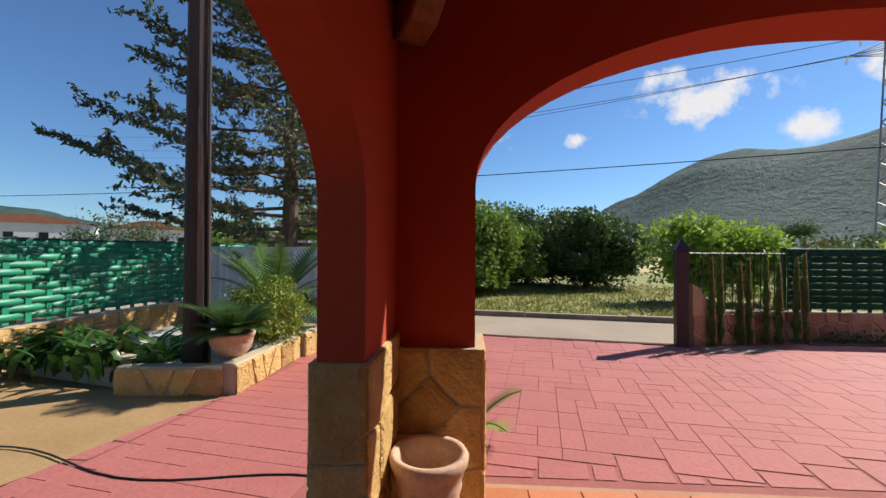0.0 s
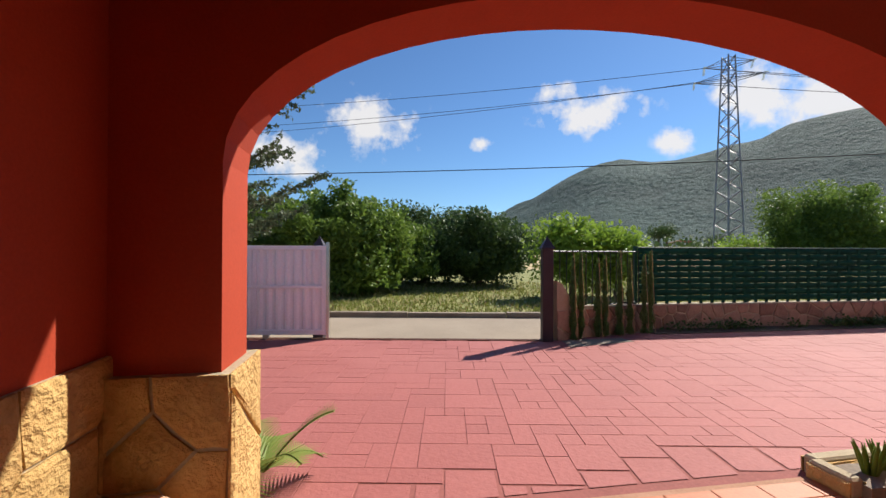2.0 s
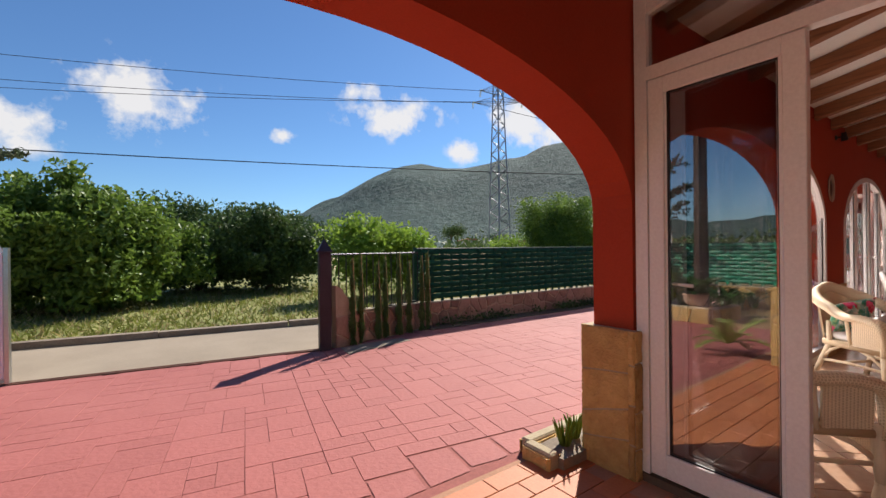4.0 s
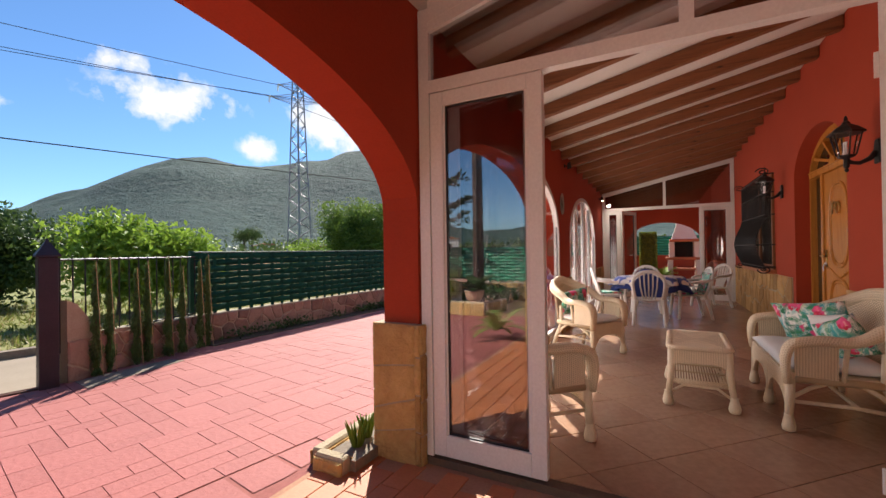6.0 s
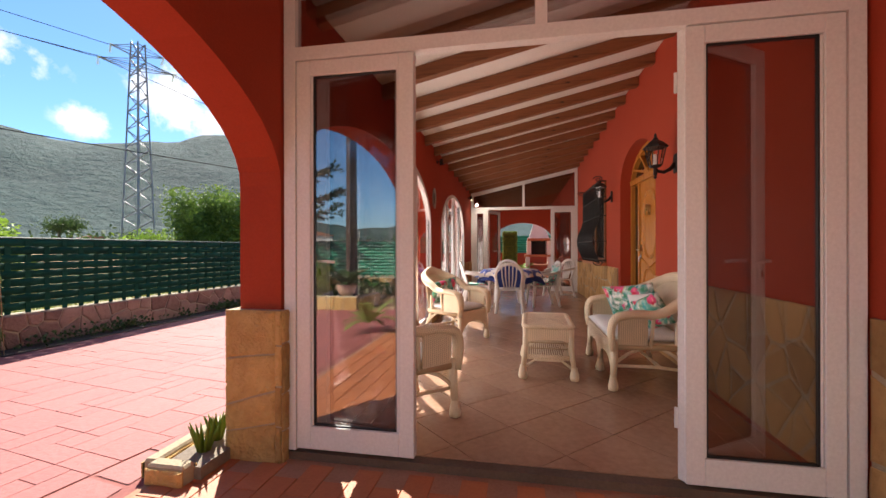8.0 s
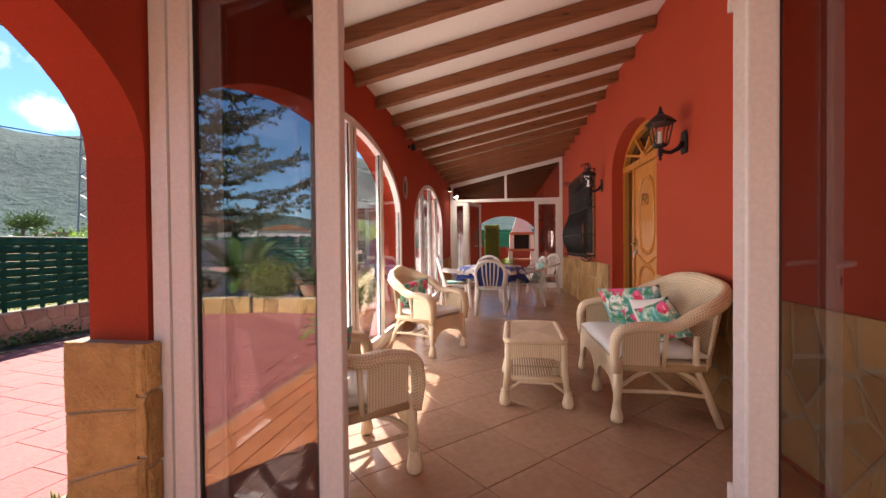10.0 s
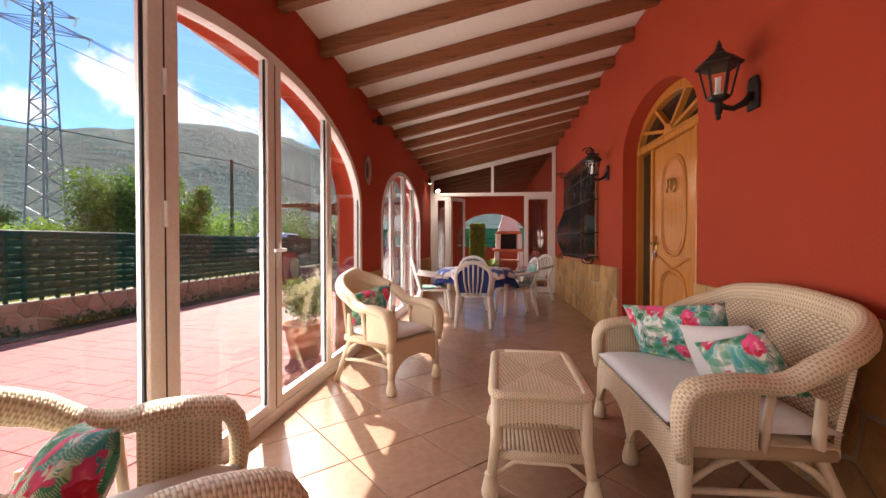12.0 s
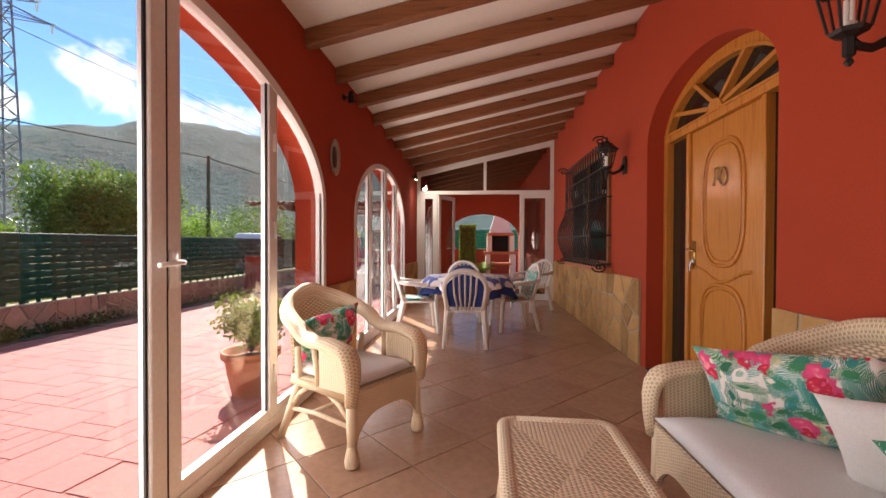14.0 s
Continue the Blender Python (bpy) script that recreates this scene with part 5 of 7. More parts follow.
# ---- dining table and plastic chairs ----
PLASTIC = grained("white_plastic", (0.70, 0.66, 0.62), (0.78, 0.75, 0.71), 0.4, 3, 60, 0.04, 0.001)
BLUE = grained("blue_cloth", (0.02, 0.035, 0.16), (0.04, 0.07, 0.28), 0.9, 5, 120, 0.2, 0.002)
TC = material("table_cloth", (0.75, 0.7, 0.66), 0.85)
_v = node(TC, "ShaderNodeTexVoronoi", Scale=7.0)
link(TC, coords(TC), _v.inputs["Vector"])
_c = ramp(TC, _v.outputs["Distance"], [(0.0, (0.55, 0.05, 0.06)), (0.18, (0.6, 0.12, 0.12)), (0.24, (0.78, 0.74, 0.70)), (0.55, (0.76, 0.72, 0.68)), (0.62, (0.10, 0.14, 0.42))])
link(TC, _c, bsdf(TC).inputs["Base Color"])


def plastic_chair(m, cover=None):
    top = thing("plastic_chair", "white moulded plastic garden armchair" + (" with a blue padded back cover" if cover == "blue" else " with a floral seat pad" if cover else ""), "chair", "white plastic chairs")
    sb = bmesh.new()
    slab(sb, [(-0.24, 0.40), (0.24, 0.40), (0.24, 0.425), (-0.24, 0.425)], 0.04, 0.47)
    bevel(sb, 0.012, 2)
    part("seat", sb, PLASTIC, top)
    # back: arched hoop with vertical slats
    def bp(u, z):
        return Vector((u, 0.04 - 0.14 * (z - 0.42) / 0.46, z))
    hoop = [bp(-0.20, 0.42), bp(-0.23, 0.6)] + [bp(-0.235 * math.cos(math.pi * i / 12), 0.68 + 0.20 * math.sin(math.pi * i / 12)) for i in range(13)] + [bp(0.23, 0.6), bp(0.20, 0.42)]
    b = bmesh.new()
    tube(b, hoop, 0.022, 8, flat=1.4)
    part("back_hoop", b, PLASTIC, top, smooth=True)
    for i in range(5):
        u = -0.12 + 0.06 * i
        b = bmesh.new()
        tube(b, [bp(u * 0.7, 0.43), bp(u * 1.0, 0.62), bp(u * 1.1, 0.68 + 0.19 * math.sqrt(max(0, 1 - (u / 0.235) ** 2)))], 0.017, 6, flat=0.5)
        part("back_slat", b, PLASTIC, top, smooth=True)
    for s in (-1, 1):
        b = bmesh.new()
        tube(b, [bp(s * 0.235, 0.68), (s * 0.275, 0.10, 0.655), (s * 0.285, 0.30, 0.64), (s * 0.27, 0.44, 0.61), (s * 0.255, 0.47, 0.52), (s * 0.25, 0.46, 0.42)], 0.021, 8, flat=1.5)
        part("armrest", b, PLASTIC, top, smooth=True)
        b = bmesh.new()
        tube(b, [(s * 0.225, 0.45, 0.42), (s * 0.26, 0.49, 0.0)], [0.034, 0.024], 6)
        part("leg", b, PLASTIC, top)
        b = bmesh.new()
        tube(b, [(s * 0.205, 0.05, 0.42), (s * 0.235, -0.05, 0.0)], [0.034, 0.024], 6)
        part("leg", b, PLASTIC, top)
    if cover:
        b = bmesh.new()
        if cover == "blue":
            pts = [(-0.20, 0.46), (0.20, 0.46)] + [(0.225 * math.cos(math.pi * i / 10), 0.64 + 0.19 * math.sin(math.pi * i / 10)) for i in range(11)]
            slab(b, pts, 0.0, 0.03)
            for v in b.verts:
                v.co.y += 0.055 - 0.14 * (v.co.z - 0.42) / 0.46
            bevel(b, 0.008, 1)
            part("back_pad", b, BLUE, top, "dark blue padded cover")
        else:
            slab(b, [(-0.19, 0.43), (0.19, 0.43), (0.20, 0.46), (-0.20, 0.46)], 0.07, 0.44)
            slab(b, [(-0.18, 0.48), (0.18, 0.48), (0.19, 0.80), (-0.19, 0.80)], 0.055, 0.08)
            for v in b.verts:
                if v.co.z > 0.47:
                    v.co.y -= 0.14 * (v.co.z - 0.42) / 0.46
            bevel(b, 0.008, 1)
            part("seat_pad", b, TROPIC, top, "floral print pad")
    top.matrix_world = m
    return top


def at_table(x, y, heading):
    """heading: degrees that the sitter looks, from +x towards +y."""
    return Matrix.Translation((x, y, 0)) @ Matrix.Rotation(radians(heading - 90), 4, "Z")


TX, TY = 9.85, 1.72
plastic_chair(at_table(8.72, 1.72, 0), "blue")
plastic_chair(at_table(10.68, 1.80, 180), "blue")
plastic_chair(at_table(9.60, 2.62, -78), "print")
plastic_chair(at_table(9.95, 0.86, 104), "print")
plastic_chair(at_table(11.75, 0.42, 125))
tb = thing("dining_table", "round white plastic garden table", "table")
b = bmesh.new()
lathe(b, [(0.50, 0.68), (0.52, 0.70), (0.52, 0.712), (0.50, 0.72)], 32)
part("tabletop", b, PLASTIC, tb)
for k in range(4):
    a = math.pi / 4 + k * math.pi / 2
    b = bmesh.new()
    tube(b, [(0.22 * math.cos(a), 0.22 * math.sin(a), 0.68), (0.40 * math.cos(a), 0.40 * math.sin(a), 0.0)], [0.035, 0.026], 8)
    part("leg", b, PLASTIC, tb)
tb.matrix_world = pose(TX, TY, 0)


def cloth(r, drop, mat, name, label, z):
    b = bmesh.new()
    prof = [(0.0, 0.0), (r * 0.5, 0.0), (r, 0.0)] + [(r + 0.012 + 0.02 * k, -drop * k / 5) for k in range(1, 6)]
    n = 64
    rings = []
    for i, (rr, zz) in enumerate(prof[1:]):
        ring = []
        for k in range(n):
            q = 2 * math.pi * k / n
            f = max(0.0, (rr - r)) * 2.2 * math.sin(9 * q + 0.6 * math.sin(3 * q))
            dz = zz * (1 + 0.25 * math.cos(4 * q))
            ring.append(b.verts.new(((rr + f * 0.35) * math.cos(q), (rr + f * 0.35) * math.sin(q), dz)))
        rings.append(ring)
    c = b.verts.new((0, 0, 0))
    for k in range(n):
        b.faces.new((c, rings[0][k], rings[0][(k + 1) % n]))
    for r0, r1 in zip(rings, rings[1:]):
        for k in range(n):
            b.faces.new((r0[k], r1[k], r1[(k + 1) % n], r0[(k + 1) % n]))
    ob = single(name, b, mat, label, "tablecloth", smooth=True)
    ob.matrix_world = pose(TX, TY, z)
    sol = ob.modifiers.new("thickness", "SOLIDIFY")
    sol.thickness = 0.003


cloth(0.53, 0.26, BLUE, "tablecloth", "dark blue under tablecloth hanging to the sides", 0.7245)
cloth(0.545, 0.14, TC, "tablecloth", "white flowered tablecloth with red pattern", 0.731)

# ---- ground outside ----
bm = bmesh.new()
box(bm, -900, 900, -900, 1200, -0.6, -0.13)
structure("ground", bm, SOIL, "dry earth and sparse grass", "ground")
TURN_D = -0.17                     # the drive, the lane and the gate lie turned against the house
DM = Matrix.Translation((3.05, 6.95, 0)) @ Matrix.Rotation(TURN_D, 4, "Z")


def flat(pts, z0, z1):
    b2 = bmesh.new()
    lo = [b2.verts.new((x, y, z0)) for x, y in pts]
    hi = [b2.verts.new((x, y, z1)) for x, y in pts]
    b2.faces.new(hi)
    b2.faces.new(list(reversed(lo)))
    for k in range(len(pts)):
        b2.faces.new((lo[k], lo[(k + 1) % len(pts)], hi[(k + 1) % len(pts)], hi[k]))
    return b2


def dm(u, v):
    p = DM @ Vector((u, v, 0))
    return (p.x, p.y)


DRIVE = [(-2.58, -1.0), (-0.48, -1.0), (-0.48, 3.35), (4.02, 3.35), (4.02, 3.13), (30.0, 3.13), (30.0, 7.3), (5.2, 7.42), dm(0.3, 0.15), dm(-5.2, 0.15), (-1.94, 4.60), (-2.58, 2.2)]
drive = structure("driveway", flat(DRIVE, -0.12, GZ - 0.0045), PAVE_JOINT, "pink red stamped concrete driveway", "driveway")
road = structure("road", flat([dm(-70, 0.16), dm(70, 0.16), dm(70, 2.15), dm(-70, 2.15)], -0.125, GZ - 0.02), ASPHALT, "pale worn tarmac lane", "road")
KERB = grained("old_concrete", (0.17, 0.13, 0.095), (0.32, 0.26, 0.20), 0.95, 2, 40, 0.6, 0.01)
b = bmesh.new()
rng = random.Random(5)
u = -40.0
while u < 40:
    L = rng.uniform(1.6, 2.6)
    z = rng.uniform(-0.012, 0.012)
    box(b, u, u + L - 0.02, 2.15, 2.30, -0.13, 0.02 + z, DM @ Matrix.Rotation(rng.uniform(-0.002, 0.002), 4, "Z"))
    u += L
structure("kerb", b, KERB, "low broken concrete kerb along the lane", "kerb")
b = bmesh.new()
box(b, -5.6, 0.1, 0.02, 0.05, GZ - 0.01, GZ + 0.012, DM)
box(b, -5.6, 0.1, 0.08, 0.11, GZ - 0.01, GZ + 0.012, DM)
single("gate_track", b, grained("rusty_steel", (0.08, 0.035, 0.02), (0.18, 0.08, 0.05), 0.7, 6, 60, 0.3, 0.002), "rusty steel sliding gate track in the drive", "track")

# ---- leaves and trees ----
def leaf_mesh(name, centres, size, rng, mats, aspect=0.5, droop=0.0, normals=None):
    """Many small folded leaves, one at each centre."""
    n = len(centres)
    c = np.asarray(centres, dtype=float)
    d = rng.normal(size=(n, 3))
    d[:, 2] -= droop
    d /= np.linalg.norm(d, axis=1)[:, None]
    e = np.cross(d, rng.normal(size=(n, 3)))
    e /= np.linalg.norm(e, axis=1)[:, None]
    f = np.cross(d, e)
    s = size * rng.uniform(0.6, 1.35, n)[:, None]
    v = np.empty((n, 4, 3))
    v[:, 0] = c - d * s * 0.5
    v[:, 1] = c + e * s * aspect * 0.5 + f * s * 0.08
    v[:, 2] = c + d * s * 0.5
    v[:, 3] = c - e * s * aspect * 0.5 + f * s * 0.08
    idx = np.arange(4 * n).reshape(n, 4)
    tri = np.concatenate([idx[:, [0, 1, 2]], idx[:, [0, 2, 3]]])
    me = bpy.data.meshes.new(name)
    me.from_pydata(v.reshape(-1, 3).tolist(), [], tri.tolist())
    for m in mats:
        me.materials.append(m)
    return me


def foliage(name, lo, hi, rough=0.5, trans=0.25):
    m = material(name, hi, rough, spec=0.22)
    g = m.node_tree.nodes.new("ShaderNodeNewGeometry")
    c = ramp(m, g.outputs["Random Per Island"], [(0.0, lo), (0.6, hi), (1.0, tuple(min(1, 1.35 * q) for q in hi))])
    big = noise_fac(m, 0.9, 3, 0.5)
    c = mix(m, 0.5, c, ramp(m, big, [(0.35, lo), (0.65, hi)]))
    link(m, c, bsdf(m).inputs["Base Color"])
    tr = m.node_tree.nodes.new("ShaderNodeBsdfTranslucent")
    link(m, c, tr.inputs["Color"])
    mx = m.node_tree.nodes.new("ShaderNodeMixShader")
    mx.inputs[0].default_value = trans
    link(m, bsdf(m).outputs[0], mx.inputs[1])
    link(m, tr.outputs[0], mx.inputs[2])
    link(m, mx.outputs[0], m.node_tree.nodes["Material Output"].inputs["Surface"])
    return m


CITRUS = foliage("citrus_leaf", (0.05, 0.10, 0.016), (0.20, 0.29, 0.05), 0.45, trans=0.35)
DARKLEAF = foliage("dark_leaf", (0.035, 0.065, 0.02), (0.10, 0.155, 0.045))
LIME = foliage("lime_leaf", (0.16, 0.26, 0.03), (0.30, 0.42, 0.06), trans=0.4)
NEEDLE = foliage("needle_leaf", (0.05, 0.075, 0.04), (0.13, 0.16, 0.08))
NEEDLE_DRY = foliage("needle_dry", (0.14, 0.10, 0.05), (0.24, 0.18, 0.09))
GRASS = foliage("grass_blade", (0.10, 0.13, 0.03), (0.28, 0.30, 0.07), trans=0.35)
DRYGRASS = foliage("dry_grass", (0.30, 0.24, 0.12), (0.50, 0.40, 0.20))
BARK = grained("bark", (0.08, 0.055, 0.035), (0.18, 0.13, 0.09), 0.95, 6, 40, 0.9, 0.02, stretch=(1, 1, 0.25))


def crown_points(rng, centre, radii, count, clumps, clump_r, shellness=0.42):
    """Leaf places in many clumps near the outline of an uneven crown."""
    pts = []
    cs = []
    for k in range(clumps):
        d = rng.normal(size=3)
        d /= np.linalg.norm(d)
        if d[2] < -0.5:
            d[2] *= 0.8
        r = shellness + (1 - shellness) * rng.random()
        r *= 0.86 + 0.28 * rng.random()
        cs.append(np.array(centre) + d * r * np.array(radii))
    per = count // clumps
    for c in cs:
        q = np.clip(rng.normal(size=(per, 3)), -1.7, 1.7) * clump_r * (0.6 + 0.7 * rng.random())
        pts.append(c + q)
    return np.concatenate(pts), cs


def tree(name, label, x, y, radii, zc, mat, seed, count=9000, size=0.10, clumps=70, clump_r=0.32, trunk_r=0.11, group="trees beyond the lane"):
    rng = np.random.default_rng(seed)
    top = thing(name, label, "tree", group)
    pts, cs = crown_points(rng, (0, 0, zc), radii, count, clumps, clump_r)
    pts = pts[pts[:, 2] > 0.12]
    cr = new("crown", leaf_mesh("crown", pts, size, rng, [mat]))
    cr.parent = top
    b2 = bmesh.new()
    h0 = max(0.3, zc - radii[2] * 0.5)
    tube(b2, [(0, 0, -0.2), (0.05, 0.02, h0 * 0.5), (0.0, 0.06, h0)], [trunk_r * 1.25, trunk_r, trunk_r * 0.85], 9)
    part("trunk", b2, BARK, top)
    rr = random.Random(seed)
    for c in rr.sample(cs, min(14, len(cs))):
        l = bmesh.new()
        mid = Vector((c[0] * 0.4, c[1] * 0.4, h0 + (c[2] - h0) * 0.45))
        tube(l, [(0, 0.05, h0 - 0.05), mid, Vector(c)], [trunk_r * 0.5, trunk_r * 0.3, trunk_r * 0.1], 6)
        part("limb", l, BARK, top)
    top.matrix_world = pose(x, y, -0.13)
    return top


tree("orange_tree", "dense round orange tree with glossy leaves", -0.35, 15.0, (2.5, 2.2, 1.55), 1.45, CITRUS, 1, 66000, 0.155, 160, 0.25)
tree("orange_tree", "tall dense orange tree behind the white gate", -4.2, 16.6, (2.9, 2.2, 1.6), 1.55, CITRUS, 2, 54000, 0.165, 150, 0.29)
tree("orange_tree", "dark green orange tree beyond the verge", 4.6, 17.0, (2.3, 2.0, 1.5), 1.45, DARKLEAF, 3, 52000, 0.14, 150, 0.25)
tree("orange_tree", "dark orange tree behind the other trees", 2.6, 18.6, (2.2, 1.8, 1.5), 1.5, DARKLEAF, 4, 22000, 0.16, 100, 0.32)
tree("garden_tree", "dark leafy tree behind the green fence", 16.9, 13.8, (2.0, 2.0, 1.75), 2.15, CITRUS, 5, 40000, 0.12, 110, 0.24, group="trees behind the fence")
tree("shrub_tree", "bright lime green leafy shrub behind the railing", 6.1, 12.4, (0.95, 0.8, 1.0), 1.25, LIME, 6, 7000, 0.14, 40, 0.22, 0.04, group="lime shrubs")
tree("shrub_tree", "bright lime green leafy shrub behind the railing", 7.6, 12.6, (0.95, 0.8, 0.95), 1.2, LIME, 7, 7000, 0.14, 40, 0.22, 0.04, group="lime shrubs")
tree("shrub_tree", "yellow green shrub behind the fence", 14.6, 15.5, (0.9, 0.9, 0.7), 1.1, LIME, 8, 3000, 0.14, 30, 0.25, 0.04, group="lime shrubs")
for k, (x, y, s) in enumerate(((24.0, 16.5, 1.0), (27.0, 14.5, 1.2), (33.0, 14.0, 1.1), (41.0, 15.0, 1.3), (-12, 22, 1.2), (-20, 24, 1.2), (24.0, 20.0, 1.2))):
    tree("shrub_tree", "olive green bushy tree in the distance", x, y, (2.2 * s, 2.0 * s, 1.3 * s), 1.5 * s, (LIME, CITRUS, NEEDLE)[k % 3], 20 + k, 5000, 0.17, 60, 0.4, 0.07, group="distant bushes")

# conifer with open branches beside the gate garden
def conifer(x, y, seed):
    rng = np.random.default_rng(seed)
    rr = random.Random(seed)
    top = thing("conifer_tree", "open grown blue green fir with bare inner branches", "tree")
    H = 9.0
    b2 = bmesh.new()
    tube(b2, [(0, 0, -0.2), (0.05, 0, 2.5), (0.0, 0.06, 5.5), (0, 0, H)], [0.17, 0.14, 0.08, 0.02], 9)
    part("trunk", b2, BARK, top)
    green, dry = [], []
    for k in range(76):
        z = 1.35 + (H - 1.6) * (k / 76) ** 1.1
        a = k * 2.4 + rr.uniform(-0.3, 0.3)
        L = (2.95 * (1 - (z / H) ** 1.8) + 0.3) * rr.uniform(0.75, 1.12)
        tip = Vector((math.cos(a) * L, math.sin(a) * L, z + 0.20 * L + rr.uniform(-0.2, 0.25)))
        mid = Vector((math.cos(a + 0.12) * L * 0.55, math.sin(a + 0.12) * L * 0.55, z - 0.02))
        base = Vector((0, 0, z))
        l = bmesh.new()
        tube(l, [base, mid, tip], [0.035 * (1 - z / H) + 0.012, 0.02, 0.006], 6)
        tw = []
        for t in range(16):
            q = 0.26 + 0.74 * t / 15
            p = base.lerp(mid, q / 0.55) if q < 0.55 else mid.lerp(tip, (q - 0.55) / 0.45)
            for sgn in (-1, 1):
                side = Vector((-math.sin(a), math.cos(a), 0)) * sgn
                out = (side * rr.uniform(0.5, 1.0) + Vector((math.cos(a), math.sin(a), 0)) * rr.uniform(0.2, 0.8) + Vector((0, 0, rr.uniform(-0.15, 0.35)))) * rr.uniform(0.34, 0.80) * (1.25 - q * 0.55)
                tube(l, [p, p + out], [0.007, 0.003], 4)
                n = 28
                s0 = 0.35 if q < 0.5 else 0.05
                for i in range(n):
                    f = s0 + (1 - s0) * i / n
                    pt = p + out * f + Vector((rr.gauss(0, 0.026), rr.gauss(0, 0.026), rr.gauss(0, 0.026)))
                    (dry if (q < 0.52 and rr.random() < 0.5) else green).append(tuple(pt))
        part("branch", l, BARK, top)
    cr = new("needles", leaf_mesh("needles", green, 0.095, rng, [NEEDLE], 0.42))
    cr.parent = top
    cr = new("dry_needles", leaf_mesh("dry_needles", dry, 0.08, rng, [NEEDLE_DRY], 0.30))
    cr.parent = top
    top.matrix_world = pose(x, y, 0)


conifer(-3.3, 8.9, 4)

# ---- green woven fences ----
# two tones of one green: first lightened as sunlit, second darkened for shade
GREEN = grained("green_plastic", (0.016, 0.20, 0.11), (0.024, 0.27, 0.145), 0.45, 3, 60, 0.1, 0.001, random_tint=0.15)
SHADED_GREEN = grained("shaded_green_plastic", (0.006, 0.045, 0.028), (0.012, 0.075, 0.045), 0.8, 0.6, 50, 0.1, 0.001, spec=0.12, random_tint=0.3)
GREY_POST = grained("green_post", (0.02, 0.07, 0.045), (0.03, 0.10, 0.06), 0.5, 5, 60, 0.1, 0.001)


def slat_mesh(L, h, phase, mat, wave=0.42, amp=0.013):
    n = int(L / 0.0525)
    b2 = bmesh.new()
    prev = None
    for i in range(n + 1):
        x = L * i / n
        y = amp * math.sin(2 * math.pi * x / wave + phase)
        col = [b2.verts.new((x, y + dy, z)) for dy, z in ((-0.002, 0), (-0.002, h), (0.002, h), (0.002, 0))]
        if prev:
            for k in range(4):
                b2.faces.new((prev[k], prev[(k + 1) % 4], col[(k + 1) % 4], col[k]))
        prev = col
    return mesh_of("slat", b2, mat, True)


def woven_fence(x0, y0, ang, panels, L, z0, rows, h, label, mat=None):
    ob = thing("woven_fence", label, "fence")
    mat = mat or GREEN
    ms = (slat_mesh(L, h - 0.003, 0.0, mat), slat_mesh(L, h - 0.003, math.pi, mat))
    m = pose(x0, y0, 0, 0, 0, ang)
    for p in range(panels):
        for r in range(rows):
            piece("slat", ms[r % 2], ob, m @ Matrix.Translation((p * L, 0, z0 + r * h)))
        for k in range(int(L / 0.21)):
            b2 = bmesh.new()
            u = p * L + 0.105 + 0.21 * k
            box(b2, u - 0.03, u + 0.03, -0.003, 0.003, z0 - 0.04, z0 + rows * h, m)
            part("upright_strip", b2, mat, ob)
        b2 = bmesh.new()
        box(b2, p * L - 0.025, p * L + 0.025, 0.045, 0.095, z0 - 0.4, z0 + rows * h + 0.03, m)
        part("post", b2, GREY_POST, ob)
    b2 = bmesh.new()
    tube(b2, [m @ Vector((0, 0.0, z0 + rows * h + 0.008)), m @ Vector((panels * L, 0.0, z0 + rows * h + 0.008))], 0.012, 6)
    part("top_rail", b2, GREY_POST, ob)
    return ob


FA = -0.8
woven_fence(4.95, 7.62, FA, 10, 2.1, 0.40, 9, 0.098, "dark green woven plastic strip fence, shade put into its colour, on a stone wall", SHADED_GREEN)
fm = pose(4.95, 7.62, 0, 0, 0, FA)
b = bmesh.new()
box(b, 0.0, 21.0, -0.09, 0.12, -0.13, 0.36, fm)
fb = structure("fence_wall", b, MORTAR, "low crazy stone wall under the green fence", "wall")
FSTONE = grained("wall_stone", (0.22, 0.12, 0.08), (0.42, 0.28, 0.19), 0.9, 6, 30, 0.8, 0.015, random_tint=0.35)
stone_face(fb, fm @ face_matrix((0, -0.09, -0.05), (1, 0, 0), (0, 0, 1)), 21.0, 0.40, 0.22, FSTONE, 77, 0.02, 0.02)
# creeping plants and soil strip at the wall's foot
b = bmesh.new()
box(b, 0, 21, -0.45, -0.09, -0.13, GZ + 0.012, fm)
structure("flower_bed", b, grained("dark_soil", (0.05, 0.035, 0.022), (0.12, 0.085, 0.055), 0.95, 4, 40, 0.8, 0.02), "narrow strip of dark soil", "soil")
rng = np.random.default_rng(9)
pp = []
for k in range(70):
    cx = rng.uniform(0.2, 20.8)
    q = rng.normal(size=(60, 3)) * np.array([0.14, 0.05, 0.045]) + np.array([cx, -0.24, 0.02])
    pp.append(q)
pp = np.concatenate(pp)
pp = np.array([tuple(fm @ Vector(p)) for p in pp if p[2] > -0.04 and p[1] < -0.13])
ob = tagged(new("creeper", leaf_mesh("creeper", pp, 0.05, rng, [DARKLEAF], 0.7)), "small creeping green plants along the wall", "plants", "", "stuff")

# gate post, railing on stone wall, slim cypress plants
PURPLE = grained("dark_paint", (0.022, 0.014, 0.020), (0.05, 0.032, 0.042), 0.5, 3, 40, 0.3, 0.004)


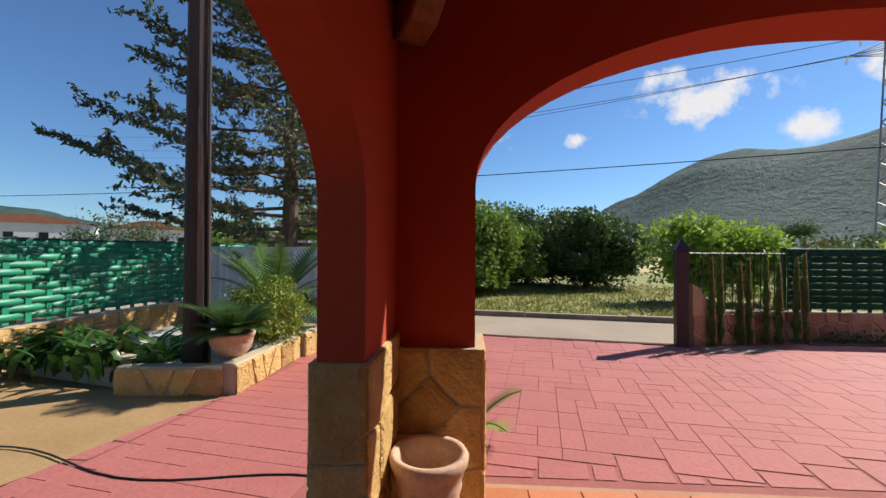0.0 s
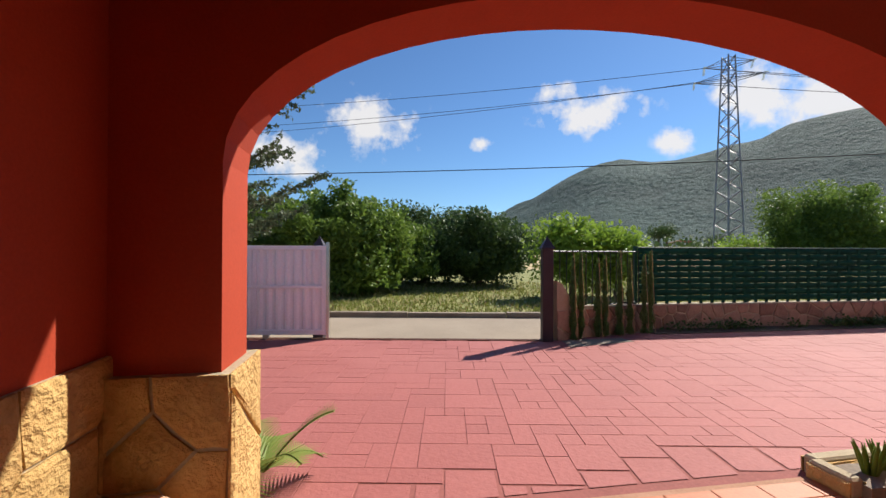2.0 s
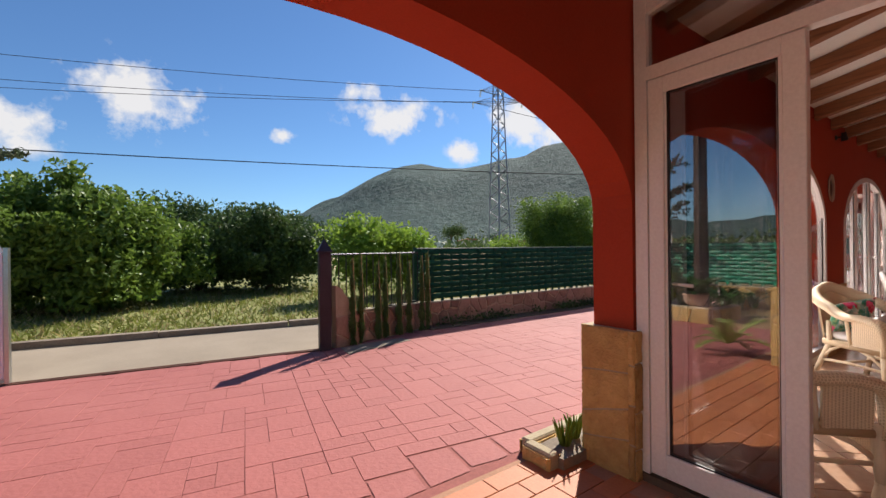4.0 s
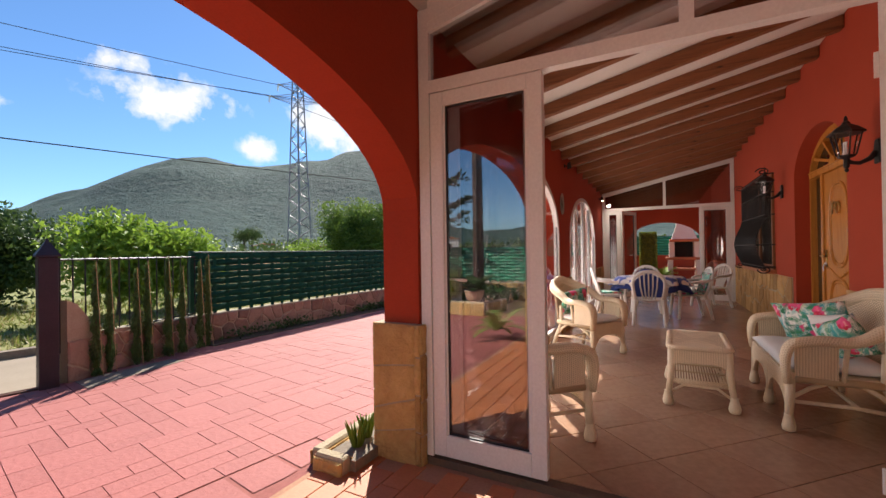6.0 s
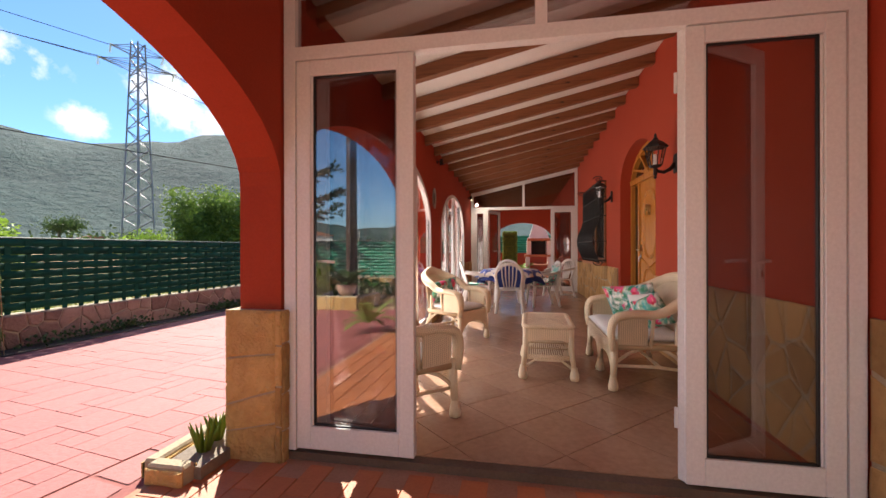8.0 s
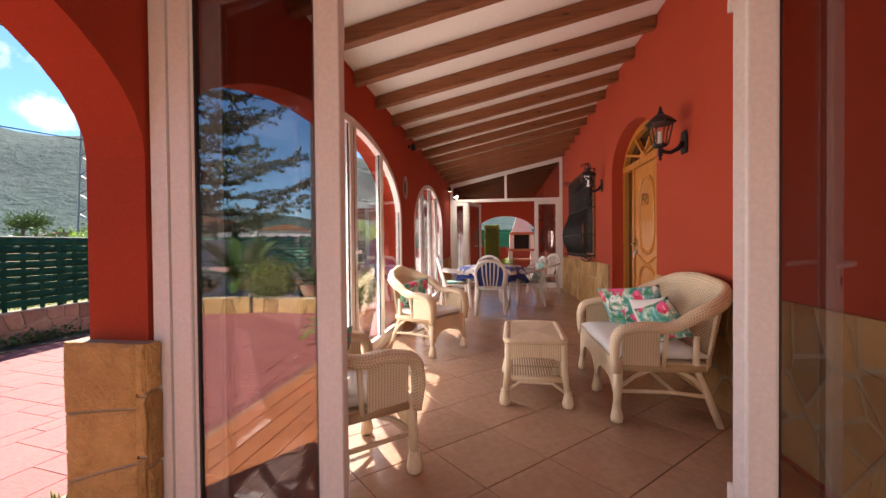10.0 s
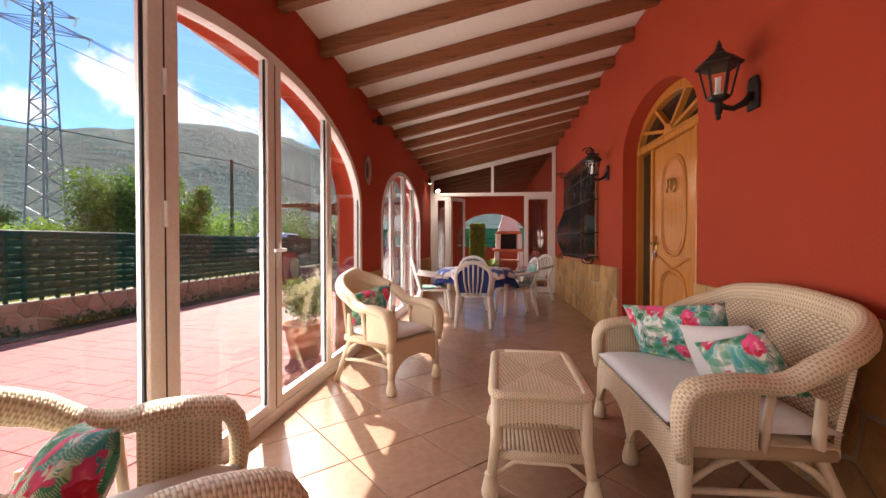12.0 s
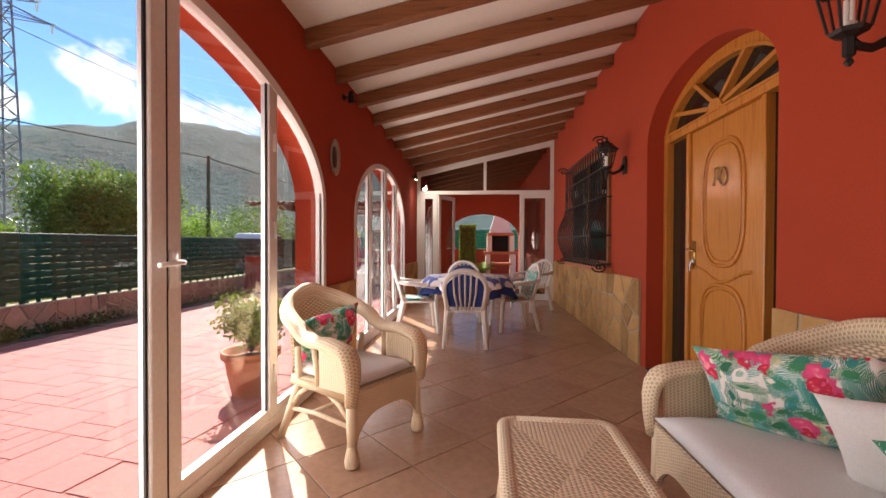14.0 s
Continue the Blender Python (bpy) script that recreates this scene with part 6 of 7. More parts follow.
def gate_post(x, y, h, w):
    top = thing("gate_post", "dark painted square gate post with a pyramid cap", "post", "gate posts")
    b2 = bmesh.new()
    box(b2, -w, w, -w, w, GZ - 0.02, h)
    bevel(b2, 0.006, 1)
    part("shaft", b2, PURPLE, top)
    b2 = bmesh.new()
    lathe(b2, [(w * 1.75, h), (w * 1.75, h + 0.018), (w * 0.35, h + 0.15), (0.004, h + 0.19)], 4)
    for v in b2.verts:
        v.co = Matrix.Rotation(radians(45), 4, "Z") @ v.co
    part("cap", b2, PURPLE, top)
    top.matrix_world = pose(x, y, 0, 0, 0, math.degrees(TURN_D))
    return top


gate_post(3.10, 6.98, 1.25, 0.075)
gate_post(-0.12, 7.72, 1.25, 0.075)
rail = thing("railing", "black iron bar railing on a low stone wall", "railing")
P0, P1 = Vector((3.22, 7.05, 0)), Vector((4.95, 7.60, 0))
for k in range(15):
    p = P0.lerp(P1, k / 14)
    b = bmesh.new()
    tube(b, [(p.x, p.y, 0.25), (p.x, p.y, 1.24)], 0.008, 6)
    part("bar", b, IRON, rail)
for z in (0.40, 1.22):
    b = bmesh.new()
    tube(b, [(P0.x, P0.y, z), (P1.x, P1.y, z)], 0.012, 6)
    part("rail", b, IRON, rail)
d = (P1 - P0).normalized()
b = bmesh.new()
ln = (P1 - P0).length
rm = face_matrix((P0.x, P0.y, 0), (d.x, d.y, 0), (-d.y, d.x, 0))
slab(b, [(0.0, -0.13), (ln, -0.13), (ln, 0.36), (0.35, 0.42), (0.10, 0.75), (0.0, 0.80)], -0.09, 0.09)
for v in b.verts:
    v.co = rm @ v.co
rw = structure("railing_wall", b, MORTAR, "low stone wall that sweeps up to the gate post", "wall")
stone_face(rw, face_matrix((P0.x + d.y * 0.09, P0.y - d.x * 0.09, -0.05), (d.x, d.y, 0), (0, 0, 1)), ln, 0.42, 0.2, FSTONE, 91, 0.02, 0.02)


def cypress(x, y, h, seed):
    rng = np.random.default_rng(seed)
    top = thing("slim_cypress", "slim young cypress tied to a cane beside the fence", "plant", "slim cypresses by the fence")
    n = 1500
    z = rng.uniform(0.02, h, n)
    r = 0.065 * (1 - (z / h) ** 2.5 * 0.85) * (0.65 + 0.35 * np.sin(z * 21 + seed))
    a = rng.uniform(0, 2 * math.pi, n)
    q = rng.random(n) ** 0.6
    pts = np.stack([r * q * np.cos(a), r * q * np.sin(a), z], 1)
    cr = new("foliage", leaf_mesh("foliage", pts, 0.085, rng, [CYP], 0.16, -2.2))
    cr.parent = top
    b2 = bmesh.new()
    tube(b2, [(0.03, -0.08, -0.03), (-0.02, -0.06, h * 1.05)], 0.0035, 6)
    part("cane", b2, CANEWOOD, top, "pale bamboo cane")
    b2 = bmesh.new()
    tube(b2, [(0, 0, -0.1), (0, 0, h * 0.8)], [0.014, 0.004], 6)
    part("stem", b2, BARK, top)
    top.matrix_world = pose(x, y, GZ)


CYP = foliage("cypress_leaf", (0.055, 0.105, 0.03), (0.15, 0.24, 0.07))
CANEWOOD = grained("cane_wood", (0.35, 0.22, 0.10), (0.5, 0.34, 0.17), 0.6, 5, 50)
for k, (x, y) in enumerate(((3.50, 6.98), (3.66, 7.06), (3.95, 7.10), (4.10, 7.16), (4.36, 7.20), (4.56, 7.24), (4.82, 7.27), (4.95, 7.30))):
    cypress(x, y, 1.18 + 0.08 * math.sin(k * 2.1), 40 + k)
structure("manhole_patch", flat([(3.25, 6.55), (4.3, 6.75), (4.25, 6.98), (3.3, 6.95)], GZ - 0.03, GZ + 0.006), KERB, "sandy concrete patch by the post", "patch")

# ---- white sliding gate ----
GATEWHITE = grained("white_metal", (0.80, 0.77, 0.79), (0.87, 0.85, 0.86), 0.45, 2, 40, 0.06, 0.002)
gate = thing("sliding_gate", "white corrugated metal sliding gate standing open", "gate")
GM = Matrix.Translation((0.0, 7.53, 0.02)) @ Matrix.Rotation(TURN_D * 0.75, 4, "Z")
GL, GH = 4.4, 1.27
for u0, u1, z0, z1 in ((-GL, 0, GH - 0.06, GH), (-GL, 0, 0.0, 0.07), (-0.06, 0, 0.07, GH - 0.06), (-GL, -GL + 0.06, 0.07, GH - 0.06), (-GL + 0.06, -0.06, 0.66, 0.70), (-1.03, -0.98, 0.07, GH - 0.06), (-2.0, -1.95, 0.07, GH - 0.06), (-2.97, -2.92, 0.07, GH - 0.06)):
    b = bmesh.new()
    box(b, u0, u1, -0.03, 0.02, z0, z1, GM)
    bevel(b, 0.004, 1)
    part("frame_bar", b, GATEWHITE, gate)
b = bmesh.new()
n = 132
prev = None
for i in range(n + 1):
    u = -GL + 0.06 + (GL - 0.12) * i / n
    y = 0.012 * (1 if (i // 2) % 2 else -1)
    col = [b.verts.new(GM @ Vector((u, y - 0.004, 0.07))), b.verts.new(GM @ Vector((u, y - 0.004, GH - 0.06)))]
    if prev:
        b.faces.new((prev[0], col[0], col[1], prev[1]))
    prev = col
part("corrugated_sheet", b, GATEWHITE, gate)
b = bmesh.new()
tube(b, [GM @ Vector((-0.85, -0.02, -0.02)), GM @ Vector((-0.85, 0.02, -0.02))], 0.045, 14)
part("wheel", b, STEEL, gate, "steel gate wheel")
b = bmesh.new()
box(b, 0.004, 0.04, -0.03, 0.03, -0.05, GH + 0.05, GM)
part("edge_post", b, STEEL, gate, "galvanised edge post")

# ---- garden beside the drive ----
WHITEGRAVEL = grained("white_gravel", (0.45, 0.44, 0.42), (0.75, 0.74, 0.72), 0.9, 60, 150, 1.0, 0.02)
# the yard's leaf shadow is put into this ochre as a darker tone
SHADED_OCHRE = grained("ochre_paving", (0.25, 0.15, 0.06), (0.38, 0.245, 0.115), 0.85, 1.5, 30, 0.5, 0.006, random_tint=0.15)
structure("ochre_paving", flat([(-2.6, 2.2), (-1.96, 4.60), (-2.6, 4.6), (-9, 5.6), (-9, -3), (-2.6, -3)], -0.125, GZ - 0.008), SHADED_OCHRE, "ochre paved side yard, leaf shadow put into its colour", "paving")
structure("gravel_bed", flat([(-2.0, 4.65), (-2.0, 7.3), (-5.4, 8.2), (-5.0, 5.4)], -0.125, 0.06), WHITEGRAVEL, "white gravel garden bed", "gravel")


def low_wall(name, p0, p1, w, h, seed, label):
    a, c = Vector((*p0, 0)), Vector((*p1, 0))
    d = (c - a).normalized()
    L = (c - a).length
    m = face_matrix((a.x, a.y, 0), (d.x, d.y, 0), (-d.y, d.x, 0))
    b2 = bmesh.new()
    box(b2, 0, L, -w / 2, w / 2, -0.1, h, m)
    bevel(b2, 0.012, 1)
    ob = structure(name, b2, MORTAR, label, "wall")
    stone_face(ob, m @ face_matrix((0, -w / 2, -0.05), (1, 0, 0), (0, 0, 1)), L, h + 0.03, 0.22, STONE, seed, 0.018, 0.02)
    stone_face(ob, m @ face_matrix((L, w / 2, -0.05), (-1, 0, 0), (0, 0, 1)), L, h + 0.03, 0.22, STONE, seed + 1, 0.018, 0.02)
    return ob


low_wall("planter_wall_1", (-2.9, 4.62), (-1.98, 4.70), 0.14, 0.20, 101, "low golden stone planter wall")
low_wall("planter_wall_2", (-1.93, 4.66), (-1.90, 5.95), 0.14, 0.22, 111, "low golden stone planter wall")
low_wall("planter_wall_4", (-1.84, 6.0), (-1.48, 7.35), 0.14, 0.24, 115, "low golden stone planter wall")
low_wall("planter_wall_3", (-4.6, 5.6), (-3.0, 5.0), 0.14, 0.16, 121, "low stone garden edging")
# green fence of the neighbour, sunlight put into its colour
woven_fence(-4.9, 3.2, 84.0, 3, 2.1, 0.46, 11, 0.08, "bright green woven plastic fence, colour lightened as sunlit, on a stone wall")
gm = pose(-4.9, 3.2, 0, 0, 0, 84.0)
b = bmesh.new()
box(b, -6.0, 7.0, -0.09, 0.12, -0.13, 0.40, gm)
lw = structure("boundary_wall", b, MORTAR, "low golden stone boundary wall", "wall")
stone_face(lw, gm @ face_matrix((0, -0.09, -0.05), (1, 0, 0), (0, 0, 1)), 7.0, 0.44, 0.24, STONE, 131, 0.02, 0.02)
woven_fence(-4.3, -3.1, 84.0, 3, 2.1, 0.46, 11, 0.08, "bright green woven plastic fence, colour lightened as sunlit, on a stone wall")
b = bmesh.new()
for k in range(26):
    box(b, -3.9 + k * 0.075, -3.9 + k * 0.075 + 0.05, 9.6 + 0.012 * (k % 2), 9.63 + 0.012 * (k % 2), 0.0, 1.45)
single("corrugated_screen", b, GATEWHITE, "pale corrugated metal screen behind the garden", "screen")

pole = thing("wooden_pole", "dark creosoted round wooden pole in the planter", "pole")
b = bmesh.new()
tube(b, [(-2.47, 5.02, -0.1), (-2.47, 5.02, 2.5), (-2.45, 5.02, 7.5)], [0.125, 0.11, 0.095], 14)
part("shaft", b, grained("creosote", (0.025, 0.014, 0.010), (0.075, 0.042, 0.03), 0.7, 4, 30, 0.6, 0.01, stretch=(1, 1, 0.2)), pole)
b = bmesh.new()
tube(b, [(-2.345, 4.99, 0.1), (-2.35, 4.99, 7.4)], 0.012, 6)
part("cable", b, IRON, pole, "black cable down the pole")

POT = grained("old_terracotta", (0.42, 0.25, 0.16), (0.62, 0.44, 0.32), 0.9, 8, 50, 0.5, 0.006)


def frond_plant(name, label, x, y, z, count, L, seed, mat, width=0.05, curve=0.8, up=0.6, leaflets=18):
    """A rosette of feathered fronds, as of a cycad or small palm."""
    rr = random.Random(seed)
    rng = np.random.default_rng(seed)
    top = thing(name, label, "plant")
    for k in range(count):
        a = 2 * math.pi * k / count + rr.uniform(-0.25, 0.25)
        lift = rr.uniform(up * 0.3, up * 1.3)
        pts = []
        ll = L * rr.uniform(0.8, 1.1)
        for i in range(leaflets + 1):
            t = i / leaflets
            rad = ll * (t - 0.10 * t * t)
            pts.append(Vector((math.cos(a) * rad, math.sin(a) * rad, ll * (lift * t - curve * 0.6 * t * t))))
        b2 = bmesh.new()
        tube(b2, pts[::3], 0.006, 4)
        ribs = [b2.verts.new(q) for q in pts]
        for i in range(2, leaflets + 1):
            p = pts[i]
            d = (pts[i] - pts[i - 1]).normalized()
            sd = d.cross(Vector((0, 0, 1))).normalized()
            wl = width * 4.2 * math.sin(math.pi * min(0.97, 0.12 + 0.88 * i / leaflets)) ** 0.6
            for s in (-1, 1):
                tip = p + (sd * s + d * 0.55 + Vector((0, 0, 0.10))).normalized() * wl
                b2.faces.new((ribs[i - 1], ribs[i], b2.verts.new(tip)))
        part("frond", b2, mat, top)
    top.matrix_world = pose(x, y, z)
    return top


CYCAD = foliage("cycad_leaf", (0.03, 0.07, 0.02), (0.09, 0.16, 0.04), 0.35)


def bowl_pot(x, y, z, r, h, label, kind="bowl"):
    top = thing("terracotta_pot", label, "pot")
    b2 = bmesh.new()
    if kind == "bowl":
        prof = [(r * 0.45, 0), (r * 0.75, h * 0.25), (r * 0.95, h * 0.6), (r * 0.97, h * 0.85), (r * 1.05, h * 0.9), (r * 1.05, h), (r * 0.92, h), (r * 0.88, h * 0.8)]
    elif kind == "urn":
        prof = [(r * 0.62, 0), (r * 0.66, h * 0.05), (r * 0.80, h * 0.3), (r * 0.86, h * 0.55), (r * 0.82, h * 0.72), (r * 0.90, h * 0.78), (r * 0.88, h * 0.81), (r * 0.98, h * 0.9), (r * 1.06, h * 0.93), (r * 1.08, h * 0.975), (r * 1.02, h), (r * 0.86, h * 0.99), (r * 0.82, h * 0.93), (r * 0.78, h * 0.8)]
    else:
        prof = [(r * 0.66, 0), (r * 0.94, h * 0.82), (r * 0.95, h * 0.84), (r * 1.04, h * 0.85), (r * 1.06, h), (r * 0.95, h), (r * 0.90, h * 0.86)]
    lathe(b2, prof, 32)
    part("body", b2, TERRA if kind == "flower" else POT, top, smooth=True)
    b2 = bmesh.new()
    lathe(b2, [(prof[-1][0] * 0.98, prof[-1][1] - 0.02), (prof[-1][0] * 0.5, prof[-1][1]), (0.01, prof[-1][1] + 0.01)], 20)
    part("soil", b2, grained("pot_soil", (0.04, 0.03, 0.02), (0.13, 0.10, 0.07), 0.95, 20, 80, 0.9, 0.02), top, "dark dry soil")
    top.matrix_world = pose(x, y, z)
    return top


bowl_pot(0.05, 2.63, PZ, 0.134, 0.545, "weathered terracotta urn with dry soil in the corner", "urn")
bowl_pot(-2.08, 4.96, 0.20, 0.20, 0.24, "wide weathered terracotta bowl on the planter")
frond_plant("cycad", "small dark cycad growing in the terracotta bowl", -2.08, 4.96, 0.42, 28, 0.46, 3, CYCAD, 0.045, 0.8, 0.95)
frond_plant("cycad", "large cycad with stiff feathered fronds in the bed", -2.45, 6.6, 0.45, 30, 0.95, 5, CYCAD, 0.06, 0.9, 1.25, 24)
PALMLEAF = foliage("palm_leaf", (0.10, 0.16, 0.03), (0.24, 0.30, 0.07))
frond_plant("palm_seedling", "small palm with drooping feathered fronds by the pillar", 0.16, 3.64, 0.10, 9, 0.46, 8, PALMLEAF, 0.042, 1.0, 1.1, 24)
bowl_pot(-2.25, 7.25, 0.25, 0.22, 0.22, "terracotta bowl with a cycad near the gate")
frond_plant("cycad", "small cycad in a bowl near the gate", -2.25, 7.25, 0.45, 16, 0.35, 9, CYCAD)


def bush(name, label, x, y, z, radii, mat, seed, count, size, clumps=30, clump_r=0.10):
    rng = np.random.default_rng(seed)
    top = thing(name, label, "shrub")
    pts, cs = crown_points(rng, (0, 0, radii[2]), radii, count, clumps, clump_r)
    pts = pts[pts[:, 2] > 0.0]
    cr = new("leaves", leaf_mesh("leaves", pts, size, rng, [mat], 0.6))
    cr.parent = top
    for k in range(9):
        a = k * 2.4
        b2 = bmesh.new()
        tube(b2, [(0, 0, -0.05), (math.cos(a) * radii[0] * 0.35, math.sin(a) * radii[1] * 0.35, radii[2] * 0.7), (math.cos(a) * radii[0] * 0.7, math.sin(a) * radii[1] * 0.7, radii[2] * 1.4)], [0.012, 0.008, 0.003], 5)
        part("stem", b2, BARK, top)
    top.matrix_world = pose(x, y, z)


BOX = foliage("box_leaf", (0.10, 0.15, 0.02), (0.26, 0.32, 0.05))
bush("round_shrub", "rounded yellow green shrub in the gravel bed", -2.10, 5.75, 0.1, (0.42, 0.42, 0.37), BOX, 61, 11000, 0.036, 110, 0.075)
bush("potted_shrub", "bushy light green shrub growing in a terracotta pot", 7.32, 3.42, 0.34, (0.23, 0.23, 0.20), BOX, 62, 2600, 0.04, 34, 0.06)
bowl_pot(7.32, 3.42, GZ, 0.215, 0.36, "round terracotta flower pot on the drive", "flower")
# aspidistra-like clump of broad leaves
rr = random.Random(6)
broad = thing("broad_leaf_plants", "clump of broad dark green strap leaves in the bed", "plant")
BROAD = foliage("broad_leaf", (0.02, 0.06, 0.015), (0.06, 0.14, 0.03), 0.3)
for k in range(130):
    x, y = rr.uniform(-4.6, -2.75), rr.uniform(4.75, 5.6)
    a, L, w = rr.uniform(0, 6.28), rr.uniform(0.32, 0.62), rr.uniform(0.035, 0.065)
    b = bmesh.new()
    prev = None
    for i in range(7):
        t = i / 6
        p = Vector((x + math.cos(a) * L * 0.6 * t * t, y + math.sin(a) * L * 0.6 * t * t, 0.0 + L * (1.1 * t - 0.45 * t * t)))
        sd = Vector((-math.sin(a), math.cos(a), 0)) * w * math.sin(math.pi * min(0.98, 0.12 + 0.88 * t))
        row = [b.verts.new(p - sd), b.verts.new(p + Vector((0, 0, -0.012))), b.verts.new(p + sd)]
        if prev:
            b.faces.new((prev[0], prev[1], row[1], row[0]))
            b.faces.new((prev[1], prev[2], row[2], row[1]))
        prev = row
    part("leaf", b, BROAD, broad, smooth=True)
hose = thing("garden_hose", "thin dark garden hose lying across the drive", "hose")
b = bmesh.new()
tube(b, [(-3.2 + 0.16 * i, 3.55 + 0.10 * math.sin(i * 0.5) - 0.015 * i, GZ + 0.007) for i in range(17)], 0.006, 6)
part("tube", b, IRON, hose, smooth=True)

# stone edged bed by the porch pillar with aloe shoots
low_wall("bed_edge_1", (3.17, 3.20), (3.17, 3.42), 0.08, 0.05, 141, "terracotta edged stone planting bed")
low_wall("bed_edge_2", (3.17, 3.44), (4.0, 3.46), 0.08, 0.05, 145, "terracotta edged stone planting bed")
structure("bed_soil", flat([(3.2, 3.16), (3.95, 3.16), (3.95, 3.42), (3.2, 3.42)], -0.1, 0.02), KERB, "dry soil in the bed", "soil")
for k, (x, y) in enumerate(((3.36, 3.28), (3.50, 3.31), (3.66, 3.27))):
    top = thing("succulent", "upright green succulent shoots in the bed", "plant", "succulents in the bed")
    for i in range(11):
        a, l = i * 2.4 + k, 0.12 + 0.11 * ((i * 7) % 5) / 5
        b = bmesh.new()
        tube(b, [(0.02 * math.cos(a), 0.02 * math.sin(a), 0), (0.05 * math.cos(a), 0.05 * math.sin(a), l * 0.6), (0.075 * math.cos(a), 0.075 * math.sin(a), l)], [0.012, 0.010, 0.002], 6)
        part("shoot", b, BOX, top, smooth=True)
    top.matrix_world = pose(x, y, 0.015)

# ---- verge grass beyond the lane ----
rng = np.random.default_rng(12)
n = 26000
uu, vv = rng.uniform(-16, 14, n), 2.35 + rng.random(n) ** 1.6 * 9.0
hh = 0.05 + 0.16 * rng.random(n) * (0.5 + 0.5 * np.sin(uu * 1.3) * np.cos(vv * 1.7))
gp = np.stack([3.05 + uu * math.cos(TURN_D) - vv * math.sin(TURN_D), 6.95 + uu * math.sin(TURN_D) + vv * math.cos(TURN_D), -0.13 + np.abs(hh) * 0.5], 1)
tagged(new("verge_grass", leaf_mesh("verge_grass", gp[: n * 2 // 3], 0.20, rng, [GRASS], 0.16, -1.6)), "green and yellow verge grass beyond the lane", "grass", "", "stuff")
tagged(new("dry_weeds", leaf_mesh("dry_weeds", gp[n * 2 // 3:], 0.20, rng, [DRYGRASS], 0.10, -1.6)), "dry straw coloured weeds beyond the lane", "weeds", "", "stuff")
structure("verge", flat([dm(-60, 2.3), dm(60, 2.3), dm(60, 24), dm(-60, 24)], -0.135, -0.098), grained("verge_soil", (0.14, 0.16, 0.035), (0.30, 0.28, 0.10), 0.95, 0.7, 12, 0.6, 0.03), "green weedy verge", "ground")
structure("field", flat([(9, 17.5), (220, 14), (320, 260), (-60, 260)], -0.128, -0.10), grained("straw_field", (0.36, 0.27, 0.12), (0.52, 0.40, 0.20), 0.95, 0.3, 5, 0.6, 0.05), "pale golden stubble field", "field")

# ---- hills ----
# distant haze is put into the scrub's greens as a shift to blue
HILL = material("hazy_hill_scrub", (0.1, 0.13, 0.08), 0.95)
_vec = coords(HILL)
_n1 = noise_fac(HILL, 0.018, 6, 0.6, _vec)
_n2 = noise_fac(HILL, 0.11, 5, 0.7, _vec)
_n3 = node(HILL, "ShaderNodeTexVoronoi", Scale=0.16)
link(HILL, _vec, _n3.inputs["Vector"])
_c1 = ramp(HILL, _n1, [(0.35, (0.012, 0.044, 0.036)), (0.55, (0.021, 0.066, 0.050)), (0.72, (0.046, 0.092, 0.066))])
_c2 = ramp(HILL, _n2, [(0.35, (0.008, 0.028, 0.028)), (0.6, (0.034, 0.072, 0.060))])
_c3 = mix(HILL, 0.5, _c1, _c2)
_c3 = mix(HILL, 0.45, _c3, ramp(HILL, _n3.outputs["Distance"], [(0.1, (0.45, 0.55, 0.5)), (0.5, (1, 1, 1))]), "MULTIPLY")
link(HILL, _c3, bsdf(HILL).inputs["Base Color"])
bump(HILL, _n2, 0.8, 6.0)


def skyline(az):
    """Height of the hills above the horizon in degrees, by bearing from +y."""
    g = lambda c, s, a: a * math.exp(-((az - c) / s) ** 2)
    e = 1.2 + (g(55, 26, 12.2) if az < 55 else g(55, 33, 12.2)) + g(28.5, 9.5, 5.2) + g(16, 8, 1.2) + g(-52, 12, 2.6) + g(-30, 9, 1.0) + g(110, 20, 2.0) + g(-100, 30, 4.0) + g(180, 60, 4.0)
    return e


b = bmesh.new()
NA, NR = 300, 34
grid = []
for i in range(NA + 1):
    az = -180 + 360 * i / NA
    a = radians(az)
    col = []
    for j in range(NR + 1):
        t = j / NR
        r = 260 + 520 * t
        base = math.tan(radians(skyline(az) + 0.25 * noise.noise(Vector((az * 0.25, 3, 0))))) * 660
        s = min(1.0, t / 0.77)
        hgt = base * (s * s * (3 - 2 * s)) * (1 if t < 0.77 else 1 - 0.5 * (t - 0.77))
        hgt += (9 * noise.fractal(Vector((math.sin(a) * r * 0.012, math.cos(a) * r * 0.012, 0)), 1.0, 2.0, 4)) * s * (1 - 0.75 * (s > 0.97))
        col.append(b.verts.new((math.sin(a) * r, math.cos(a) * r, hgt - 1.0)))
    grid.append(col)
for i in range(NA):
    for j in range(NR):
        b.faces.new((grid[i][j], grid[i + 1][j], grid[i + 1][j + 1], grid[i][j + 1]))
bmesh.ops.remove_doubles(b, verts=b.verts, dist=0.01)
structure("hills", b, HILL, "scrub covered green mountain ridge", "mountain", True)

# distant houses, palms and hedges at the foot of the hill
HOUSEWHITE = grained("house_white", (0.66, 0.64, 0.60), (0.8, 0.78, 0.74), 0.8, 1, 20)
ROOFRED = grained("roof_tile", (0.3, 0.12, 0.07), (0.45, 0.2, 0.12), 0.9, 1, 20)


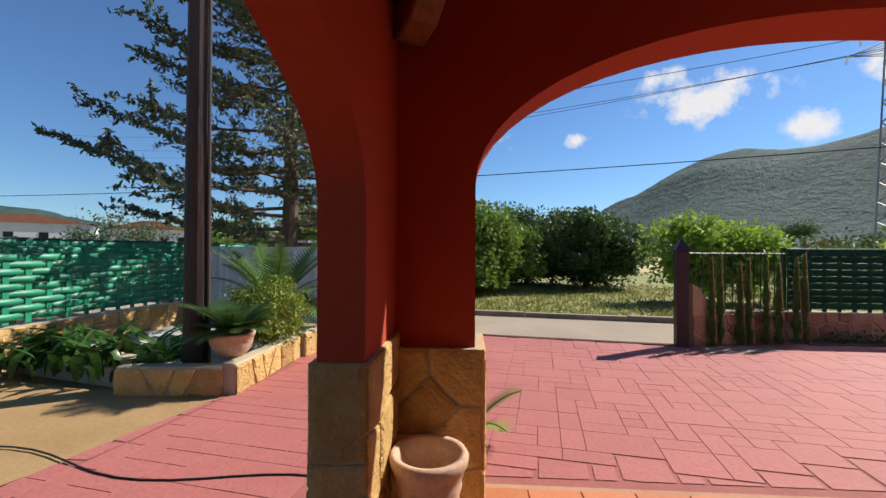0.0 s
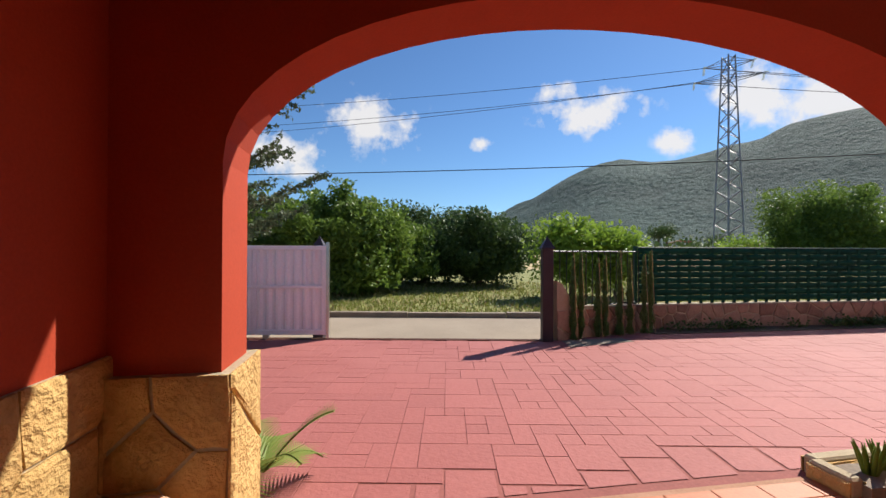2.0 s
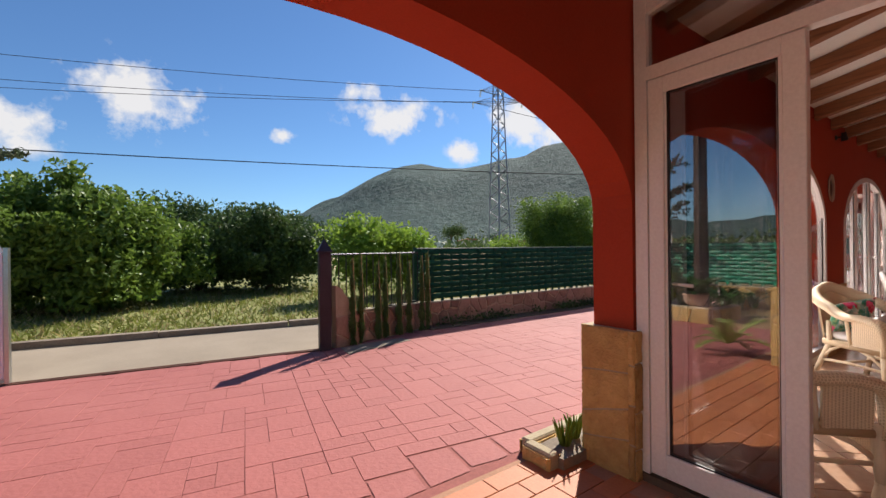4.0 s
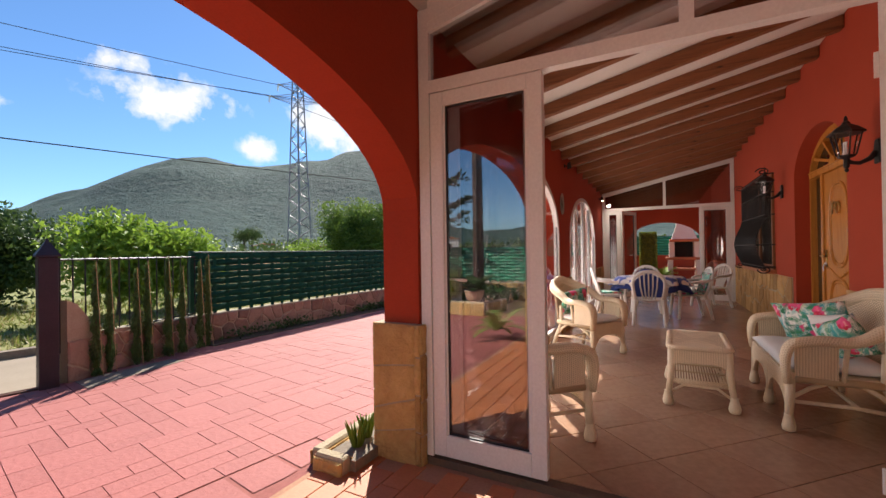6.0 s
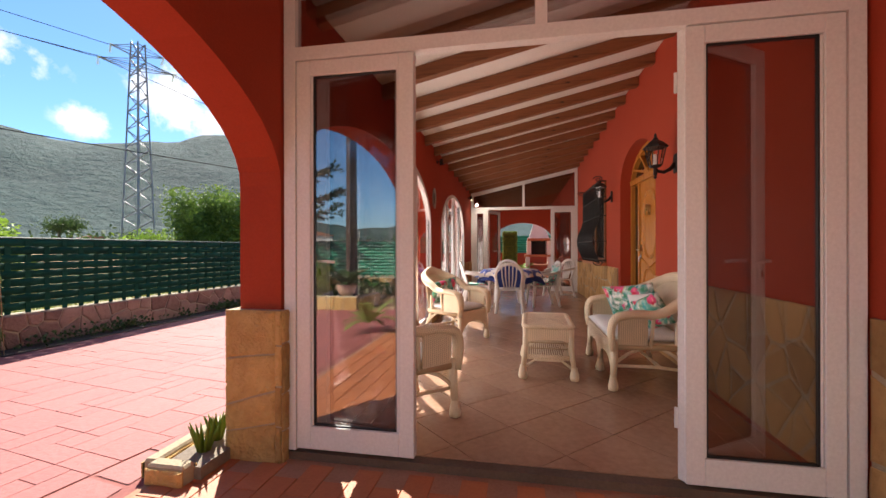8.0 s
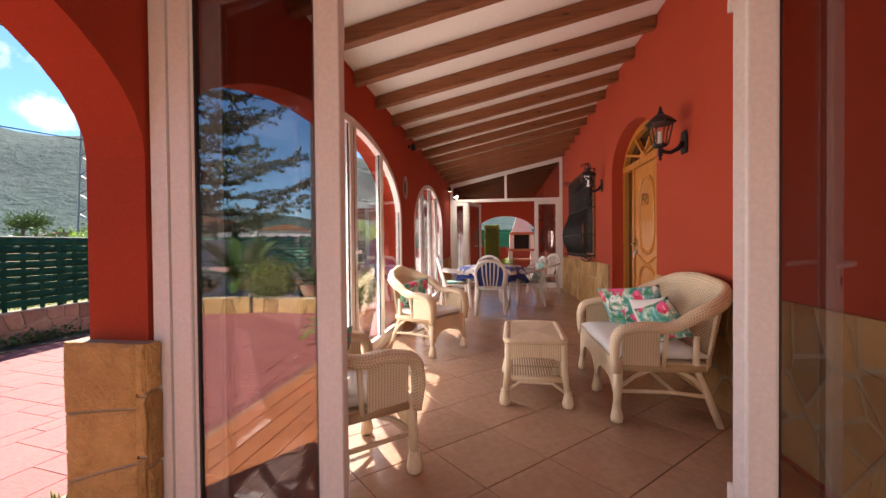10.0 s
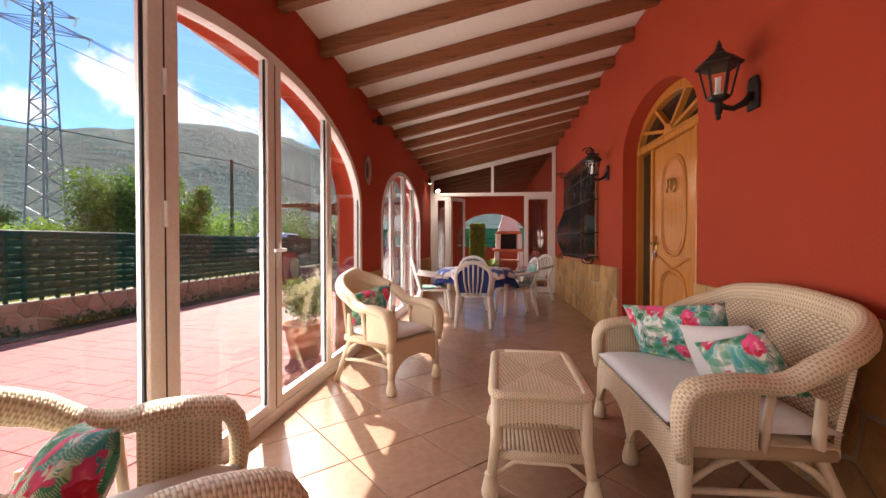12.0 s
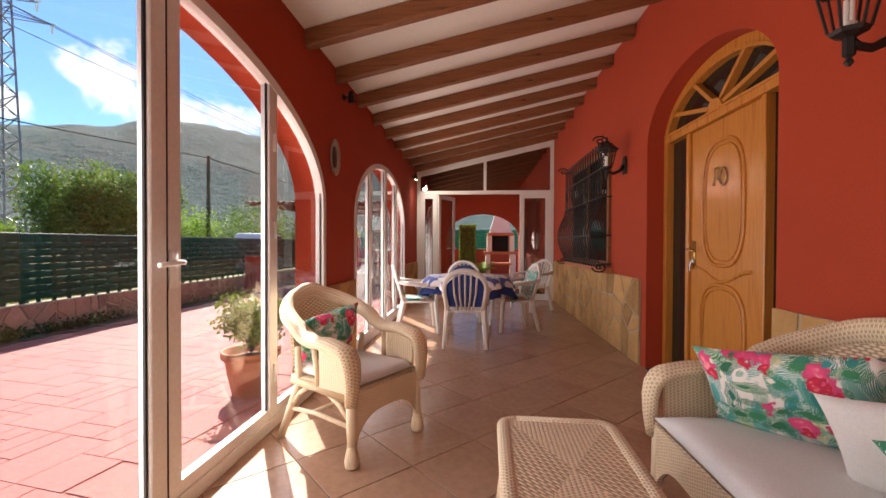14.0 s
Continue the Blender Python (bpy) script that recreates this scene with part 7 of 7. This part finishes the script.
def far_house(x, y, w, d, h, rz, seed):
    top = thing("far_house", "small white rendered farmhouse far across the field", "house", "distant houses")
    b2 = bmesh.new()
    box(b2, -w / 2, w / 2, -d / 2, d / 2, -0.5, h)
    part("wall", b2, HOUSEWHITE, top)
    b2 = bmesh.new()
    slab(b2, [(-w / 2 - 0.3, h), (w / 2 + 0.3, h), (w / 2 * 0.2, h + 1.1), (-w / 2 * 0.2, h + 1.1)], -d / 2 - 0.2, d / 2 + 0.2)
    part("roof", b2, ROOFRED, top)
    for k in range(4):
        b2 = bmesh.new()
        u = -w / 2 + w * (k + 0.7) / 4.4
        box(b2, u, u + 0.9, -d / 2 - 0.04, -d / 2 + 0.02, h * 0.35, h * 0.75)
        part("window", b2, DARKGLASS, top)
    top.matrix_world = pose(x, y, 0, 0, 0, rz)


far_house(104, 128, 9, 6, 4.2, -30, 1)
far_house(128, 122, 12, 7, 3.4, -40, 2)
far_house(150, 105, 10, 7, 3.6, -50, 3)
far_house(-58, 52, 14, 8, 4.6, 40, 4)
far_house(-44, 56, 9, 7, 4.0, 35, 5)
far_house(-70, 44, 10, 7, 3.8, 50, 6)
for k, (x, y, h) in enumerate(((83, 112, 8.5), (86.5, 113, 9.0), (72, 121, 7.5), (112, 122, 6.0))):
    top = thing("palm_tree", "distant palm tree with a tufted crown", "tree", "distant palms")
    b = bmesh.new()
    tube(b, [(0, 0, -0.5), (0.1, 0, h * 0.7)], [0.4, 0.3], 8)
    part("trunk", b, BARK, top)
    rng = np.random.default_rng(70 + k)
    pts = rng.normal(size=(700, 3)) * np.array([1.5, 1.5, 0.9]) + np.array([0, 0, h * 0.8])
    cr = new("crown", leaf_mesh("crown", pts, 1.1, rng, [DARKLEAF], 0.2, 0.4))
    cr.parent = top
    top.matrix_world = pose(x, y, 0)
rng = np.random.default_rng(33)
hp = []
for k in range(240):
    az = radians(rng.uniform(-75, 110))
    r = rng.uniform(110, 250)
    s = rng.uniform(1.0, 2.4)
    hp.append(rng.normal(size=(90, 3)) * np.array([2.2 * s, 2.2 * s, 0.8 * s]) + np.array([math.sin(az) * r, math.cos(az) * r, 1.0 * s]))
hp = np.concatenate(hp)
tagged(new("far_woods", leaf_mesh("far_woods", hp[hp[:, 2] > 0], 1.3, rng, [DARKLEAF], 0.7)), "distant dark hedges and trees at the hill's foot", "woods", "", "stuff")

# ---- pylon and wires ----
ZINC = grained("galvanised_steel", (0.20, 0.20, 0.23), (0.34, 0.34, 0.37), 0.55, 3, 30, 0.1, 0.002, metal=0.3)
PX, PY, PH = 19.2, 20.7, 17.2
PS = 0.68                          # scale of the pylon
pyl = thing("lattice_pylon", "tall galvanised lattice power pylon behind the fence", "pylon")


def pyl_w(z):
    return 0.48 * (1 - z / PH) + 0.30


for sx in (-1, 1):
    for sy in (-1, 1):
        b = bmesh.new()
        tube(b, [(sx * pyl_w(0), sy * pyl_w(0), -0.2), (sx * pyl_w(PH), sy * pyl_w(PH), PH)], 0.055, 4)
        part("leg", b, ZINC, pyl)
NS = 26
for k in range(NS):
    z0, z1 = PH * (k / NS), PH * ((k + 1) / NS)
    for f in range(4):
        b = bmesh.new()
        s = 1 if (k + f) % 2 else -1
        w0, w1 = pyl_w(z0), pyl_w(z1)
        if f == 0:
            p, q = (-s * w0, -w0, z0), (s * w1, -w1, z1)
        elif f == 1:
            p, q = (-s * w0, w0, z0), (s * w1, w1, z1)
        elif f == 2:
            p, q = (-w0, -s * w0, z0), (-w1, s * w1, z1)
        else:
            p, q = (w0, -s * w0, z0), (w1, s * w1, z1)
        tube(b, [p, q], 0.036, 4)
        part("brace", b, ZINC, pyl)
INS = material("insulator_glass", (0.55, 0.65, 0.68), 0.2)
WIRE_ENDS = []
adir = Vector((0.80, -0.60, 0))
for z, L in ((PH - 2.0, 2.3), (PH - 0.9, 1.6)):
    for s in (-1, 1):
        b = bmesh.new()
        tip = adir * (s * L) + Vector((0, 0, z + 0.25))
        for wy in (-0.4, 0.4):
            tube(b, [(wy * 0.6, wy * 0.8, z), tip], 0.03, 4)
            tube(b, [(wy * 0.6, wy * 0.8, z + 0.7), tip], 0.025, 4)
        part("cross_arm", b, ZINC, pyl)
        for d in (-1, 1):
            b = bmesh.new()
            for i in range(6):
                lathe(b, [(0.03, 0), (0.10, 0.02), (0.03, 0.05)], 8, tuple(tip + Vector((-0.60, -0.80, 0)) * d * (0.15 + 0.13 * i) - Vector((0, 0, 0.05 * i))))
            part("insulator", b, INS, pyl, "pale glass insulator string")
        WIRE_ENDS.append(Vector((PX, PY, 0)) + tip * PS)
pyl.matrix_world = pose(PX, PY, 0) @ Matrix.Scale(PS, 4)


def wire(p, q, sag, r, label):
    b2 = bmesh.new()
    p, q = Vector(p), Vector(q)
    tube(b2, [p.lerp(q, i / 24) - Vector((0, 0, sag * 4 * (i / 24) * (1 - i / 24))) for i in range(25)], r, 4)
    single("overhead_wire", b2, IRON, label, "wire", "overhead wires")


for w, far in zip(WIRE_ENDS[:3], ((-60, 62, 17.5), (-58, 66, 17.0), (-62, 58, 18.5))):
    wire(w, far, 2.2, 0.016, "thin power line from the lattice pylon")
for w, far in zip(WIRE_ENDS[:3], ((150, 20, 19), (150, 16, 18), (150, 24, 20))):
    wire(w, far, 2.0, 0.016, "thin power line beyond the lattice pylon")
tp = thing("telegraph_pole", "slim weathered wooden telegraph pole behind the fence", "pole")
b = bmesh.new()
tube(b, [(0, 0, -0.2), (0, 0, 5.6)], [0.11, 0.08], 10)
part("shaft", b, BARK, tp)
tp.matrix_world = pose(24.0, 15.2, 0)
wire((24.0, 15.2, 5.5), (-30, 24.0, 4.4), 0.5, 0.022, "black overhead cable across the garden view")
wire((24.0, 15.2, 5.5), (60, 4.0, 3.5), 0.4, 0.022, "black overhead cable to the next pole")

# ---- far end of the drive: carport, cars, hose reel, barbecue, hedge ----
cp = thing("carport", "timber carport with a brown corrugated roof", "carport")
b = bmesh.new()
prev = None
for i in range(97):
    y = 3.9 + 4.25 * i / 96
    z = 2.33 + 0.018 * math.sin(math.pi * i / 2)
    col = [b.verts.new((15.2, y, z)), b.verts.new((20.6, y, z + 0.12))]
    if prev:
        b.faces.new((prev[0], col[0], col[1], prev[1]))
    prev = col
roof = part("corrugated_roof", b, grained("roof_sheet", (0.17, 0.10, 0.07), (0.30, 0.19, 0.14), 0.8, 2, 30), cp)
roof.modifiers.new("thickness", "SOLIDIFY").thickness = 0.012
for x in (16.6, 20.2):
    for y in (4.2, 7.1):
        b = bmesh.new()
        box(b, x - 0.06, x + 0.06, y - 0.06, y + 0.06, -0.1, 2.16)
        bevel(b, 0.008, 1)
        part("post", b, BEAM, cp)
for y in (4.2, 7.1):
    b = bmesh.new()
    slab(b, [(15.35, 2.22), (15.6, 2.14), (20.5, 2.16), (20.5, 2.41), (15.35, 2.30)], y - 0.05, y + 0.05)
    part("beam", b, BEAM, cp)
for x in (15.5, 17.2, 18.9, 20.4):
    b = bmesh.new()
    box(b, x - 0.03, x + 0.03, 3.95, 8.1, 2.235 + 0.022 * (x - 15.2), 2.30 + 0.022 * (x - 15.2))
    part("purlin", b, BEAM, cp)


def car(x, y, rz, paint, label, L=4.1, W=1.68, H=1.45):
    top = thing("car", label, "car", "parked cars")
    b2 = bmesh.new()
    prof = [(-L / 2, 0.25), (L / 2, 0.25), (L / 2, 0.72), (L / 2 - 0.9, 0.88), (L / 2 - 1.6, H - 0.03), (-L / 2 + 0.9, H), (-L / 2 + 0.25, 0.92), (-L / 2, 0.8)]
    slab(b2, prof, -W / 2, W / 2)
    for v in b2.verts:
        if v.co.z > 1.0:
            v.co.y *= 0.82
    bevel(b2, 0.06, 3)
    part("body", b2, paint, top, smooth=False)
    for s in (-1, 1):
        b2 = bmesh.new()
        slab(b2, [(-L / 2 + 0.6, 0.95), (L / 2 - 1.15, 0.93), (L / 2 - 1.65, H - 0.12), (-L / 2 + 1.0, H - 0.1)], s * (W / 2 * 0.93) - 0.02, s * (W / 2 * 0.93) + 0.02)
        part("side_window", b2, DARKGLASS, top)
        for u in (-L / 2 + 0.75, L / 2 - 0.75):
            b2 = bmesh.new()
            tube(b2, [(u, s * (W / 2 - 0.2), 0.31), (u, s * (W / 2 + 0.01), 0.31)], 0.31, 20)
            wh = part("wheel", b2, IRON, top)
            b2 = bmesh.new()
            tube(b2, [(u, s * (W / 2 - 0.1), 0.31), (u, s * (W / 2 + 0.018), 0.31)], 0.19, 16)
            part("rim", b2, STEEL, wh)
        b2 = bmesh.new()
        box(b2, -L / 2 - 0.02, -L / 2 + 0.1, s * 0.6 - 0.16, s * 0.6 + 0.16, 0.62, 0.76)
        part("headlight", b2, STEEL, top)
    top.matrix_world = pose(x, y, GZ, 0, 0, rz)


car(19.3, 6.1, 6, grained("blue_paint", (0.02, 0.035, 0.16), (0.03, 0.05, 0.22), 0.25, 2, 40, 0.02, 0.001), "dark blue hatchback parked under the carport")
car(24.8, 5.2, 4, grained("grey_paint", (0.10, 0.10, 0.11), (0.15, 0.15, 0.16), 0.3, 2, 40, 0.02, 0.001), "dark grey car parked beside the carport")
car(25.5, 13.2, 6, grained("van_white", (0.7, 0.7, 0.7), (0.8, 0.8, 0.8), 0.3, 2, 40, 0.02, 0.001), "white van parked behind the fence", 4.4, 1.8, 1.74)
hr = thing("hose_reel", "red cabinet with a coiled yellow garden hose", "hose reel")
b = bmesh.new()
box(b, 13.9, 14.65, 7.05, 7.35, GZ, 0.86)
bevel(b, 0.02, 1)
part("cabinet", b, RED, hr)
b = bmesh.new()
tube(b, [(14.36 + 0.15 * math.cos(0.6 * i), 7.03 - 0.002 * i, 0.42 + (0.27 + 0.02 * math.sin(i)) * math.sin(0.6 * i)) for i in range(60)], 0.016, 6)
part("coiled_hose", b, grained("yellow_hose", (0.42, 0.34, 0.12), (0.6, 0.5, 0.22), 0.5, 5, 40), hr, "yellow coiled hose", True)

BBQ = grained("bbq_cream", (0.72, 0.63, 0.50), (0.82, 0.74, 0.62), 0.85, 3, 40, 0.3, 0.004)
bq = thing("masonry_barbecue", "cream masonry barbecue with a brick trimmed chimney", "barbecue")
for nm, u0, u1, z0, z1, mt in (("base_leg", -0.55, -0.38, 0, 0.85, BBQ), ("base_leg", 0.38, 0.55, 0, 0.85, BBQ), ("worktop", -0.62, 0.62, 0.85, 0.95, TERRA), ("side_cheek", -0.5, -0.32, 0.95, 1.55, BBQ), ("side_cheek", 0.32, 0.5, 0.95, 1.55, BBQ), ("shelf", -0.38, 0.38, 0.45, 0.52, TERRA)):
    b = bmesh.new()
    box(b, -0.35, 0.35, u0, u1, z0, z1)
    bevel(b, 0.012, 1)
    part(nm, b, mt, bq)
b = bmesh.new()
box(b, 0.28, 0.35, -0.32, 0.32, 0.95, 1.55)
part("firebox_back", b, IRON, bq, "soot black fire wall")
b = bmesh.new()
lathe(b, [(0.64, 1.55), (0.66, 1.64), (0.58, 1.68), (0.36, 2.15), (0.31, 2.40), (0.30, 2.62), (0.35, 2.64), (0.35, 2.70), (0.26, 2.72)], 4)
for v in b.verts:
    v.co = Matrix.Rotation(radians(45), 4, "Z") @ v.co
part("hood", b, BBQ, bq)
b = bmesh.new()
lathe(b, [(0.65, 1.54), (0.675, 1.57), (0.675, 1.62), (0.65, 1.65)], 4)
for v in b.verts:
    v.co = Matrix.Rotation(radians(45), 4, "Z") @ v.co
part("brick_band", b, TERRA, bq, "red brick trim")
for s in (-0.2, 0.2):
    b = bmesh.new()
    box(b, -0.2, 0.2, s - 0.03, s + 0.03, 2.70, 2.84)
    part("cap_support", b, TERRA, bq)
b = bmesh.new()
box(b, -0.3, 0.3, -0.34, 0.34, 2.84, 2.90)
bevel(b, 0.02, 1)
part("chimney_cap", b, TERRA, bq)
bq.matrix_world = pose(19.8, 0.72, GZ)
woven_fence(21.6, -4.0, 90, 5, 2.1, 0.55, 11, 0.11, "green woven plastic fence behind the barbecue")
b = bmesh.new()
box(b, 21.4, 21.5, -4, 6.5, -0.1, 0.95)
structure("wall_garden", b, RED, "low red rendered garden wall", "wall")
rng = np.random.default_rng(44)
hd = thing("clipped_hedge", "tall clipped square green cypress hedge", "hedge")
pts = rng.uniform(-1, 1, (9000, 3))
ax = rng.integers(0, 3, 9000)
pts[np.arange(9000), ax] = np.sign(pts[np.arange(9000), ax]) * (0.9 + 0.12 * rng.random(9000))
cr = new("leaves", leaf_mesh("leaves", pts * np.array([0.30, 0.30, 0.95]) + np.array([0, 0, 0.98]), 0.07, rng, [BOX], 0.4))
cr.parent = hd
b = bmesh.new()
box(b, -0.25, 0.25, -0.25, 0.25, 0.0, 1.85)
part("core", b, DARKLEAF, hd)
hd.matrix_world = pose(19.6, 1.95, GZ)
frond_plant("fern", "arching green fern beside the barbecue", 19.3, 1.45, 0.1, 20, 0.6, 21, LIME, 0.05, 0.9, 1.0, 16)
b = bmesh.new()
box(b, 17.9, 40, -8, 3.3, -0.12, GZ - 0.01)
structure("rear_terrace", b, TERRA, "terracotta rear terrace", "paving")

# ---- laid pieces: floor tiles, porch bricks, drive slabs ----
def lay_diagonal(parent, x0, x1, y0, y1, s, t, mat, gap=0.006):
    full = tile_mesh(s - gap, s - gap, t, mat)
    c, k = math.cos(math.pi / 4), math.sin(math.pi / 4)
    n = int((x1 - x0 + y1 - y0) / s) + 4
    count = 0
    for i in range(-n, n):
        for j in range(-n, n):
            ox, oy = x0 + 0.14 + (i - j) * s * c, y0 + 0.02 + (i + j) * s * k
            quad = [(0, 0), (s - gap, 0), (s - gap, s - gap), (0, s - gap)]
            wq = [(ox + c * u - k * v, oy + k * u + c * v) for u, v in quad]
            if max(p[0] for p in wq) < x0 or min(p[0] for p in wq) > x1 or max(p[1] for p in wq) < y0 or min(p[1] for p in wq) > y1:
                continue
            inside = all(x0 <= p[0] <= x1 and y0 <= p[1] <= y1 for p in wq)
            if inside:
                piece("tile", full, parent, pose(ox, oy, -0.008, 0, 0, 45))
            else:
                poly = wq
                for nn, dd in (((-1, 0), -x0), ((1, 0), x1), ((0, -1), -y0), ((0, 1), y1)):
                    poly = clip_poly(poly, nn, dd)
                    if len(poly) < 3:
                        break
                if len(poly) >= 3:
                    piece("tile", clipped_tile(poly, t, mat), parent, pose(0, 0, -0.008))
            count += 1
    return count


room_floor = bpy.data.objects["floor"]
lay_diagonal(room_floor, XN + 0.035, XF + 0.6, 0.0, YF, 0.45, 0.008, TILE)
porch_floor = bpy.data.objects["floor_porch"]
brick = tile_mesh(0.275, 0.135, 0.010, TERRA, "brick", 0.0025)
for j in range(0, 26):
    for i in range(-2, 14):
        x, y = XLO - 0.2 + i * 0.28 + (0.14 if j % 2 else 0), 0.02 + j * 0.14
        if x < XLO - 0.2 or x + 0.27 > XN - 0.045 or y + 0.132 > 3.48:
            continue
        piece("brick", brick, porch_floor, pose(x, y, PZ - 0.010))


def ashlar(u0, u1, v0, v1, cell, rng):
    """Random rectangles that fill a grid."""
    nu, nv = int((u1 - u0) / cell), int((v1 - v0) / cell)
    used = set()
    out = []
    kinds = [(2, 1), (1, 2), (2, 2), (2, 3), (3, 2), (1, 1), (3, 1), (2, 2), (2, 1)]
    for j in range(nv):
        for i in range(nu):
            if (i, j) in used:
                continue
            opts = kinds[:]
            rng.shuffle(opts)
            for w, h in opts + [(1, 1)]:
                cells = [(i + a, j + c) for a in range(w) for c in range(h)]
                if i + w <= nu and j + h <= nv and not any(q in used for q in cells):
                    used.update(cells)
                    out.append((u0 + i * cell, v0 + j * cell, w, h))
                    break
    return out


def in_drive(p):
    x, y = p
    inside = False
    for i in range(len(DRIVE)):
        (xa, ya), (xb, yb) = DRIVE[i], DRIVE[(i + 1) % len(DRIVE)]
        if (ya > y) != (yb > y) and x < (xb - xa) * (y - ya) / (yb - ya) + xa:
            inside = not inside
    return inside


rng = random.Random(17)
CELL, GAP = 0.155, 0.0035
meshes = {}
far_b = []
near_n = 0
cut = []
for u, v, w, h in ashlar(-6.5, 27.0, -9.0, 4.0, CELL, rng):
    corners = [dm(u + 0.01, v + 0.01), dm(u + w * CELL - 0.02, v + 0.01), dm(u + w * CELL - 0.02, v + h * CELL - 0.02), dm(u + 0.01, v + h * CELL - 0.02)]
    if not all(in_drive(c) and (c[1] > 3.50 or c[0] < -0.5 or (c[0] > 4.05 and c[1] > 3.16)) for c in corners):
        poly = corners
        left = sum(c[0] for c in corners) < -2.0
        for nn, dd in (((1, 0), -0.5) if left and corners[0][1] < 3.4 else ((0, -1), -3.16 if corners[0][0] > 4.2 else -3.50), ((-0.966, 0.258), 3.08), ((0, 1), 7.2)):
            poly = clip_poly(poly, nn, dd)
            if len(poly) < 3:
                break
        if len(poly) >= 3 and v + h * CELL < 0.12:
            cut.append(poly)
        continue
    cx, cy = dm(u + w * CELL / 2, v + h * CELL / 2)
    m = DM @ Matrix.Translation((u, v, GZ - 0.003 + rng.uniform(-0.0008, 0.0008)))
    if near_n < 300 and -0.4 < cx < 4.0 and cy < 5.6:
        if (w, h) not in meshes:
            meshes[w, h] = tile_mesh(w * CELL - GAP, h * CELL - GAP, 0.004, PAVE, "paving_slab", 0.0015)
        piece("paving_slab", meshes[w, h], drive, m)
        near_n += 1
    else:
        far_b.append((m, w, h))
verts, faces = [], []
for m, w, h in far_b:
    W, Hh, c = w * CELL - GAP, h * CELL - GAP, 0.0015
    k = len(verts)
    for x, y, z in ((0, 0, 0), (W, 0, 0), (W, Hh, 0), (0, Hh, 0), (c, c, 0.004), (W - c, c, 0.004), (W - c, Hh - c, 0.004), (c, Hh - c, 0.004)):
        verts.append(tuple(m @ Vector((x, y, z))))
    faces += [(k + 4, k + 5, k + 6, k + 7)] + [(k + a, k + (a + 1) % 4, k + 4 + (a + 1) % 4, k + 4 + a) for a in range(4)]
for poly in cut:
    k = len(verts)
    verts += [(x, y, GZ) for x, y in poly]
    faces.append(tuple(range(k, k + len(poly))))
me = bpy.data.meshes.new("paving_rest")
me.from_pydata(verts, [], faces)
me.materials.append(PAVE)
rest = tagged(new("paving_rest", me), "further pink red stamped slabs of the drive", "", "", "stuff")
rest.parent = drive
